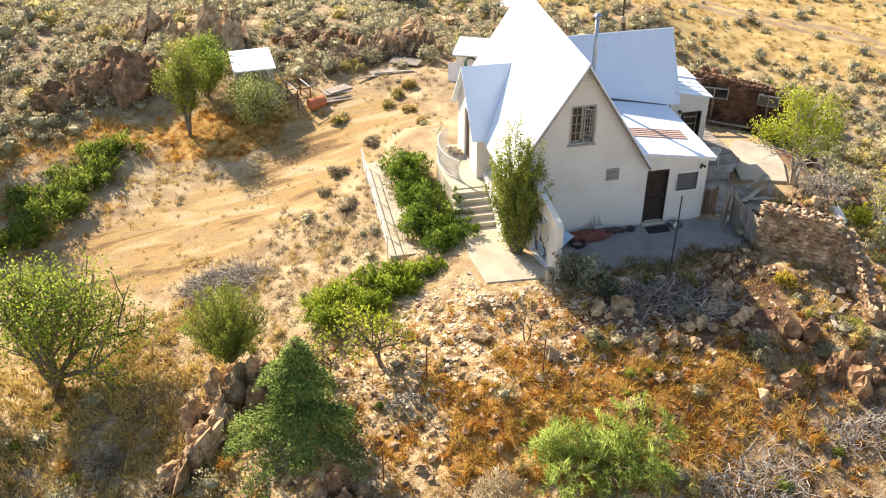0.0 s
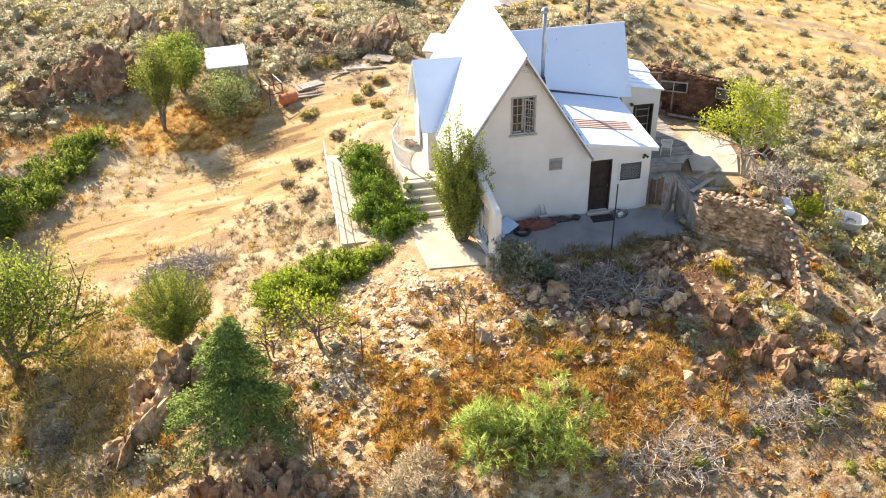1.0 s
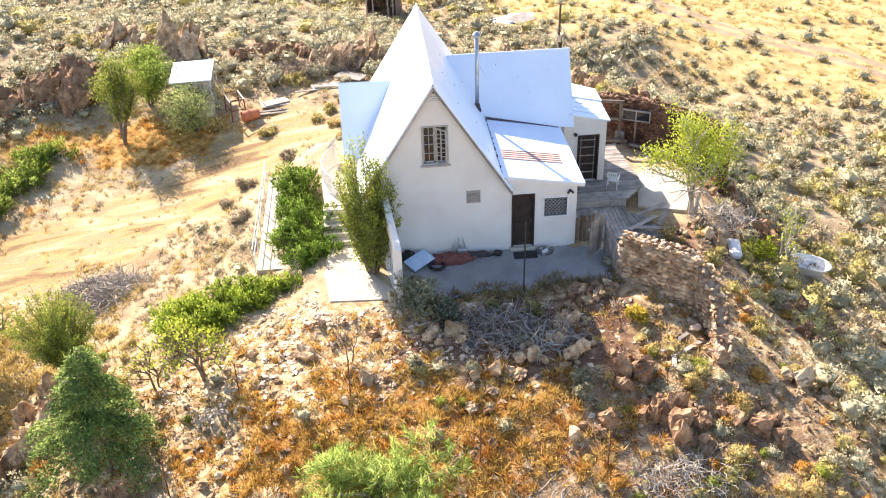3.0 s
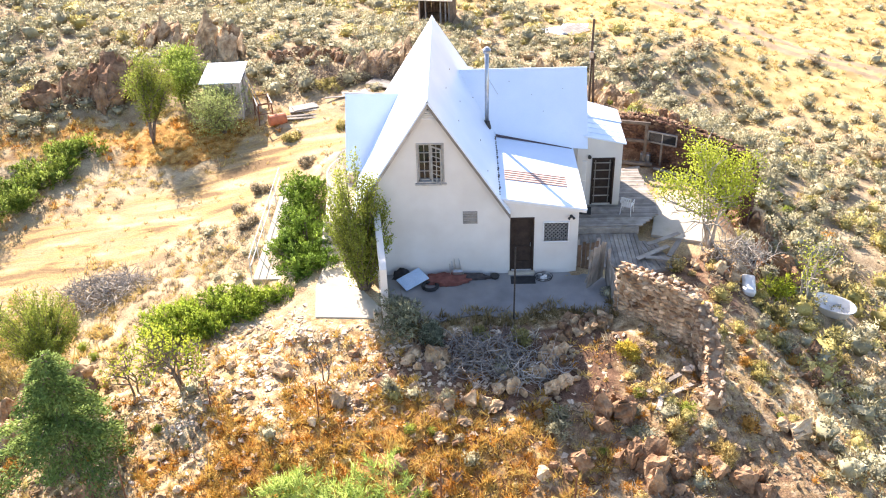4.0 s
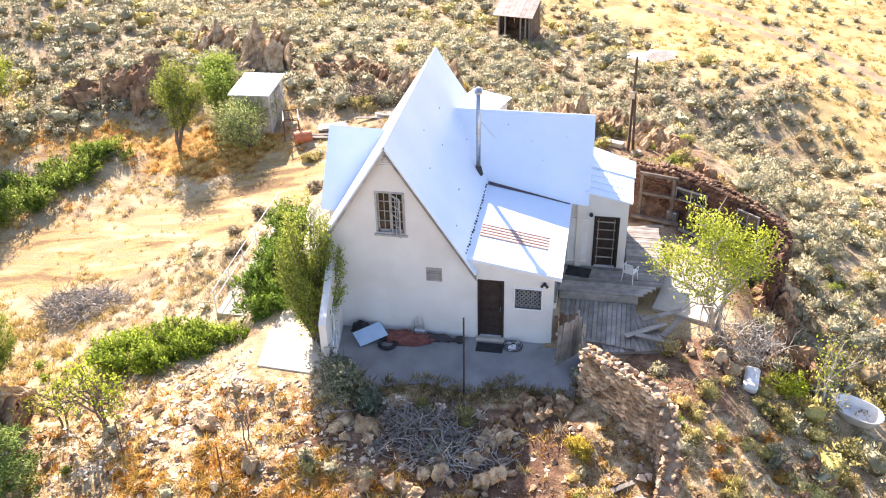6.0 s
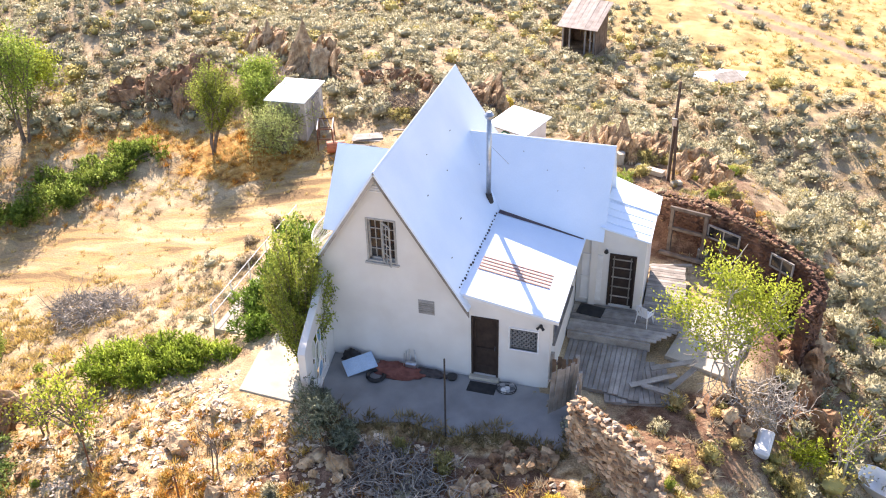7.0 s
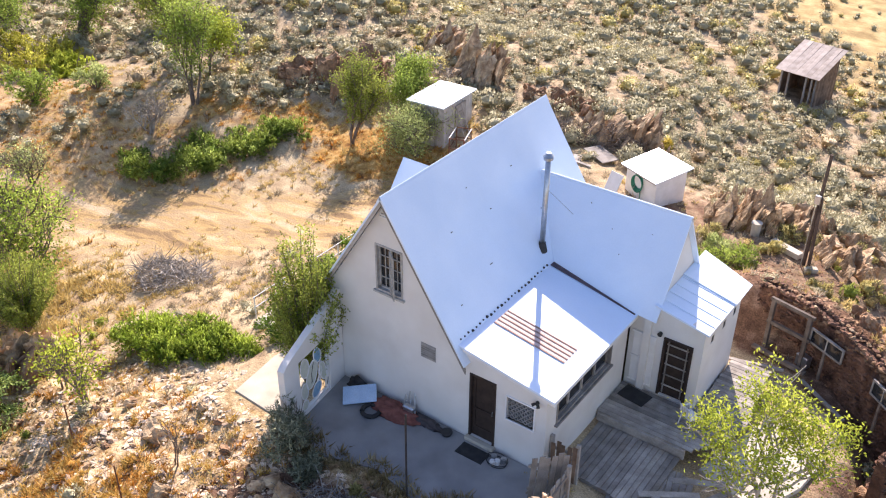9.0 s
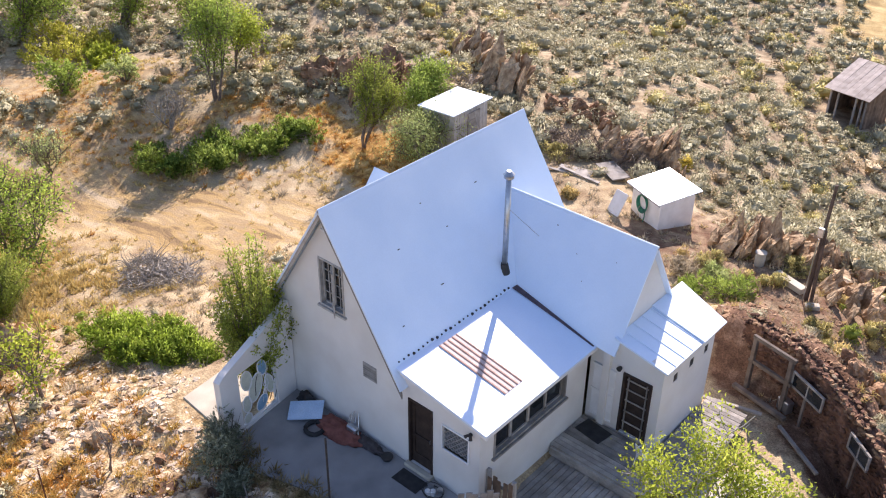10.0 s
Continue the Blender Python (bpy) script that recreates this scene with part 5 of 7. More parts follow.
tree("drive_tree", "small dense olive-green tree by the drive", -16.0, 14.0, 4.1, 1.4, OLIVE, BARK, 10000, 0.105, 0.044, 113, fork=0.22, trunk=0.06, stems=2, open_angle=0.42, upright=0.6, tips_sigma=0.17, full=3, low=0.26)
tree("drive_tree", "small green tree behind the drive", -15.2, 16.8, 2.7, 1.1, GREEN, BARK, 8000, 0.12, 0.06, 14, fork=0.26, trunk=0.06, stems=3, open_angle=0.5, upright=0.5, tips_sigma=0.24, full=3)
tree("shed_tree", "pale green shrub-like tree before the grey shed", -12.7, 14.5, 2.2, 1.35, PALE_GREEN, BARK, 11000, 0.10, 0.04, 15, fork=0.22, trunk=0.05, stems=5, open_angle=0.6, upright=0.35, tips_sigma=0.28, full=3)
tree("tall_tree", "tall airy light-green tree beyond the drive", -25.6, 13.2, 5.4, 1.2, GREEN, BARK, 5200, 0.14, 0.07, 16, fork=0.2, trunk=0.08, stems=3, open_angle=0.55, upright=0.6, tips_sigma=0.26, bare=0.35, full=2)
tree("tall_tree", "light yellow-green tree beyond the drive", -26.9, 15.4, 3.4, 1.3, LIME, BARK, 4000, 0.13, 0.07, 17, fork=0.28, trunk=0.07, stems=2, open_angle=0.6, upright=0.5, tips_sigma=0.35)
tree("tall_tree", "tall dark-stemmed green tree beyond the drive", -30.2, 16.0, 5.8, 1.5, OLIVE, BARK, 7500, 0.14, 0.07, 47, fork=0.26, trunk=0.1, stems=2, open_angle=0.5, upright=0.6, tips_sigma=0.42, full=2)
for k, (x, y, h, w) in enumerate(((-43.6, 12.2, 4.6, 2.2), (-40.5, 17.5, 4.4, 2.0), (-46.5, 16.5, 5.0, 2.4), (-37.0, 21.5, 3.8, 1.8), (-44.0, 7.0, 4.0, 1.9))):
    tree("far_tree", "dense green tree in the hollow", x, y, h, w, GREEN, BARK, 6500, 0.17, 0.08, 18 + k * 5, fork=0.22, trunk=0.1, stems=3, open_angle=0.6, upright=0.4, tips_sigma=0.5, full=3)
bush("far_shrub", "broad yellow flowering shrub in the hollow", -39.6, 12.8, 3.8, 2.6, 2.0, LEMON, 9000, 0.16, 0.07, 20, 16)
bush("far_shrub", "broad yellow-green shrub in the hollow", -35.8, 13.4, 2.0, 1.6, 1.3, LIME, 4500, 0.16, 0.07, 48, 14)
bush("far_shrub", "rounded green shrub in the hollow", -33.6, 9.4, 1.5, 1.4, 2.0, GREEN, 4000, 0.14, 0.06, 21, 12)
bush("far_shrub", "rounded pale green shrub in the hollow", -31.6, 11.8, 1.2, 1.2, 1.4, PALE_GREEN, 3000, 0.13, 0.05, 22, 10)
tree("bare_shrub", "bare grey-brown shrub by the dark juniper", -25.8, 10.5, 1.9, 1.1, GREY_BRUSH, DEAD_WOOD, 700, 0.09, 0.03, 23, fork=0.24, trunk=0.04, stems=6, open_angle=0.7, upright=0.3, tips_sigma=0.2)
tree("pale_sapling", "pale green wispy sapling on sandy ground", -27.6, 5.0, 2.0, 1.1, PALE_GREEN, BARK, 2200, 0.10, 0.04, 24, fork=0.22, trunk=0.04, stems=5, open_angle=0.6, upright=0.6, tips_sigma=0.24, full=2)
tree("bare_tree", "bare grey tree at the edge of the hollow", -33.0, 5.2, 3.6, 1.3, GREY_BRUSH, DEAD_WOOD, 500, 0.09, 0.03, 25, fork=0.3, trunk=0.07, stems=2, open_angle=0.6, upright=0.5, tips_sigma=0.2)
bush("feathery_bush", "feathery bright green bush at the slope's foot", -4.8, -9.9, 2.4, 1.6, 1.6, BRIGHT_BUSH, 10000, 0.22, 0.022, 26, 20)
bush("dry_brush", "rounded dry straw-coloured brush at the slope's foot", -8.3, -10.6, 1.5, 1.2, 1.3, GREY_BRUSH, 9000, 0.15, 0.018, 27, 12)
for i, (x, y, r) in enumerate(((-18.4, -4.9, 1.0), (-16.9, -6.4, 0.8), (-19.6, -6.8, 1.1), (-18.0, -8.6, 0.9))):
    bush("dry_brush", "pale dry brush below the drive", x, y, r, r * 0.8, 0.55, GREY_BRUSH, 2400, 0.15, 0.02, 130 + i, 10)
bush("dry_brush", "dry grey-brown brush below the drive", -17.8, -3.2, 2.0, 1.4, 0.9, STRAW, 1500, 0.17, 0.02, 29, 12)

# sagebrush and flowering brush that stand out on the slope
SPECIAL = (
    (-3.3, -3.0, 0.95, 1.35, "large grey-green sagebrush at the wall's end", GREY_SAGE, 11),
    (-3.75, -5.6, 0.36, 0.55, "small round silver-green sagebrush", SAGE, 5),
    (1.0, -6.9, 0.55, 0.75, "grey-green sagebrush among rocks", SAGE, 7),
    (3.4, -4.15, 0.45, 0.55, "bright yellow flowering rabbitbrush on stony ground", YELLOW_BLOOM, 6),
    (4.2, -7.0, 0.5, 0.6, "pale straw-coloured brush on the slope", STRAW, 6),
    (5.6, -7.6, 0.6, 0.6, "pale straw-coloured brush on the slope", STRAW, 6),
    (6.3, -3.0, 0.5, 0.5, "dusty yellow rabbitbrush on stony ground", YELLOW_SAGE, 6),
    (7.3, -4.2, 0.5, 0.55, "dusty yellow rabbitbrush on stony ground", YELLOW_SAGE, 6),
    (8.6, -2.6, 0.55, 0.6, "grey-green sagebrush on the bank", SAGE, 6),
    (8.9, -0.6, 0.6, 0.7, "dusty green rabbitbrush on the bank", YELLOW_SAGE, 6),
    (9.2, 0.9, 0.7, 1.0, "yellow-green leafy shrub on the bank", LIME, 7),
    (-1.0, -3.3, 0.3, 0.4, "small yellow-green weed at the patio's edge", YELLOW_SAGE, 5),
    (-2.5, -3.4, 0.6, 0.65, "grey-green sagebrush along the patio's edge", GREY_SAGE, 7),
    (0.2, -3.5, 0.45, 0.35, "dusty dry weeds along the patio's edge", YELLOW_SAGE, 6),
    (1.6, 12.9, 0.75, 0.6, "round yellow-green rabbitbrush behind the house", PALE_GREEN, 8),
    (0.9, 13.6, 0.6, 0.5, "round yellow-green rabbitbrush behind the house", YELLOW_SAGE, 8),
    (-6.3, 14.0, 0.4, 0.4, "dry yellow brush behind the porch", YELLOW_SAGE, 5),
    (-5.7, 15.0, 0.5, 0.4, "dry straw-coloured brush behind the porch", STRAW, 6),
    (-6.2, 12.4, 0.35, 0.3, "dry straw-coloured brush behind the porch", STRAW, 5),
    (-7.0, 13.3, 0.4, 0.35, "dry yellow brush behind the porch", YELLOW_SAGE, 5),
    (-5.9, 10.9, 0.3, 0.25, "dry straw-coloured brush behind the porch", STRAW, 5),
    (-9.3, 12.9, 0.45, 0.4, "dusty yellow-green brush by the planks", YELLOW_SAGE, 6),
    (-8.3, 10.0, 0.5, 0.36, "dry grey brush beside the walk", GREY_BRUSH, 6),
    (-9.9, 5.2, 0.5, 0.36, "dry grey brush beside the walk", GREY_BRUSH, 6),
    (-9.8, 8.3, 0.6, 0.36, "dry grey brush beside the walk", GREY_BRUSH, 6),
    (-10.6, 6.9, 0.4, 0.36, "dry grey brush beside the walk", GREY_BRUSH, 6),
    (-8.0, 17.4, 0.8, 0.7, "yellow-green rabbitbrush by the shed", YELLOW_SAGE, 7),
    (3.2, 15.2, 0.8, 0.6, "round yellow-green rabbitbrush on the rocks", YELLOW_SAGE, 7),
    (2.3, 12.3, 1.05, 0.85, "round green rabbitbrush behind the house", GREEN, 9),
    (1.4, 11.9, 0.85, 0.6, "round green rabbitbrush behind the house", GREEN, 8),
    (5.2, 12.4, 0.5, 0.45, "dusty yellow rabbitbrush on stony ground", YELLOW_SAGE, 6),
    (0.6, 12.6, 0.8, 0.7, "pale dry brush behind the house", GREY_BRUSH, 7),
    (-18.9, 22.4, 0.55, 0.6, "bright yellow flowering rabbitbrush on rocks", YELLOW_BLOOM, 6),
    (-3.9, 20.6, 0.5, 0.5, "bright yellow flowering rabbitbrush on stony ground", YELLOW_BLOOM, 6),
)
for i, (x, y, r, h, label, m, lumps) in enumerate(SPECIAL):
    bush("sagebrush" if m is SAGE else "rabbitbrush", label, x, y, r, r, h, m, int((900 + 2600 * r) * (1.8 if m is GREY_SAGE else 1)), 0.10, 0.022, 60 + i, lumps)

# ---- sagebrush cover ----
def sage_kind(k, count, leaf, width, body=0.8, lumps=9):
    """A rounded shrub: small leaf sprays over a lumpy leafy body, which has the shape of the same lumps."""
    R = np.random.RandomState(100 + k)
    c = np.stack([R.uniform(-1, 1, lumps), R.uniform(-1, 1, lumps), R.uniform(0.12, 0.3, lumps)], 1)
    c[:, :2] *= 0.26
    r = R.uniform(0.13, 0.25, lumps)
    hub = np.array([0, 0, 0.16])

    def reach(d):
        """How far the lumps' skin lies from the hub along the directions d."""
        q = c - hub
        along = d @ q.T
        gap = r[None] ** 2 - (q * q).sum(1)[None] + along ** 2
        far = np.where(gap > 0, along + np.sqrt(np.maximum(gap, 0)), 0)
        return np.maximum(0.15, far.max(1)), far.argmax(1)
    s = Soup()
    d = unit(R.normal(0, 1, (count, 3)) + np.array([0, 0, 0.15]))
    ln, which = reach(d)
    at = hub + d * (ln * R.uniform(0.74, 0.98, count))[:, None]
    at[:, 2] = np.maximum(0.0, at[:, 2])
    skin = unit(unit(at - c[which]) + 0.5 * d + np.array([0, 0, 0.1]) + R.normal(0, 0.25, (count, 3)))
    add_leaves(s, at, d + np.array([0, 0, 0.4]), leaf, width, R, folded=False, stray=0.55, dome=skin)
    core = bmesh.new()
    bmesh.ops.create_icosphere(core, subdivisions=1, radius=1.0)
    low = [v for v in core.verts if v.co.z < -0.62]
    bmesh.ops.delete(core, geom=low, context="VERTS")
    core.verts.index_update()
    d = np.array([v.co[:] for v in core.verts])
    ct = np.array([[v.index for v in f.verts] for f in core.faces])
    core.free()
    ln, which = reach(d)
    cv = hub + d * (body * ln * (1 + 0.12 * R.normal(0, 1, len(d))))[:, None]
    s.add(np.maximum(cv, [-9, -9, -0.04]), ct, unit(unit(cv - c[which]) + 0.6 * d))
    return np.concatenate(s.v), np.concatenate(s.t), np.concatenate(s.s)


SAGE_NEAR = [sage_kind(k, 640, 0.075, 0.04, 0.66) for k in range(9)]
SAGE_KINDS = [sage_kind(k, 285, 0.078, 0.052, 0.66) for k in range(9)]
SAGE_FAR = [sage_kind(k, 140, 0.092, 0.074, 0.72) for k in range(9)]


def sage_density(x, y):
    back = fade(y + 0.35 * np.maximum(0, -x - 14) + 1.2 * ripple(x, y, 6, 31), 16.5, 20)
    right = fade(x + 0.8 * ripple(x, y, 4, 32), 7.5, 10.5)
    left = fade(-x, 26, 32) * 0.6
    d = np.maximum(np.maximum(back, right), left)
    d = d * (1 - 0.94 * gold_mask(x, y)) * (1 - drive_mask(x, y)) * (1 - level_mask(x, y))
    trail = 1 - 0.9 * (1 - fade(from_line(x, y, [(5, 15), (8, 19), (12.5, 22), (19, 24)]), 0.5, 1.1))
    trail2 = 1 - 0.8 * (1 - fade(from_line(x, y, [(-8, 22), (-9, 30), (-6, 38), (-12, 46)]), 0.4, 1.0))
    d = d * trail * trail2 * (1 - fade(-y, 0, 6) * 0.5)
    d = d * (0.72 + 0.28 * np.sign(ripple(x, y, 5, 33) + 0.35))
    yard = (x > -13) & (x < 6.5) & (y > 9.5) & (y < 17.5)
    small = 0.22 * (ripple(x, y, 2.3, 34) > -0.2) * fade(x, -14, -11.5) * (1 - fade(x, -9.4, -8.9)) * fade(y, -1, 1) * (1 - fade(y, 9, 11))
    slope = 0.035 * front_mask(x, y) * (1 - russet_mask(x, y))
    low = 0.015 * (1 - fade(x, -17, -14.5)) * fade(-y, -1.0, 1.5)
    d = np.maximum(np.maximum(d, low * (1 - drive_mask(x, y))), np.maximum(small, slope) * (1 - level_mask(x, y)) * (1 - drive_mask(x, y)))
    d = np.where(y < -12, 0.03, d)
    return np.where(yard, 0.03, d)


def scatter(count, x0, x1, y0, y1, density, seed):
    R = np.random.RandomState(seed)
    x, y = R.uniform(x0, x1, count), R.uniform(y0, y1, count)
    k = R.rand(count) < density(x, y)
    return x[k], y[k], R


def keep_apart(x, y, r):
    """Leaves out what stands too near to one before it."""
    cells, out = {}, []
    for i in range(len(x)):
        c = (int(x[i] // 1.5), int(y[i] // 1.5))
        near = [j for a in (-1, 0, 1) for b in (-1, 0, 1) for j in cells.get((c[0] + a, c[1] + b), ())]
        if all((x[i] - x[j]) ** 2 + (y[i] - y[j]) ** 2 > (0.56 * (r[i] + r[j])) ** 2 for j in near):
            cells.setdefault(c, []).append(i)
            out.append(i)
    return np.array(out)


def plant(soup, kinds, x, y, scale, tall, R):
    z = land(x, y)
    for i in range(len(x)):
        v, t, *soft = kinds[R.randint(len(kinds))]
        a = R.uniform(0, TAU)
        c, s_ = math.cos(a) * scale[i], math.sin(a) * scale[i]
        w = np.stack([v[:, 0] * c - v[:, 1] * s_ + x[i], v[:, 0] * s_ + v[:, 1] * c + y[i], v[:, 2] * tall[i] + z[i] - 0.03], 1)
        if soft:
            k = soft[0]
            soft = [np.stack([(k[:, 0] * c - k[:, 1] * s_) / scale[i], (k[:, 0] * s_ + k[:, 1] * c) / scale[i], k[:, 2]], 1)]
        soup.add(w, t, *soft)


HOUSES = ((-4.3, -0.3, 13.8, 17.6), (-14.5, -11.3, 14.8, 18.6), (-5.2, -1.2, 37.0, 41.5), (4.0, 7.6, 34.5, 38.5), (-41, -30.5, 8, 15.5))
sx, sy, R = scatter(46000, -60, 42, -38, 62, sage_density, 201)
size = (0.8 + 1.15 * R.rand(len(sx)) ** 1.3) * (1 - 0.35 * gold_mask(sx, sy)) * np.where((sx > -14.5) & (sx < 8) & (sy < 16.5), 0.5, 1.0)
ok = np.array([not any(a < px < b and c < py < d for a, b, c, d in HOUSES) for px, py in zip(sx, sy)])
sx, sy, size = sx[ok], sy[ok], size[ok]
k = keep_apart(sx, sy, size * 0.45)
sx, sy, size = sx[k], sy[k], size[k]
order = np.argsort(np.hypot(sx - 1.5, sy - 10))
sx, sy, size = sx[order], sy[order], size[order]
NEAR = 140
sage_meshes = [tri_mesh("sagebrush", v, t, SAGE, normals=k) for v, t, k in SAGE_NEAR]
for i in range(min(NEAR, len(sx))):
    ob = tagged(new("sagebrush", sage_meshes[i % 9]), "rounded grey-green sagebrush on dry ground", "bush", "sagebrush cover")
    ob.matrix_world = pose(sx[i], sy[i], lay(sx[i], sy[i]) - 0.03, 0, 0, R.uniform(0, 360)) @ Matrix.Diagonal((size[i], size[i], size[i] * R.uniform(0.8, 1.15), 1))
tint = R.rand(len(sx)) < 0.06 + 0.5 * np.exp(-((sx + 4.5) ** 2 + (sy - 41) ** 2) / 14) + 0.35 * np.exp(-((sx - 6) ** 2 + (sy - 40) ** 2) / 30) + 0.22 * fade(sx, 6, 11) * (1 - fade(sy, 14, 22))
pale = ~tint & (R.rand(len(sx)) < 0.10)
for m, pick, name, label in ((SAGE, ~tint & ~pale, "sagebrush_cover", "grey-green sagebrush spread over the hillside"), (YELLOW_SAGE, tint, "rabbitbrush_cover", "dusty yellow rabbitbrush among the sage"), (DRY_SAGE, pale, "dry_sage_cover", "dry straw-brown sagebrush among the green")):
    pick = pick & (np.arange(len(sx)) >= NEAR)
    s = Soup()
    for kinds, part_of in ((SAGE_KINDS, pick & (sy < 40)), (SAGE_FAR, pick & (sy >= 40))):
        plant(s, kinds, sx[part_of], sy[part_of], size[part_of], size[part_of] * R.uniform(0.75, 1.15, part_of.sum()), R)
    tagged(new(name, s.mesh(name, m)), label, "shrubs", kind="stuff")

# single shrubs on the stony slopes below the house
SLOPE_KINDS = [(m, label, [tri_mesh(name, v, t, m, normals=q) for v, t, q in SAGE_NEAR[:4]], name) for name, m, label in (
    ("rabbitbrush", YELLOW_SAGE, "dusty yellow-green shrub on the stony slope"), ("sagebrush", SAGE, "small grey-green sagebrush on the stony slope"), ("dry_shrub", STRAW, "dry straw-coloured shrub on the stony slope"),
    ("olive_shrub", OLIVE, "dark olive shrub on the stony slope"), ("russet_shrub", RUSSET, "russet-brown shrub on the stony slope"))]
rp = random.Random(515)
for x0, x1, y0, y1, count, odds in ((3.0, 13.0, -10.5, -0.5, 105, (5, 4, 4, 2, 2)), (-3.0, 3.5, -11.0, -5.2, 30, (2, 3, 2, 3, 5)), (-13.0, -3.0, -11.5, -5.5, 30, (2, 1, 3, 2, 5)), (-10.0, 9.0, -14.0, -9.0, 60, (4, 4, 5, 2, 3)), (4.6, 9.0, -2.8, 1.0, 20, (5, 2, 5, 2, 1)), (9.5, 14.0, 4.0, 10.5, 34, (4, 5, 2, 2, 1)), (6.0, 10.5, 9.8, 13.5, 18, (5, 4, 2, 2, 1)), (-22.0, -12.5, -11.0, -0.5, 60, (1, 1, 4, 2, 1)), (8.5, 13.0, 0.0, 8.0, 30, (5, 3, 2, 2, 1)), (-1.0, 7.5, 11.5, 18.0, 34, (5, 3, 4, 2, 1)), (-24.0, -19.0, -9.0, 0.0, 30, (3, 1, 4, 2, 1))):
    for _ in range(count):
        x, y, k = rp.uniform(x0, x1), rp.uniform(y0, y1), rp.choices(range(5), odds)[0]
        r = rp.uniform(0.35, 0.95) * (0.75 if x < 3 else 1.0)
        if from_line(x, y, [(3.3, -2.1), (5.4, -3.8), (5.4, -6.2)]) < 0.55:
            continue
        ob = tagged(new(SLOPE_KINDS[k][3], rp.choice(SLOPE_KINDS[k][2])), SLOPE_KINDS[k][1], "bush", "shrubs on the slope")
        ob.matrix_world = pose(x, y, lay(x, y) - 0.03, 0, 0, rp.uniform(0, 360)) @ Matrix.Diagonal((r, r, r * rp.uniform(0.8, 1.25), 1))

# ---- tufts: straw, russet weeds ----
TUFTS = []
for k in range(6):
    R = np.random.RandomState(300 + k)
    s = Soup()
    n = 15
    a, lean = R.uniform(0, TAU, n), R.uniform(0.15, 0.9, n)
    out = np.stack([np.cos(a) * lean, np.sin(a) * lean, np.ones(n)], 1)
    add_leaves(s, R.normal(0, 0.05, (n, 3)) * [1, 1, 0.1], out, 0.26, 0.044, R, folded=False)
    TUFTS.append((np.concatenate(s.v), np.concatenate(s.t)))


def tuft_cover(name, label, m, count, area, density, seed, lo, hi):
    x, y, R = scatter(count, *area, density, seed)
    sc = R.uniform(lo, hi, len(x))
    s = Soup()
    plant(s, TUFTS, x, y, sc, sc * R.uniform(0.6, 1.1, len(x)), R)
    tagged(new(name, s.mesh(name, m)), label, "grass", kind="stuff")


free = lambda x, y: (1 - level_mask(x, y)) * (1 - drive_mask(x, y))
tuft_cover("russet_weeds", "low russet and orange weeds", RUSSET, 12000, (-36, 8, -12, 17), lambda x, y: np.maximum(russet_mask(x, y) * 0.8, front_mask(x, y) * 0.1 * (ripple(x, y, 2, 51) > 0)) * free(x, y), 301, 0.5, 1.2)
near_slope = lambda x, y: front_mask(x, y) * free(x, y)
tuft_cover("russet_mat", "matted russet weeds on the slope", RUSSET, 11000, (-12.5, 6, -12.5, -2.6), lambda x, y: near_slope(x, y) * (0.01 + 0.6 * russet_mask(x, y) * (ripple(x, y, 1.5, 57) > 0.2) + 0.3 * (ripple(x, y, 1.2, 58) > 0.6)), 307, 0.45, 1.0)
tuft_cover("golden_mat", "matted golden grass on the slope", GOLDEN, 12000, (-13.5, 6, -13, -2.6), lambda x, y: near_slope(x, y) * (0.03 + 0.85 * russet_mask(x, y) * (ripple(x, y, 1.5, 57) < 0.35)), 308, 0.5, 1.2)
tuft_cover("straw_grass", "dry straw-coloured grass tufts", STRAW, 17000, (-34, 14, -15, 20), lambda x, y: (0.2 + 0.25 * front_mask(x, y) + 0.3 * russet_mask(x, y) + 0.25 * (ripple(x, y, 3, 52) > 0.4)) * free(x, y) + 0.22 * drive_mask(x, y) * (ripple(x, y, 2.6, 55) > -0.2), 302, 0.3, 0.95)
tuft_cover("field_grass", "golden dry grass on the far field", STRAW, 6500, (6, 46, 18, 62), lambda x, y: 0.7 * gold_mask(x, y) * (1 - road_mask(x, y)), 303, 0.6, 1.5)
tuft_cover("dry_grass", "thin dry grass below the drive", STRAW, 11000, (-36, -12, -17, 2), lambda x, y: 0.7 * (1 - fade(x, -16, -13)) * free(x, y) * (1 - fade(np.hypot((x + 20) / 11.0, (y + 5.0) / 8.0) + 0.2 * ripple(x, y, 3, 69), 0.55, 1.1)), 305, 0.8, 1.8)
PATIO_EDGE = [(-3.9, -2.5), (-2.6, -2.8), (-1.2, -2.4), (0.1, -2.6), (1.5, -2.1), (2.3, -2.4), (3.0, -2.4)]
tuft_cover("edge_weeds", "dark dry weeds along the patio's broken edge", EDGE_WEED, 1300, (-4, 3.2, -3.8, -1.6), lambda x, y: 1 - fade(from_line(x, y, PATIO_EDGE) + 0.25 * ripple(x, y, 0.9, 67), 0.1, 0.5), 309, 0.5, 1.3)
tuft_cover("gold_grass", "golden grass tufts along the drive", STRAW, 9000, (-34, -8, -2, 18), lambda x, y: 0.75 * (ripple(x, y, 3.2, 54) > 0.15) * free(x, y) * (1 - fade(x, -11, -9)), 306, 0.5, 1.2)
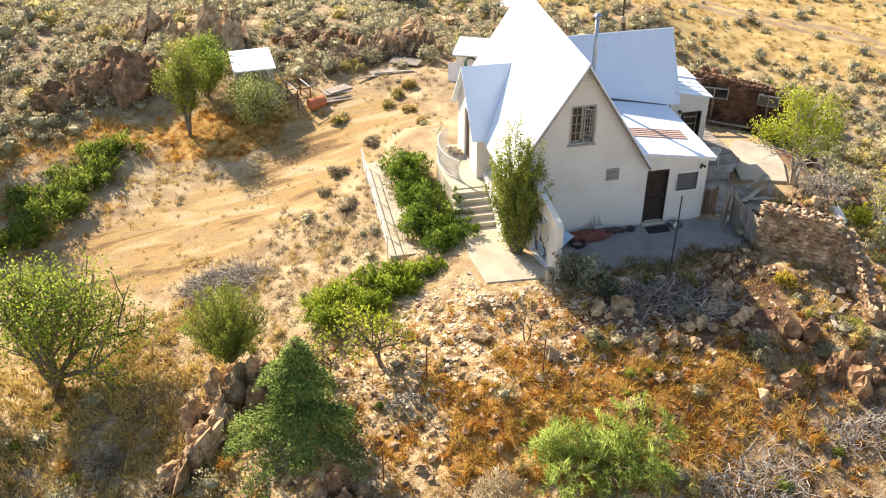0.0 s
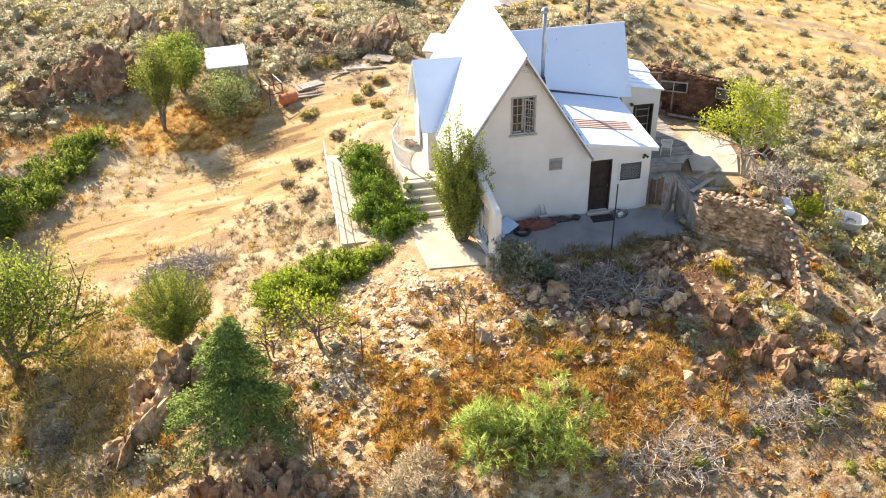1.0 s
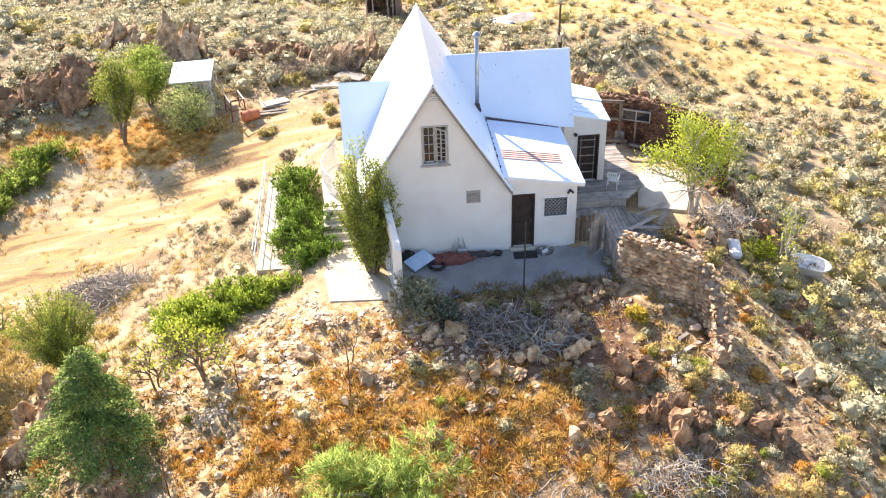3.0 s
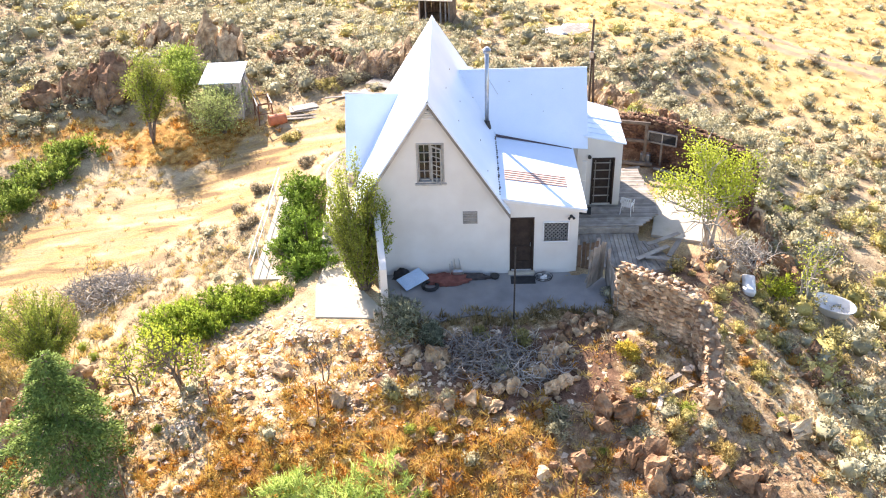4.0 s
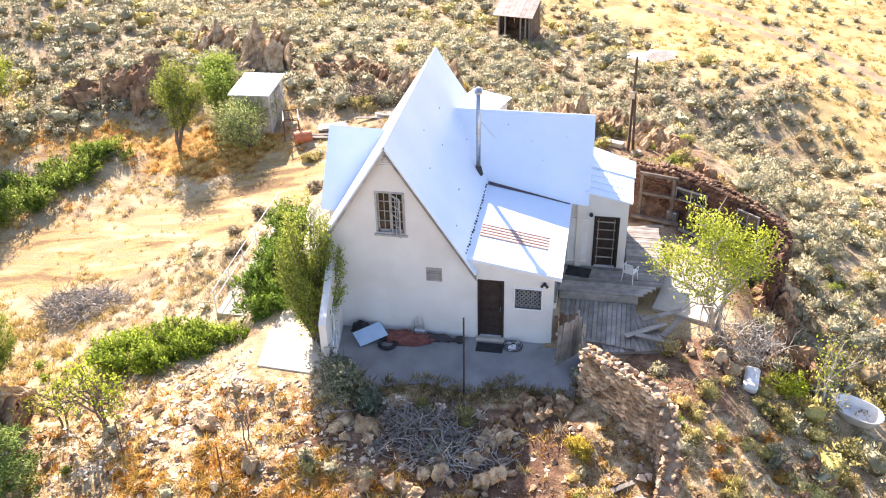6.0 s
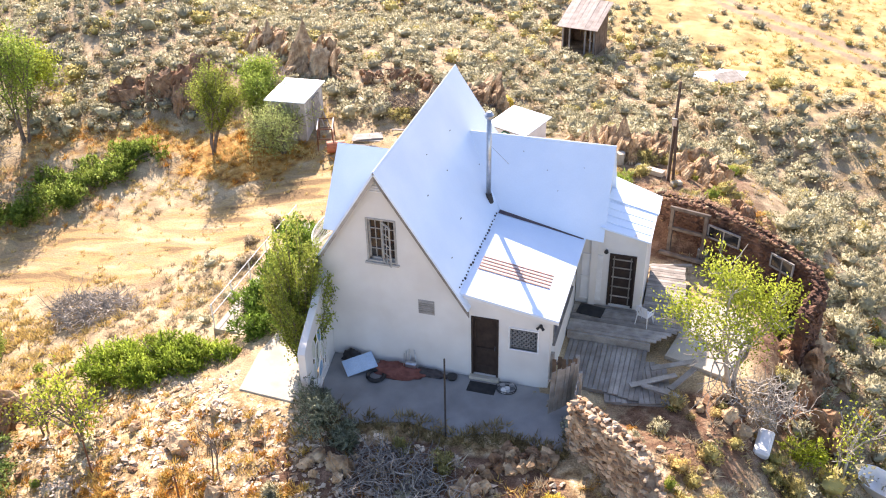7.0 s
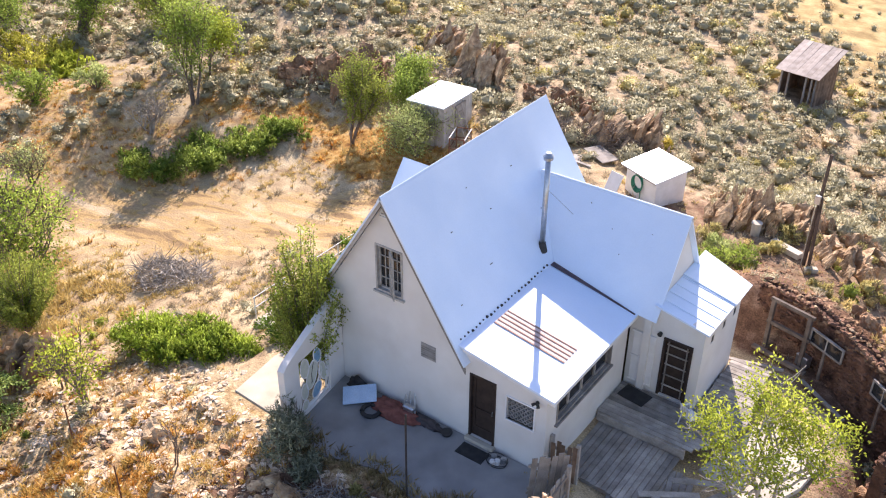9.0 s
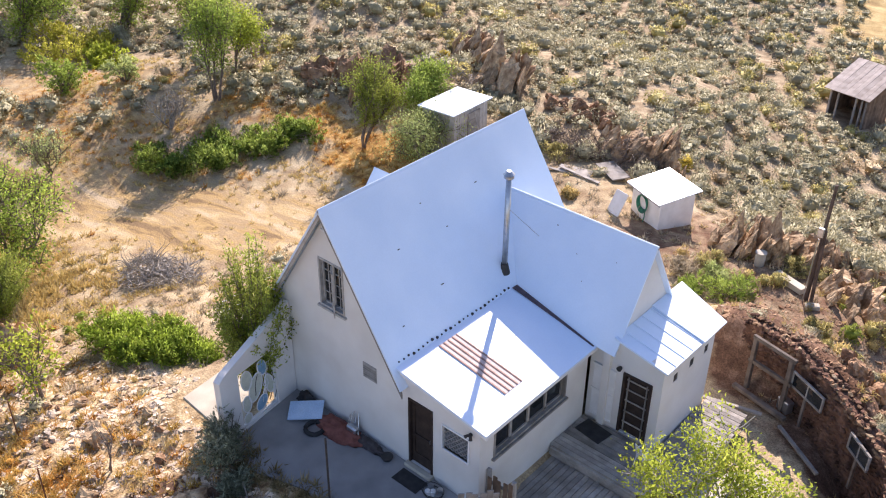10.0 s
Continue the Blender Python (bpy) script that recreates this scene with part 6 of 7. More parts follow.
tuft_cover("grey_weeds", "low grey weeds by the walks", GREY_BRUSH, 16000, (-26, 8, -4, 20), lambda x, y: (0.4 * (ripple(x, y, 1.7, 53) > 0.1) + 0.8 * (1 - fade(np.abs(x + 10.6), 1.8, 3.2)) * fade(y, -3, -1) * (1 - fade(y, 12, 14)) * (ripple(x, y, 1.3, 56) > -0.2)) * free(x, y) * (1 - russet_mask(x, y)), 304, 0.5, 1.2)


# ---- rocks ----
def hull_bm(seed, points):
    """An angular stone: the hull of points strewn round a centre."""
    r = random.Random(seed)
    bm = bmesh.new()
    for _ in range(points):
        d = Vector((r.gauss(0, 1), r.gauss(0, 1), r.gauss(0, 1))).normalized()
        bm.verts.new(d * r.uniform(0.72, 1.05))
    h = bmesh.ops.convex_hull(bm, input=bm.verts[:])
    bmesh.ops.delete(bm, geom=list({g for g in h["geom_interior"] + h["geom_unused"] if isinstance(g, bmesh.types.BMVert)}), context="VERTS")
    return bm


def rock_mesh(seed, material, points=18, cuts=2, rough=0.16):
    bm = hull_bm(seed, points)
    if cuts:
        bmesh.ops.subdivide_edges(bm, edges=bm.edges[:], cuts=cuts, use_grid_fill=True)
        bmesh.ops.triangulate(bm, faces=bm.faces[:])
        off = Vector((seed * 3.7, seed * 1.3, 0))
        for v in bm.verts:
            v.co *= 1 + rough * noise.fractal(v.co * 2.3 + off, 0.8, 2.0, 4)
            near = noise.voronoi(v.co * 1.9 + off)[0]
            v.co *= 1 - 0.26 * max(0.0, 1 - (near[1] - near[0]) / 0.22)
            v.co += 0.07 * noise.noise_vector(v.co * 5 + off)
    return from_bm("rock", bm, material)


ROCKS = [rock_mesh(k, ROCK, 14 + k, 2) for k in range(9)]
RED_ROCKS = [rock_mesh(40 + k, RED_ROCK, 14 + k, 2) for k in range(9)]
PALE_ROCKS = [rock_mesh(80 + k, PALE_STONE, 14, 1) for k in range(6)]
rk = random.Random(77)


def put_rock(kind, x, y, r, tall=1.0, sink=0.3, z=None, lean=20, parent=None, name="rock", label="", group=""):
    ob = new(name, kind[rk.randrange(len(kind))])
    h = lay(x, y) if z is None else z
    m = pose(x, y, h + r * tall * (1 - sink) * 0.62, rk.uniform(-lean, lean), rk.uniform(-lean, lean), rk.uniform(0, 360)) @ Matrix.Diagonal((r * rk.uniform(0.8, 1.2), r * rk.uniform(0.7, 1.1), r * tall, 1))
    if parent:
        ob.parent = parent
        ob.matrix_parent_inverse = parent.matrix_world.inverted()
    ob.matrix_basis = m
    if label:
        tagged(ob, label, "rock", group)
    return ob


def outcrop(label, x, y, rx, ry, n, lo, hi, kind, tall=1.3, seed=0, turn=0.0, strata=None):
    """A crag: rocks that stand together as one thing; strata: the way in which its upright fins run."""
    o = thing("rock_outcrop", label, "rock", (x, y, lay(x, y)))
    bpy.context.view_layer.update()
    r = random.Random(seed)
    if hi > 0.55:
        n, lo, hi = int(n * 1.8), lo * 0.62, hi * 0.85
    for i in range(n):
        a, d = r.uniform(0, TAU), math.sqrt(r.random())
        u, v = rx * d * math.cos(a), ry * d * math.sin(a)
        c, s = math.cos(radians(turn)), math.sin(radians(turn))
        ob = put_rock(kind, x + u * c - v * s, y + u * s + v * c, r.uniform(lo, hi) * (1.15 - 0.5 * d), tall * r.uniform(0.7, 1.3), 0.35, parent=o)
        if strata is not None:
            where, _, size = ob.matrix_basis.decompose()
            ob.matrix_basis = pose(*where, r.uniform(-8, 8), 24 + r.uniform(-14, 14), strata + r.uniform(-22, 22)) @ Matrix.Diagonal((size.x * 0.5, size.y * 1.3, size.z * 1.15, 1))
    return o


crag = thing("rock_outcrop", "upright tan and brown rock fins on the slope", "rock", (-15.4, -4.0, lay(-15.4, -4.0)))
bpy.context.view_layer.update()
for i in range(34):
    f = rk.random()
    x, y = -14.35 - 1.6 * f + rk.gauss(0, 0.32), -3.4 - 2.5 * f + rk.gauss(0, 0.25)
    ob = new("rock", rk.choice(ROCKS))
    ob.parent, ob.matrix_parent_inverse = crag, crag.matrix_world.inverted()
    foot, top = lay(x, y) - 0.35, -0.7 - 1.35 * f + rk.uniform(-0.45, 0.15)
    ob.matrix_basis = pose(x, y, (foot + top) / 2, rk.uniform(-10, 10), rk.uniform(4, 24), -26 + rk.uniform(-18, 18)) @ Matrix.Diagonal((rk.uniform(0.3, 0.5), rk.uniform(0.45, 0.85), (top - foot) * 0.56, 1))
outcrop("dark brown upright shards beside the tan fins", -13.5, -4.3, 0.7, 0.7, 16, 0.3, 0.5, RED_ROCKS, 1.8, 41, 0, 60)
outcrop("dark broken shards below the spruce", -12.9, -9.0, 2.0, 0.9, 44, 0.2, 0.45, RED_ROCKS, 1.8, 31, 0, 80)
outcrop("large brown rock crag behind the drive", -19.1, 17.6, 2.0, 1.1, 24, 0.55, 1.2, RED_ROCKS, 1.6, 2, 20, 70)
outcrop("rounded brown boulders behind the drive", -22.0, 16.9, 1.3, 0.8, 10, 0.35, 0.8, RED_ROCKS, 1.1, 21, 10)
outcrop("tan rock ridge behind the drive", -17.9, 24.0, 2.3, 0.9, 24, 0.45, 1.0, ROCKS, 1.6, 3, -25, 50)
outcrop("tan and ochre rock crag behind the shed", -14.5, 21.8, 1.4, 1.0, 18, 0.5, 1.1, ROCKS, 1.8, 22, -20, 60)
outcrop("brown broken rocks behind the shed", -9.5, 21.2, 2.6, 1.2, 18, 0.3, 0.65, RED_ROCKS, 1.0, 4, 0)
outcrop("brown broken rocks behind the cottage", -5.2, 19.6, 2.2, 1.0, 22, 0.35, 0.8, ROCKS, 1.6, 5, 0, 45)
outcrop("tan broken ledge beside the white hut", 1.8, 17.6, 2.4, 1.3, 46, 0.2, 0.6, ROCKS, 1.5, 6, -10)
outcrop("tall jagged brown ledge behind the house", 2.0, 15.7, 2.1, 0.8, 46, 0.32, 0.72, ROCKS, 1.7, 33, 14, 35)
outcrop("jagged brown ledge below the pole", 5.6, 14.6, 1.4, 0.8, 26, 0.25, 0.5, ROCKS, 1.5, 34, -25, 40)
outcrop("tan broken ledge by the pole", 4.9, 16.8, 1.8, 1.5, 34, 0.18, 0.5, ROCKS, 1.3, 7, -20)
outcrop("red-brown boulders below the patio", 2.5, -6.6, 0.7, 0.6, 7, 0.3, 0.55, RED_ROCKS, 1.5, 8)
outcrop("brown boulders below the patio", -1.4, -6.2, 1.0, 0.6, 7, 0.22, 0.42, ROCKS, 1.0, 9)
outcrop("brown boulders at the bank's foot", -2.6, -4.3, 1.0, 0.5, 8, 0.18, 0.4, ROCKS, 1.0, 10)
outcrop("tall broken rock face under the yard", 9.3, 4.5, 0.6, 1.7, 24, 0.4, 0.8, RED_ROCKS, 1.6, 11)
outcrop("tall red-brown rock face under the yard", 9.9, 2.6, 0.8, 1.0, 18, 0.4, 0.85, RED_ROCKS, 1.5, 32)
outcrop("broken rock face under the yard", 10.0, 5.6, 0.9, 1.5, 12, 0.4, 0.8, ROCKS, 1.3, 12)
outcrop("red-brown broken rocks outside the curved wall", 9.7, 7.9, 1.2, 0.6, 18, 0.2, 0.5, RED_ROCKS, 1.4, 35, -40)
outcrop("red-brown broken rocks outside the curved wall", 7.6, 9.6, 1.1, 0.5, 14, 0.2, 0.45, RED_ROCKS, 1.3, 36, -30)
outcrop("pale broken rocks on the bank", 7.2, 0.9, 1.0, 0.7, 12, 0.18, 0.4, ROCKS, 1.0, 13)
outcrop("brown rocks on the lower slope", 5.2, -8.6, 1.6, 0.8, 10, 0.25, 0.5, RED_ROCKS, 1.1, 14)
outcrop("brown rocks on the lower slope", 7.8, -6.2, 1.2, 1.0, 9, 0.2, 0.45, ROCKS, 1.0, 15)
put_rock(RED_ROCKS, 1.5, -8.0, 0.5, 0.9, label="rounded red-brown boulder on the slope")
put_rock(ROCKS, -6.9, -4.6, 0.5, 0.8, label="pale brown boulder on the slope")
put_rock(ROCKS, -5.1, -5.9, 0.36, 1.0, label="pale brown boulder on the slope")
put_rock(RED_ROCKS, -3.4, -8.2, 0.42, 0.8, label="dark brown boulder on the slope")
outcrop("red-brown crag on the lower slope", 3.4, -8.3, 1.2, 0.8, 12, 0.25, 0.5, RED_ROCKS, 1.4, 16)
outcrop("broken brown rocks below the patio", 0.6, -5.4, 1.3, 0.6, 12, 0.18, 0.4, ROCKS, 1.1, 17)
outcrop("brown rocks at the slope's foot", -11.0, -10.2, 1.8, 0.8, 14, 0.25, 0.5, RED_ROCKS, 1.1, 18)
outcrop("broken brown rocks under the drive", -18.5, -8.0, 2.0, 1.0, 12, 0.25, 0.5, ROCKS, 1.1, 19)
outcrop("brown rocks on the steep bank", 9.8, -3.4, 1.4, 1.6, 14, 0.2, 0.5, RED_ROCKS, 1.1, 20)
for i in range(5):
    put_rock(PALE_ROCKS, 4.8 + 0.3 * rk.random(), -4.9 + 0.5 * rk.random(), 0.16, 1.0, label="pale broken block of stone", group="pale blocks")
for i in range(80):
    x, y = rk.uniform(-12, 8), rk.uniform(-10, -3.2)
    put_rock(ROCKS if rk.random() < 0.6 else RED_ROCKS, x, y, rk.uniform(0.1, 0.26), 0.85, label="brown weathered stone on the slope", group="stones on the slope")


def stone_soup(name, label, count, area, density, seed, lo, hi, material):
    """Loose stones too many to count."""
    base = []
    for k in range(7):
        bm = hull_bm(500 + k, 8)
        bm.verts.index_update()
        base.append((np.array([v.co[:] for v in bm.verts]) * [1.0, 0.8, 0.6], np.array([[v.index for v in f.verts] for f in bm.faces])))
        bm.free()
    x, y, R = scatter(count, *area, density, seed)
    sc = lo * (hi / lo) ** (R.rand(len(x)) ** 1.5)
    s = Soup()
    plant(s, base, x, y, sc, sc * R.uniform(0.6, 1.1, len(x)), R)
    tagged(new(name, s.mesh(name, material)), label, "stones", kind="stuff")


stone_soup("rubble", "loose tan and brown rubble on the slope", 27000, (-17, 9, -13, -1.5), lambda x, y: front_mask(x, y) * (0.3 + 0.7 * (ripple(x, y, 1.6, 61) > -0.1)) * (1 - level_mask(x, y)) * (1 - 0.55 * russet_mask(x, y)), 401, 0.028, 0.2, ROCK)
stone_soup("pale_rubble", "pale loose stones below the walk", 26000, (-13, 6, -8.5, -1.5), lambda x, y: (1 - paved_mask(x, y)) * ((1 - fade(np.hypot((x + 6.0) / 5.4, (y + 4.2) / 3.4) + 0.25 * ripple(x, y, 1.3, 65), 0.6, 1.15)) * 0.9 + 0.12), 402, 0.032, 0.17, PALE_STONE)
stone_soup("pale_scree", "pale loose stones below the drive", 5000, (-24, -14, -11, -3.5), lambda x, y: 0.75 * (ripple(x, y, 2.2, 63) > -0.3), 404, 0.025, 0.2, PALE_STONE)
stone_soup("bank_rubble", "loose brown rubble on the bank beside the deck", 3500, (3.4, 9.5, -3.2, 1.8), lambda x, y: 0.85 * (1 - level_mask(x, y)) * (0.3 + 0.7 * (ripple(x, y, 1.4, 64) > -0.2)), 405, 0.025, 0.19, ROCK)
stone_soup("wall_rubble", "loose red-brown rubble round the curved wall", 5000, (2.5, 11, 7, 13.5), lambda x, y: 0.9 * fade(y + 0.35 * x, 10.2, 11.2) * (0.35 + 0.65 * (ripple(x, y, 1.3, 68) > -0.1)), 406, 0.03, 0.2, RED_ROCK)
stone_soup("gravel", "scattered gravel round the cottage", 14000, (-30, 12, -2, 24), lambda x, y: 0.5 * (1 - level_mask(x, y)) * (0.3 + 0.7 * (ripple(x, y, 2.4, 62) > 0.2)), 403, 0.012, 0.09, PALE_STONE)

# ---- dry-stone walls ----
WALL_ROCK = mat("tan_wall_stone", (0.30, 0.18, 0.10), (0.66, 0.50, 0.33), 3.2, 0.95, 1.0, 14, relief=0.05, each=0.3, island=0.3, grit=0.35)
WALL_STONES = [rock_mesh(120 + k, RED_ROCK if k % 4 == 0 else WALL_ROCK, 13, 0) for k in range(10)]
# darker copy of RED_ROCK: shade on the curved wall's inner face, put into colour
SHADED_RED_ROCK = mat("shaded_red_rock", (0.085, 0.042, 0.028), (0.27, 0.145, 0.09), 2.4, 0.95, 1.0, 9, relief=0.09, each=0.25, island=0.2, grit=0.4)
SHADED_STONES = [rock_mesh(170 + k, RED_ROCK if k % 4 == 0 else SHADED_RED_ROCK, 13, 0) for k in range(10)]
RED_STONES = [rock_mesh(140 + k, ROCK if k % 4 == 0 else RED_ROCK, 13, 0) for k in range(10)]
CAP_STONES = [rock_mesh(160 + k, PALE_STONE, 20, 0) for k in range(6)]


def stone_wall(name, label, line, thick, stone, kinds, caps, seed, base_drop=0.25):
    """A wall of fitted stones along points (x, y, top), from the ground up, round a rubble core."""
    r = random.Random(seed)
    w = thing(name, label, "wall", (line[0][0], line[0][1], 0))
    inv = w.matrix_world.inverted()
    core = bmesh.new()
    for (ax, ay, az), (bx, by, bz) in zip(line, line[1:]):
        d = Vector((bx - ax, by - ay, 0))
        side = Vector((-d.y, d.x, 0)).normalized() * thick * 0.42
        lo = min(lay(ax, ay), lay(bx, by)) - 0.4
        q = [Vector((ax, ay, 0)) - side, Vector((bx, by, 0)) - side, Vector((bx, by, 0)) + side, Vector((ax, ay, 0)) + side]
        tops = (az, bz, bz, az)
        a = [core.verts.new((p.x, p.y, lo)) for p in q]
        b = [core.verts.new((p.x, p.y, max(lo + 0.1, t - stone * 0.7))) for p, t in zip(q, tops)]
        core.faces.new(a[::-1])
        core.faces.new(b)
        for i in range(4):
            core.faces.new((a[i], a[(i + 1) % 4], b[(i + 1) % 4], b[i]))
    part("core", core, kinds[1].materials[0], w).matrix_parent_inverse = inv
    spots = []
    for (ax, ay, az), (bx, by, bz) in zip(line, line[1:]):
        ln = math.hypot(bx - ax, by - ay)
        d = Vector(((bx - ax) / ln, (by - ay) / ln, 0))
        n = Vector((-d.y, d.x, 0))
        g = min(lay(ax, ay), lay(bx, by)) - base_drop
        u = 0.0
        while u < ln:
            f = u / ln
            top = az + (bz - az) * f
            x, y = ax + (bx - ax) * f, ay + (by - ay) * f
            z = g
            row = 0
            while z < top - stone * 0.2:
                for s in (-1, 1):
                    spots.append((Vector((x, y, z + r.uniform(-0.02, 0.02))) + d * r.uniform(-0.3, 0.3) * stone + n * s * (thick / 2 - stone * 0.25 + r.uniform(-0.03, 0.03)), math.degrees(math.atan2(d.y, d.x))))
                z += stone * 0.74
                row += 1
            for s in (-0.13, 0.11):
                spots.append((Vector((x, y, top - stone * 0.3 + r.uniform(-0.05, 0.05))) + d * r.uniform(-0.4, 0.4) * stone + n * (s + r.uniform(-0.05, 0.05)), None))
            u += stone * 0.95
    spots.sort(key=lambda q: -q[0].z)
    rest, tris, count = [], [], 0
    for i, (p, a) in enumerate(spots):
        cap = a is None
        a = r.uniform(0, 360) if cap else a
        me = (caps if cap and r.random() < 0.6 else kinds)[r.randrange(6)]
        k = stone * (0.78 if cap else 1.0)
        m = pose(p.x, p.y, p.z, r.uniform(-22, 22), r.uniform(-22, 22), a + r.uniform(-25, 25)) @ Matrix.Diagonal((k * r.uniform(0.5, 1.0), k * r.uniform(0.42, 0.7), k * r.uniform(0.3, 0.52), 1))
        if i < 300:
            ob = new("stone", me)
            ob.parent, ob.matrix_parent_inverse = w, inv
            ob.matrix_basis = m
        else:
            v = np.array([(m @ q.co)[:] for q in me.vertices])
            rest.append(v)
            tris.append(np.array([f.vertices[:] for f in me.polygons]) + count)
            count += len(v)
    if rest:
        ob = part("lower_stones", tri_mesh("lower_stones", np.concatenate(rest), np.concatenate(tris), kinds[1].materials[0]), None, w)
        ob.matrix_parent_inverse = inv
        ob["kind"] = "stuff"
    return w


stone_wall("stone_wall", "rough tan dry-stone wall with a pale coping", [(3.3, -2.1, 1.72), (4.35, -2.95, 1.74), (5.3, -3.7, 1.66)], 0.45, 0.19, WALL_STONES, CAP_STONES, 1)
stone_wall("stone_wall", "tumbled end of the tan dry-stone wall", [(5.4, -3.8, 1.5), (5.6, -4.9, 0.7), (5.4, -6.2, 0.0)], 0.5, 0.22, WALL_STONES, WALL_STONES, 2)
bank = thing("rock_outcrop", "low rough stone bank at the patio's corner", "rock", (1.8, -3.3, lay(1.8, -3.3)))
bpy.context.view_layer.update()
for i in range(70):
    f = rk.random()
    x = (2.8 - 1.4 * f / 0.45 if f < 0.45 else 1.4 - 0.75 * (f - 0.45) / 0.55) + rk.gauss(0, 0.16)
    y = (-2.75 - 0.4 * f / 0.45 if f < 0.45 else -3.15 - 1.9 * (f - 0.45) / 0.55) + rk.gauss(0, 0.16)
    put_rock(RED_ROCKS if rk.random() < 0.3 else ROCKS, x, y, rk.uniform(0.13, 0.27), rk.uniform(0.8, 1.3), 0.15 if f < 0.3 else 0.3, parent=bank)
stone_wall("curved_wall", "curved red-brown stone wall round the yard", [(4.2, 9.5, 1.45), (5.7, 9.15, 1.5), (7.2, 8.2, 1.45), (8.3, 7.4, 1.35), (9.3, 6.6, 1.1), (9.55, 5.9, 0.85), (9.0, 4.6, 0.7)], 0.4, 0.17, SHADED_STONES, RED_STONES, 4)


# ---- outbuildings and far clutter ----
def board_wall(b, name, p, q, z0, za, zb, width, material):
    """Upright boards from p to q (plan), their tops rising from za to zb."""
    p, q = Vector((*p, 0)), Vector((*q, 0))
    ln, ang = (q - p).length, math.degrees(math.atan2(q.y - p.y, q.x - p.x))
    n = max(3, int(ln / width))
    for i in range(n):
        t = za + (zb - za) * (i + 0.5) / n
        part(name, boxed((-ln / n * 0.48, -0.012, z0), (ln / n * 0.48, 0.012, t), 0.003, pose(p.x, p.y, 0, 0, 0, ang) @ pose(ln * (i + 0.5) / n, 0, 0, 0, rs.uniform(-1, 1), 0)), material, b)


rs = random.Random(5)
PALE_BOARD_GREY = mat("pale_grey_boards", (0.44, 0.41, 0.37), (0.60, 0.57, 0.52), 3, 0.9, 0.5, 30, each=0.14)
z = -1.15
shed = thing("shed", "small weathered grey board shed with a white sheet roof", "shed", (-12.9, 16.6, z), 4)
for p, q in (((-0.85, -1.2), (0.85, -1.2)), ((0.85, -1.2), (0.85, 1.2)), ((0.85, 1.2), (-0.85, 1.2)), ((-0.85, 1.2), (-0.85, -1.2))):
    board_wall(shed, "board", p, q, -0.2, 1.72, 1.72, 0.17, PALE_BOARD_GREY)
part("roof", slab(bmesh.new(), [(-0.97, -1.42, 1.86), (0.97, -1.42, 1.86), (0.97, 1.42, 1.78), (-0.97, 1.42, 1.78)], 0.05), ROOF, shed, "white sheet-metal roof")
part("door_frame", boxed((0.87, -0.3, -0.1), (0.93, 0.55, 1.55), 0.005), GREY_WOOD, shed, "grey plank door")
trailer = thing("rack", "rusty steel rack beside the shed", "rack", (-10.9, 15.2, -1.1), 20)
for x in (-0.35, 0.35):
    for y in (-0.6, 0.6):
        part("upright", tube(bmesh.new(), [(x, y, -0.1), (x * 0.9, y, 0.95)], 0.03, sides=6), RUST, trailer)
for zz in (0.45, 0.92):
    for x in (-0.34, 0.34):
        part("bar", tube(bmesh.new(), [(x, -0.62, zz), (x, 0.62, zz)], 0.025, sides=6), WHITE_PAINT if zz > 0.8 else RUST, trailer)
    for y in (-0.6, 0.6):
        part("cross_bar", tube(bmesh.new(), [(-0.34, y, zz), (0.34, y, zz)], 0.025, sides=6), RUST, trailer)
ladder = thing("ladder", "pale wooden ladder leaning on the shed", "ladder", (-11.75, 16.4, -1.1))
for y in (-0.2, 0.2):
    part("stile", tube(bmesh.new(), [(0.45, y, 0.0), (-0.1, y, 1.6)], 0.03, sides=6), GREY_WOOD, ladder)
for i in range(5):
    part("rung", tube(bmesh.new(), [(0.4 - 0.1 * i, -0.2, 0.2 + 0.28 * i), (0.4 - 0.1 * i, 0.2, 0.2 + 0.28 * i)], 0.018, sides=6), GREY_WOOD, ladder)
drum = bmesh.new()
tube(drum, [(-0.4, 0, 0.26), (0.4, 0, 0.26)], 0.26, sides=18)
for x in (-0.38, -0.13, 0.13, 0.38):
    tube(drum, [(x - 0.012, 0, 0.26), (x + 0.012, 0, 0.26)], 0.272, sides=18)
d = tagged(part("drum", drum, mat("orange_paint", (0.42, 0.13, 0.06), (0.55, 0.20, 0.10), 5, 0.6, 0.2, 40)), "rusty orange drum lying beside the rack", "drum")
d.matrix_world = pose(-10.15, 14.5, lay(-10.15, 14.5) - 0.02, 0, 0, 25)
for i, (x, y, ln, w, turn, h) in enumerate(((-9.0, 14.7, 2.2, 0.16, 6, 0), (-8.9, 14.95, 2.0, 0.16, 9, 0), (-9.1, 15.6, 1.3, 0.7, 12, 0), (-9.0, 15.65, 1.2, 0.6, 24, 0.06), (-7.2, 16.3, 1.8, 0.14, 10, 0), (-6.6, 16.7, 1.4, 0.6, 15, 0), (-6.2, 16.4, 2.0, 0.14, -5, 0.03), (-5.4, 17.6, 1.5, 0.8, -30, 0.1))):
    b = tagged(part("plank", boxed((-ln / 2, -w / 2, 0), (ln / 2, w / 2, 0.04), 0.004), GREY_WOOD), "pale weathered plank lying on the ground", "plank", "planks behind the cottage")
    b.matrix_world = pose(x, y, lay(x, y) + 0.02 + h, 0, 0, turn)

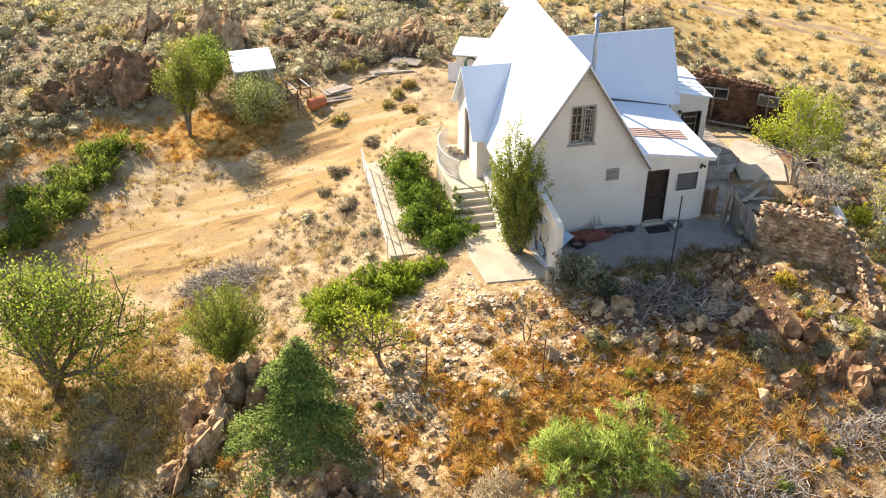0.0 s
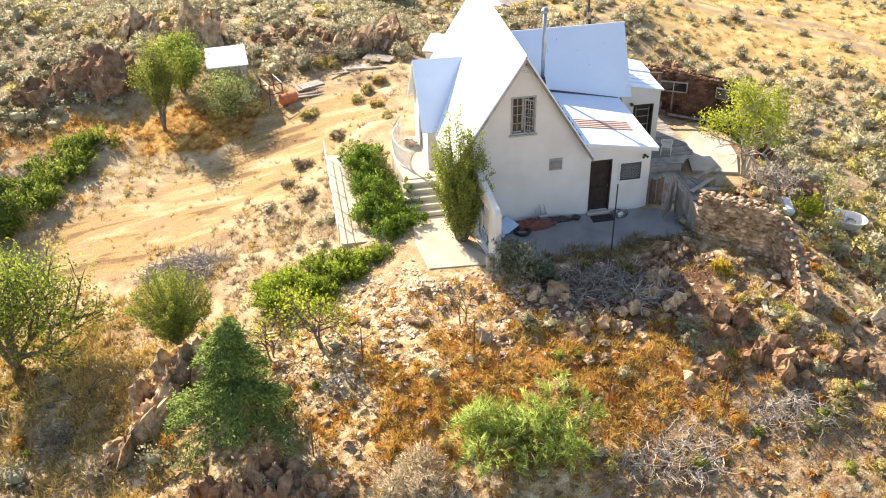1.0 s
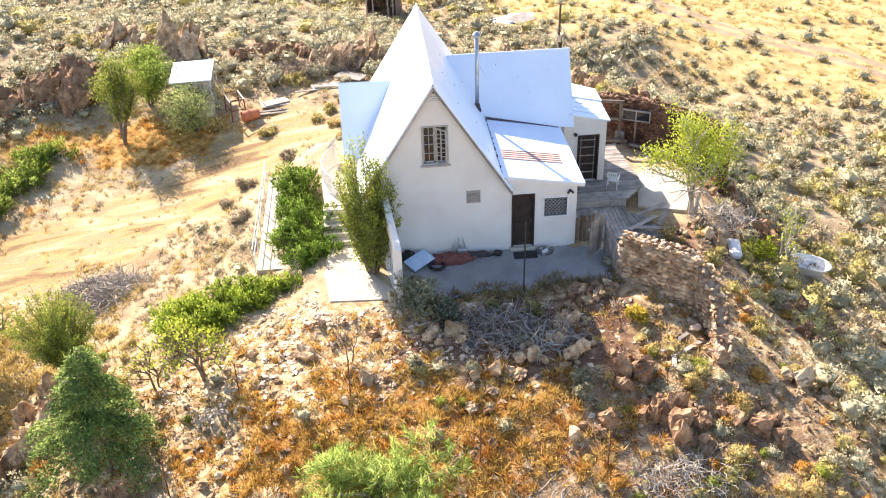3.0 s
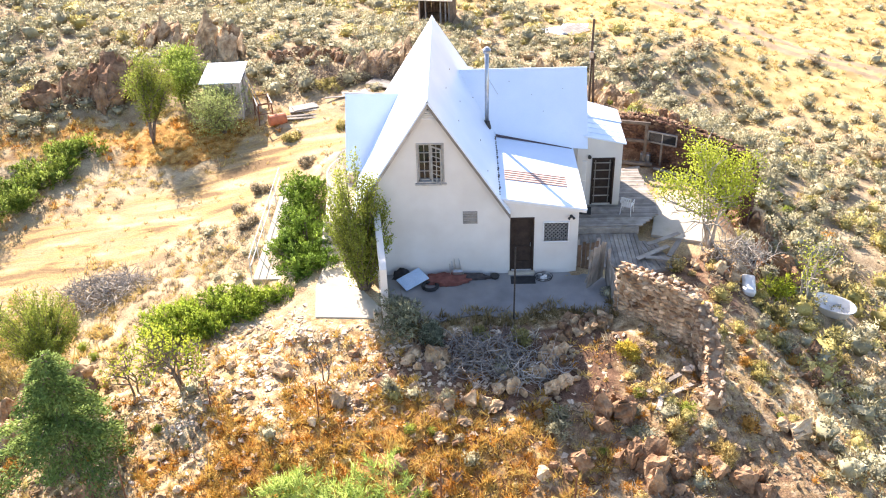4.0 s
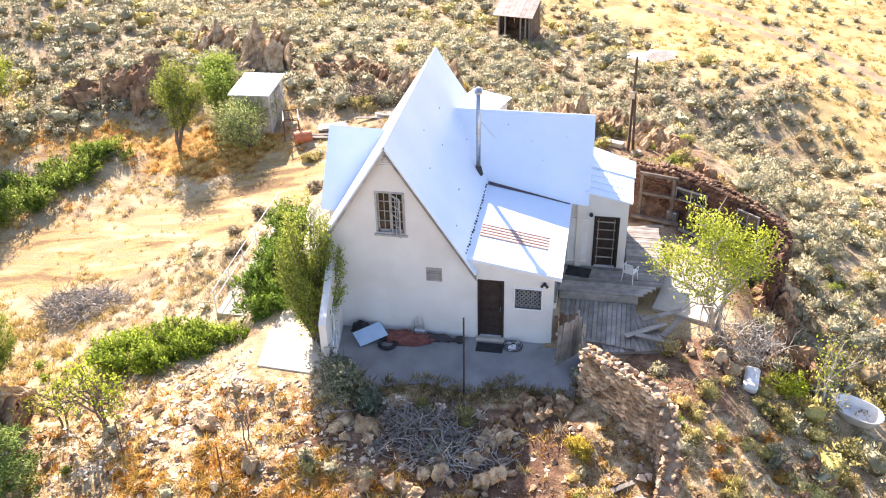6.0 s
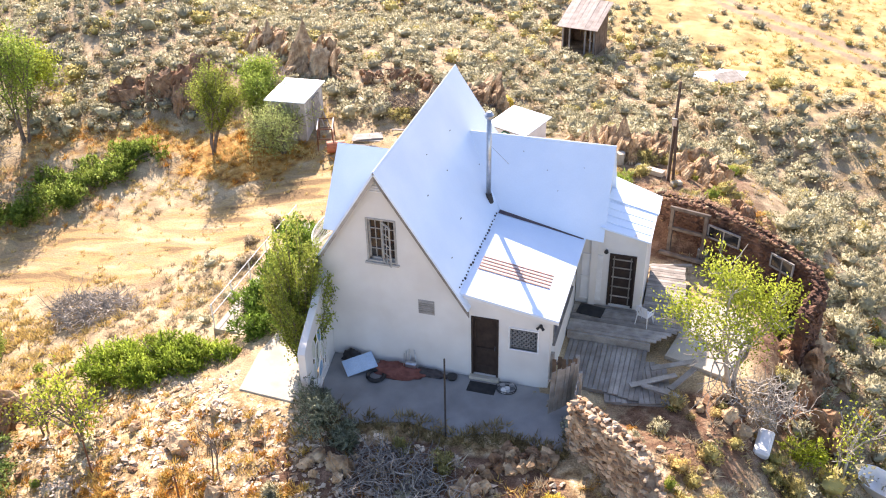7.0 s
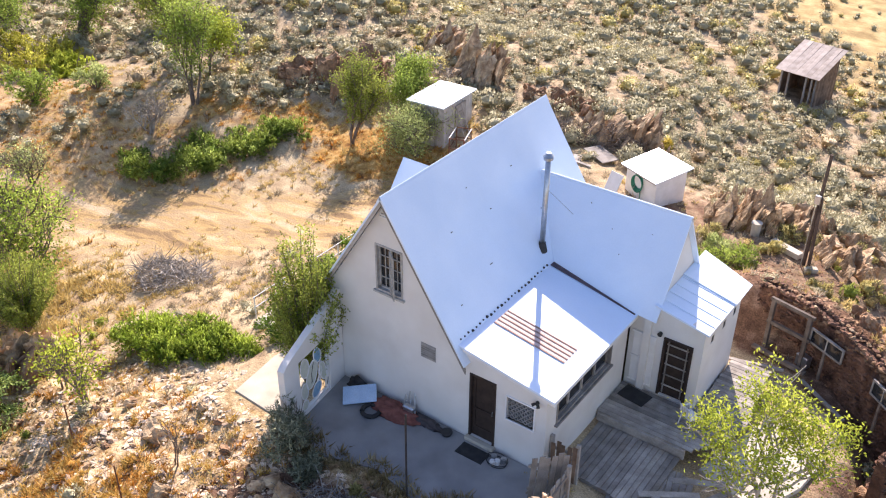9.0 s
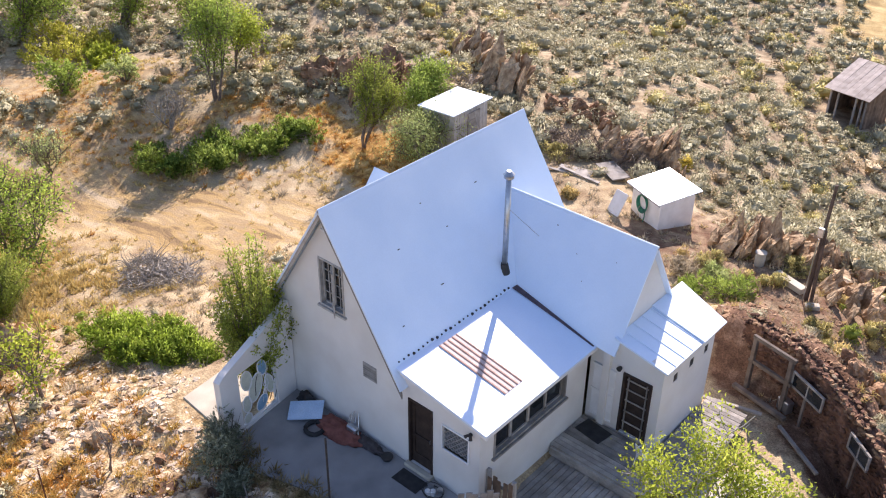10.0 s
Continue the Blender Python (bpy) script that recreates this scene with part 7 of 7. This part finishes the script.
# white block hut
hz = -0.55
hut = thing("pump_house", "small white pump house with a white roof", "shed", (-2.2, 15.9, hz), -24)
part("wall", boxed((-0.85, -0.75, -0.2), (0.85, 0.75, 1.1), 0.01), WHITE_PAINT, hut)
part("roof", slab(bmesh.new(), [(-1.0, -0.95, 1.12), (1.0, -0.95, 1.12), (1.0, 0.9, 1.32), (-1.0, 0.9, 1.32)], 0.05), ROOF, hut, "white sheet roof")
part("fascia", boxed((-0.98, -0.92, 1.02), (0.98, -0.89, 1.085)), GREY_WOOD, hut)
GREEN_HOSE = mat("green_hose", (0.02, 0.16, 0.10), (0.03, 0.22, 0.14), 6, 0.4, 0, 40)
hose = tagged(part("garden_hose", from_bm("hose", bmesh.new(), GREEN_HOSE), None), "coiled green garden hose on the hut wall", "hose")
hb = bmesh.new()
for k in range(5):
    c = [(0.25 * (1 + 0.05 * k) * math.cos(i * TAU / 24), -0.02 * k, 0.3 * (1 + 0.04 * k) * math.sin(i * TAU / 24) - 0.02 * k) for i in range(25)]
    tube(hb, c, 0.02, sides=6, caps=False)
tube(hb, [(0.2, -0.05, -0.2), (0.25, -0.08, -0.5), (0.35, -0.2, -0.62)], 0.02, sides=6)
hose.data = from_bm("hose", hb, GREEN_HOSE, True)
hose.matrix_world = pose(-2.2, 15.9, hz, 0, 0, -24) @ pose(-0.1, -0.79, 0.68)
leaf = tagged(part("loose_door", boxed((-0.3, -0.02, 0), (0.3, 0.02, 0.9), 0.005), WHITE_PAINT), "white door panel leaning beside the hut", "panel")
leaf.matrix_world = pose(-3.55, 14.7, lay(-3.55, 14.7) - 0.02, -28, 0, -15)
barrel = bmesh.new()
tube(barrel, [(0, 0, -0.05), (0, 0, 0.5)], 0.16, 0.17, 16)
tube(barrel, [(0, 0, 0.49), (0, 0, 0.54)], 0.19, 0.19, 16)
tagged(part("barrel", barrel, YARD), "pale concrete pipe standing on end", "pipe").location = (2.25, 14.6, lay(2.25, 14.6))

# old open-fronted hut
oz = -4.55
PALE_BOARD = mat("pale_board", (0.40, 0.33, 0.27), (0.56, 0.48, 0.41), 3, 0.9, 0.5, 30, each=0.15)
old = thing("old_hut", "old brown open-fronted hut with a pale plank roof", "shed", (-3.1, 39.3, oz), -10)
for p, q, a, b in (((1.1, -1.2), (1.1, 1.3), 1.65, 2.5), ((1.1, 1.3), (-1.1, 1.3), 2.5, 2.5), ((-1.1, 1.3), (-1.1, -1.2), 2.5, 1.65)):
    board_wall(old, "board", p, q, -0.4, a, b, 0.2, BROWN_WOOD)
for x in (-1.05, -0.6, 0.45, 0.8, 1.05):
    part("post", boxed((x - 0.05, -1.25, -0.4), (x + 0.05, -1.15, 1.68), 0.006), GREY_WOOD, old)
for i in range(9):
    x = -1.35 + 0.3 * i
    part("roof_board", slab(bmesh.new(), [(x, -1.55, 1.68), (x + 0.29, -1.55, 1.68), (x + 0.29, 1.5, 2.66 + 0.02 * (i % 2)), (x, 1.5, 2.66)], 0.03), PALE_BOARD, old, "pale weathered roof board")
for i, (x, y, turn, w) in enumerate(((5.2, 36.2, 10, 1.1), (6.3, 36.8, -15, 0.9), (6.2, 35.8, 30, 0.8))):
    s = bmesh.new()
    steps = 28
    rows = [[s.verts.new((-w + 2 * w * j / steps, e, b + 0.018 * math.cos(j * math.pi / 2))) for j in range(steps + 1)] for e, b in ((-0.7, 0), (0.7, 0), (0.7, 0.006), (-0.7, 0.006))]
    for a, b in zip(rows, rows[1:] + rows[:1]):
        for j in range(steps):
            s.faces.new((a[j], b[j], b[j + 1], a[j + 1]))
    o = tagged(part("metal_sheet", s, ROOF if i < 2 else GREY_WOOD), "pale roofing sheet lying on the ground", "metal sheet", "sheets on the hillside")
    o.matrix_world = pose(x, y, lay(x, y) + 0.12 + 0.05 * i, 4, -4, turn)

POLE_WOOD = mat("pole_wood", (0.06, 0.042, 0.032), (0.12, 0.085, 0.065), 4, 0.9, 0.5, 40)
# power pole with its stub
pole = thing("utility_pole", "dark wooden utility pole beside a shorter stub", "pole", (4.25, 13.75, lay(4.25, 13.75)))
part("pole", tube(bmesh.new(), [(0, 0, -0.4), (0.05, 0.05, 4.1)], 0.07, 0.05, 10), POLE_WOOD, pole)
part("stub", tube(bmesh.new(), [(0.22, -0.1, -0.3), (0.1, -0.05, 2.6)], 0.06, 0.05, 10), POLE_WOOD, pole)
part("meter_box", boxed((-0.09, -0.2, 2.4), (0.09, -0.09, 2.7), 0.01), STEEL, pole, "grey meter box")
part("conduit", tube(bmesh.new(), [(-0.05, -0.14, 0.0), (-0.03, -0.12, 2.3)], 0.02, sides=6), STEEL, pole)
crate = tagged(part("concrete_trough", boxed((-0.6, -0.15, 0), (0.6, 0.15, 0.2), 0.01), CONCRETE), "long pale concrete kerb at the pole", "kerb")
crate.matrix_world = pose(3.5, 14.2, lay(3.5, 14.2), 0, 0, -20)
block = tagged(part("concrete_block", boxed((-0.22, -0.13, 0), (0.22, 0.13, 0.16), 0.03), CONCRETE), "pale concrete block at the pole's foot", "block")
block.matrix_world = pose(4.6, 13.4, lay(4.6, 13.4), 0, 0, 30)

# timber frames inside the curved wall
OLD_TIMBER = mat("old_timber", (0.11, 0.085, 0.065), (0.22, 0.18, 0.145), 3, 0.9, 0.6, 30, each=0.25)
frame_a = thing("timber_frame", "grey timber frame of a ruined lean-to", "timber frame", (5.35, 8.55, -0.35), -14)
for x in (-0.62, 0.55):
    part("post", boxed((x - 0.06, -0.06, 0), (x + 0.06, 0.06, 1.75), 0.008), OLD_TIMBER, frame_a)
for zz in (1.68, 0.9):
    part("beam", boxed((-0.72, -0.05, zz), (0.68, 0.05, zz + 0.11), 0.008), OLD_TIMBER, frame_a)
part("sill", boxed((-0.85, -0.35, 0.02), (0.9, -0.2, 0.13), 0.008), OLD_TIMBER, frame_a)
for k, (x, y, w, turn) in enumerate(((6.5, 8.2, 1.2, -28), (8.35, 6.9, 0.9, -40))):
    fr = thing("window_frame", "old grey window frame leaning on the stone wall", "window frame", (x, y, 0.55), turn)
    for q in (((-w / 2, -0.03, 0), (w / 2, 0.03, 0.06)), ((-w / 2, -0.03, 0.44), (w / 2, 0.03, 0.5)), ((-w / 2, -0.03, 0.06), (-w / 2 + 0.05, 0.03, 0.44)), ((w / 2 - 0.05, -0.03, 0.06), (w / 2, 0.03, 0.44)), ((-0.02, -0.02, 0.06), (0.02, 0.02, 0.44))):
        part("bar", boxed(*q, 0.004), GREY_WOOD, fr)
    part("pane", boxed((-w / 2 + 0.05, -0.004, 0.06), (w / 2 - 0.05, 0.004, 0.44)), GLASS_DARK, fr, "dusty pane")
    part("prop", boxed((-0.04, -0.03, -0.95), (0.04, 0.03, 0.0), 0.004), OLD_TIMBER, fr)
sign = tagged(part("pale_box", boxed((-0.2, -0.12, 0), (0.2, 0.12, 0.38), 0.02), STEEL), "small grey metal box against the stone wall", "box")
sign.matrix_world = pose(5.95, 8.5, 0.55 - 0.9, 0, 0, -25)
for i, (x, y, turn) in enumerate(((4.75, 7.6, 15), (6.9, 7.2, -35))):
    b = tagged(part("beam", boxed((-0.9, -0.05, 0), (0.9, 0.05, 0.07), 0.005), GREY_WOOD), "grey timber lying in the yard", "timber", "timbers in the yard")
    b.matrix_world = pose(x, y, -0.298, 0, 0, turn)

# tub and trough on the bank
tub = bmesh.new()
n = 20
rings = []
for (s, zz) in ((0.62, 0.0), (0.82, 0.08), (0.96, 0.42), (1.06, 0.5), (1.0, 0.5), (0.9, 0.42), (0.76, 0.12), (0.0, 0.1)):
    rings.append([tub.verts.new((0.78 * s * math.copysign(abs(math.cos(k * TAU / n)) ** 0.7, math.cos(k * TAU / n)), 0.4 * s * math.sin(k * TAU / n), zz)) for k in range(n)])
for a, b in zip(rings, rings[1:]):
    for k in range(n):
        tub.faces.new((a[k], a[(k + 1) % n], b[(k + 1) % n], b[k]))
bmesh.ops.remove_doubles(tub, verts=tub.verts, dist=1e-4)
bt = tagged(part("bathtub", tub, WHITE_PAINT, smooth=True), "old white bathtub lying on the bank", "bathtub")
bt.matrix_world = pose(11.6, 1.5, lay(11.6, 1.5) + 0.02, 10, 8, -20)
tr = bmesh.new()
box(tr, (-0.22, -0.42, 0), (0.22, 0.42, 0.3), 0.06)
box(tr, (-0.16, -0.34, 0.28), (0.16, 0.34, 0.32), 0.03)
tro = tagged(part("cooler_box", tr, WHITE_PAINT), "white plastic box thrown on the bank", "box")
tro.matrix_world = pose(8.15, 0.5, lay(8.15, 0.5) + 0.03, 14, 6, -8)
for i, (x, y, ln, turn) in enumerate(((4.2, -5.3, 1.6, 40), (4.5, -5.6, 1.5, 35), (4.0, -5.9, 1.3, 70))):
    b = tagged(part("plank", boxed((-ln / 2, -0.07, 0), (ln / 2, 0.07, 0.04), 0.004), GREY_WOOD), "pale weathered plank lying on the slope", "plank", "planks on the slope")
    b.matrix_world = pose(x, y, lay(x, y) + 0.05, 0, 6, turn)

# thin fence stakes on the slope
for i, (x, y) in enumerate(((-8.85, -5.75), (-5.6, -6.6), (-10.6, -8.6), (-2.2, -9.0), (1.2, -9.3))):
    s = tagged(part("fence_stake", tube(bmesh.new(), [(0, 0, -0.3), (0.02, 0.0, 1.25)], 0.024, 0.02, 6), RUST), "thin rusty fence stake on the slope", "stake", "fence stakes")
    s.location = (x, y, lay(x, y))
# heaps of dead branches


def brush_pile(label, x, y, rx, ry, h, n, seed, z=None, material=DEAD_WOOD):
    R = np.random.RandomState(seed)
    s = Soup()
    for i in range(n):
        a, d = R.uniform(0, TAU), math.sqrt(R.rand())
        p = np.array([rx * d * math.cos(a), ry * d * math.sin(a), h * (1 - d) * R.rand() + 0.03])
        w = R.uniform(0, TAU)
        v = np.array([math.cos(w), math.sin(w), R.uniform(-0.25, 0.5)])
        ln = R.uniform(0.35, 0.95)
        pts = [p]
        for k in range(4):
            v = unit(v + R.normal(0, 0.42, 3))
            pts.append(np.maximum(pts[-1] + v * ln / 4, [-9, -9, 0.01]))
        add_tube(s, pts, R.uniform(0.008, 0.024), 0.005, 3)
    o = tagged(new("brush_pile", s.mesh("brush_pile", material)), label, "brush pile", kind="stuff")
    o.location = (x, y, lay(x, y) if z is None else z)
    return o


brush_pile("heap of grey dead branches by the drive", -14.5, 2.3, 1.7, 1.1, 0.6, 900, 1)
brush_pile("heap of grey dead branches below the patio", -1.0, -4.1, 1.5, 1.1, 0.55, 560, 2, material=DARK_TWIGS)
brush_pile("pale bent branches trailing down the bank", 0.35, -4.6, 1.2, 0.9, 0.55, 200, 12)
brush_pile("tangle of pale branches under the yard tree", 7.9, 1.6, 1.2, 0.9, 0.8, 300, 4)
brush_pile("tangle of grey dead brush low on the slope", -0.8, -10.6, 1.6, 0.9, 0.6, 320, 8)
brush_pile("tangle of grey dead brush low on the slope", 3.2, -9.8, 1.5, 0.8, 0.6, 320, 9)
brush_pile("tangle of pale dead brush at the slope's foot", -7.6, -11.4, 1.4, 0.9, 0.7, 320, 10)
brush_pile("tangle of brown dead brush behind the planks", -8.3, 18.3, 1.8, 0.8, 1.0, 420, 5, material=BARK)
brush_pile("tangle of brown dead brush behind the cottage", -5.8, 18.9, 1.8, 0.8, 1.2, 420, 6, material=BARK)
brush_pile("thin tangle of grey dead brush by the ochre crag", -16.0, 20.6, 1.4, 0.8, 0.9, 260, 7)
dish = thing("satellite_dish", "grey satellite dish at the terrace railing", "satellite dish", (-6.05, 5.75, 0.86), 60)
db = bmesh.new()
rows = [[db.verts.new((r * math.cos(k * TAU / 18), 0.35 * r * r, r * math.sin(k * TAU / 18))) for k in range(18)] for r in (0.02, 0.12, 0.22, 0.30)]
for a, b in zip(rows, rows[1:]):
    for k in range(18):
        db.faces.new((a[k], a[(k + 1) % 18], b[(k + 1) % 18], b[k]))
bmesh.ops.solidify(db, geom=db.faces[:], thickness=0.012)
bmesh.ops.transform(db, matrix=pose(0, 0, 0.72, 25, 0, 0), verts=db.verts)
part("reflector", db, STEEL, dish, smooth=True)
part("mast", tube(bmesh.new(), [(0, -0.05, 0), (0, -0.05, 0.72)], 0.022, sides=8), STEEL, dish)
part("arm", tube(bmesh.new(), [(0, 0.0, 0.5), (0, 0.32, 0.62)], 0.012, sides=6), STEEL, dish)
for i in range(14):
    put_rock(PALE_ROCKS, -5.75 + 0.35 * rs.random(), 4.9 + 0.65 * rs.random(), 0.09 + 0.06 * rs.random(), 0.9, z=0.84, label="pale stone heaped on the terrace", group="stones on the terrace")
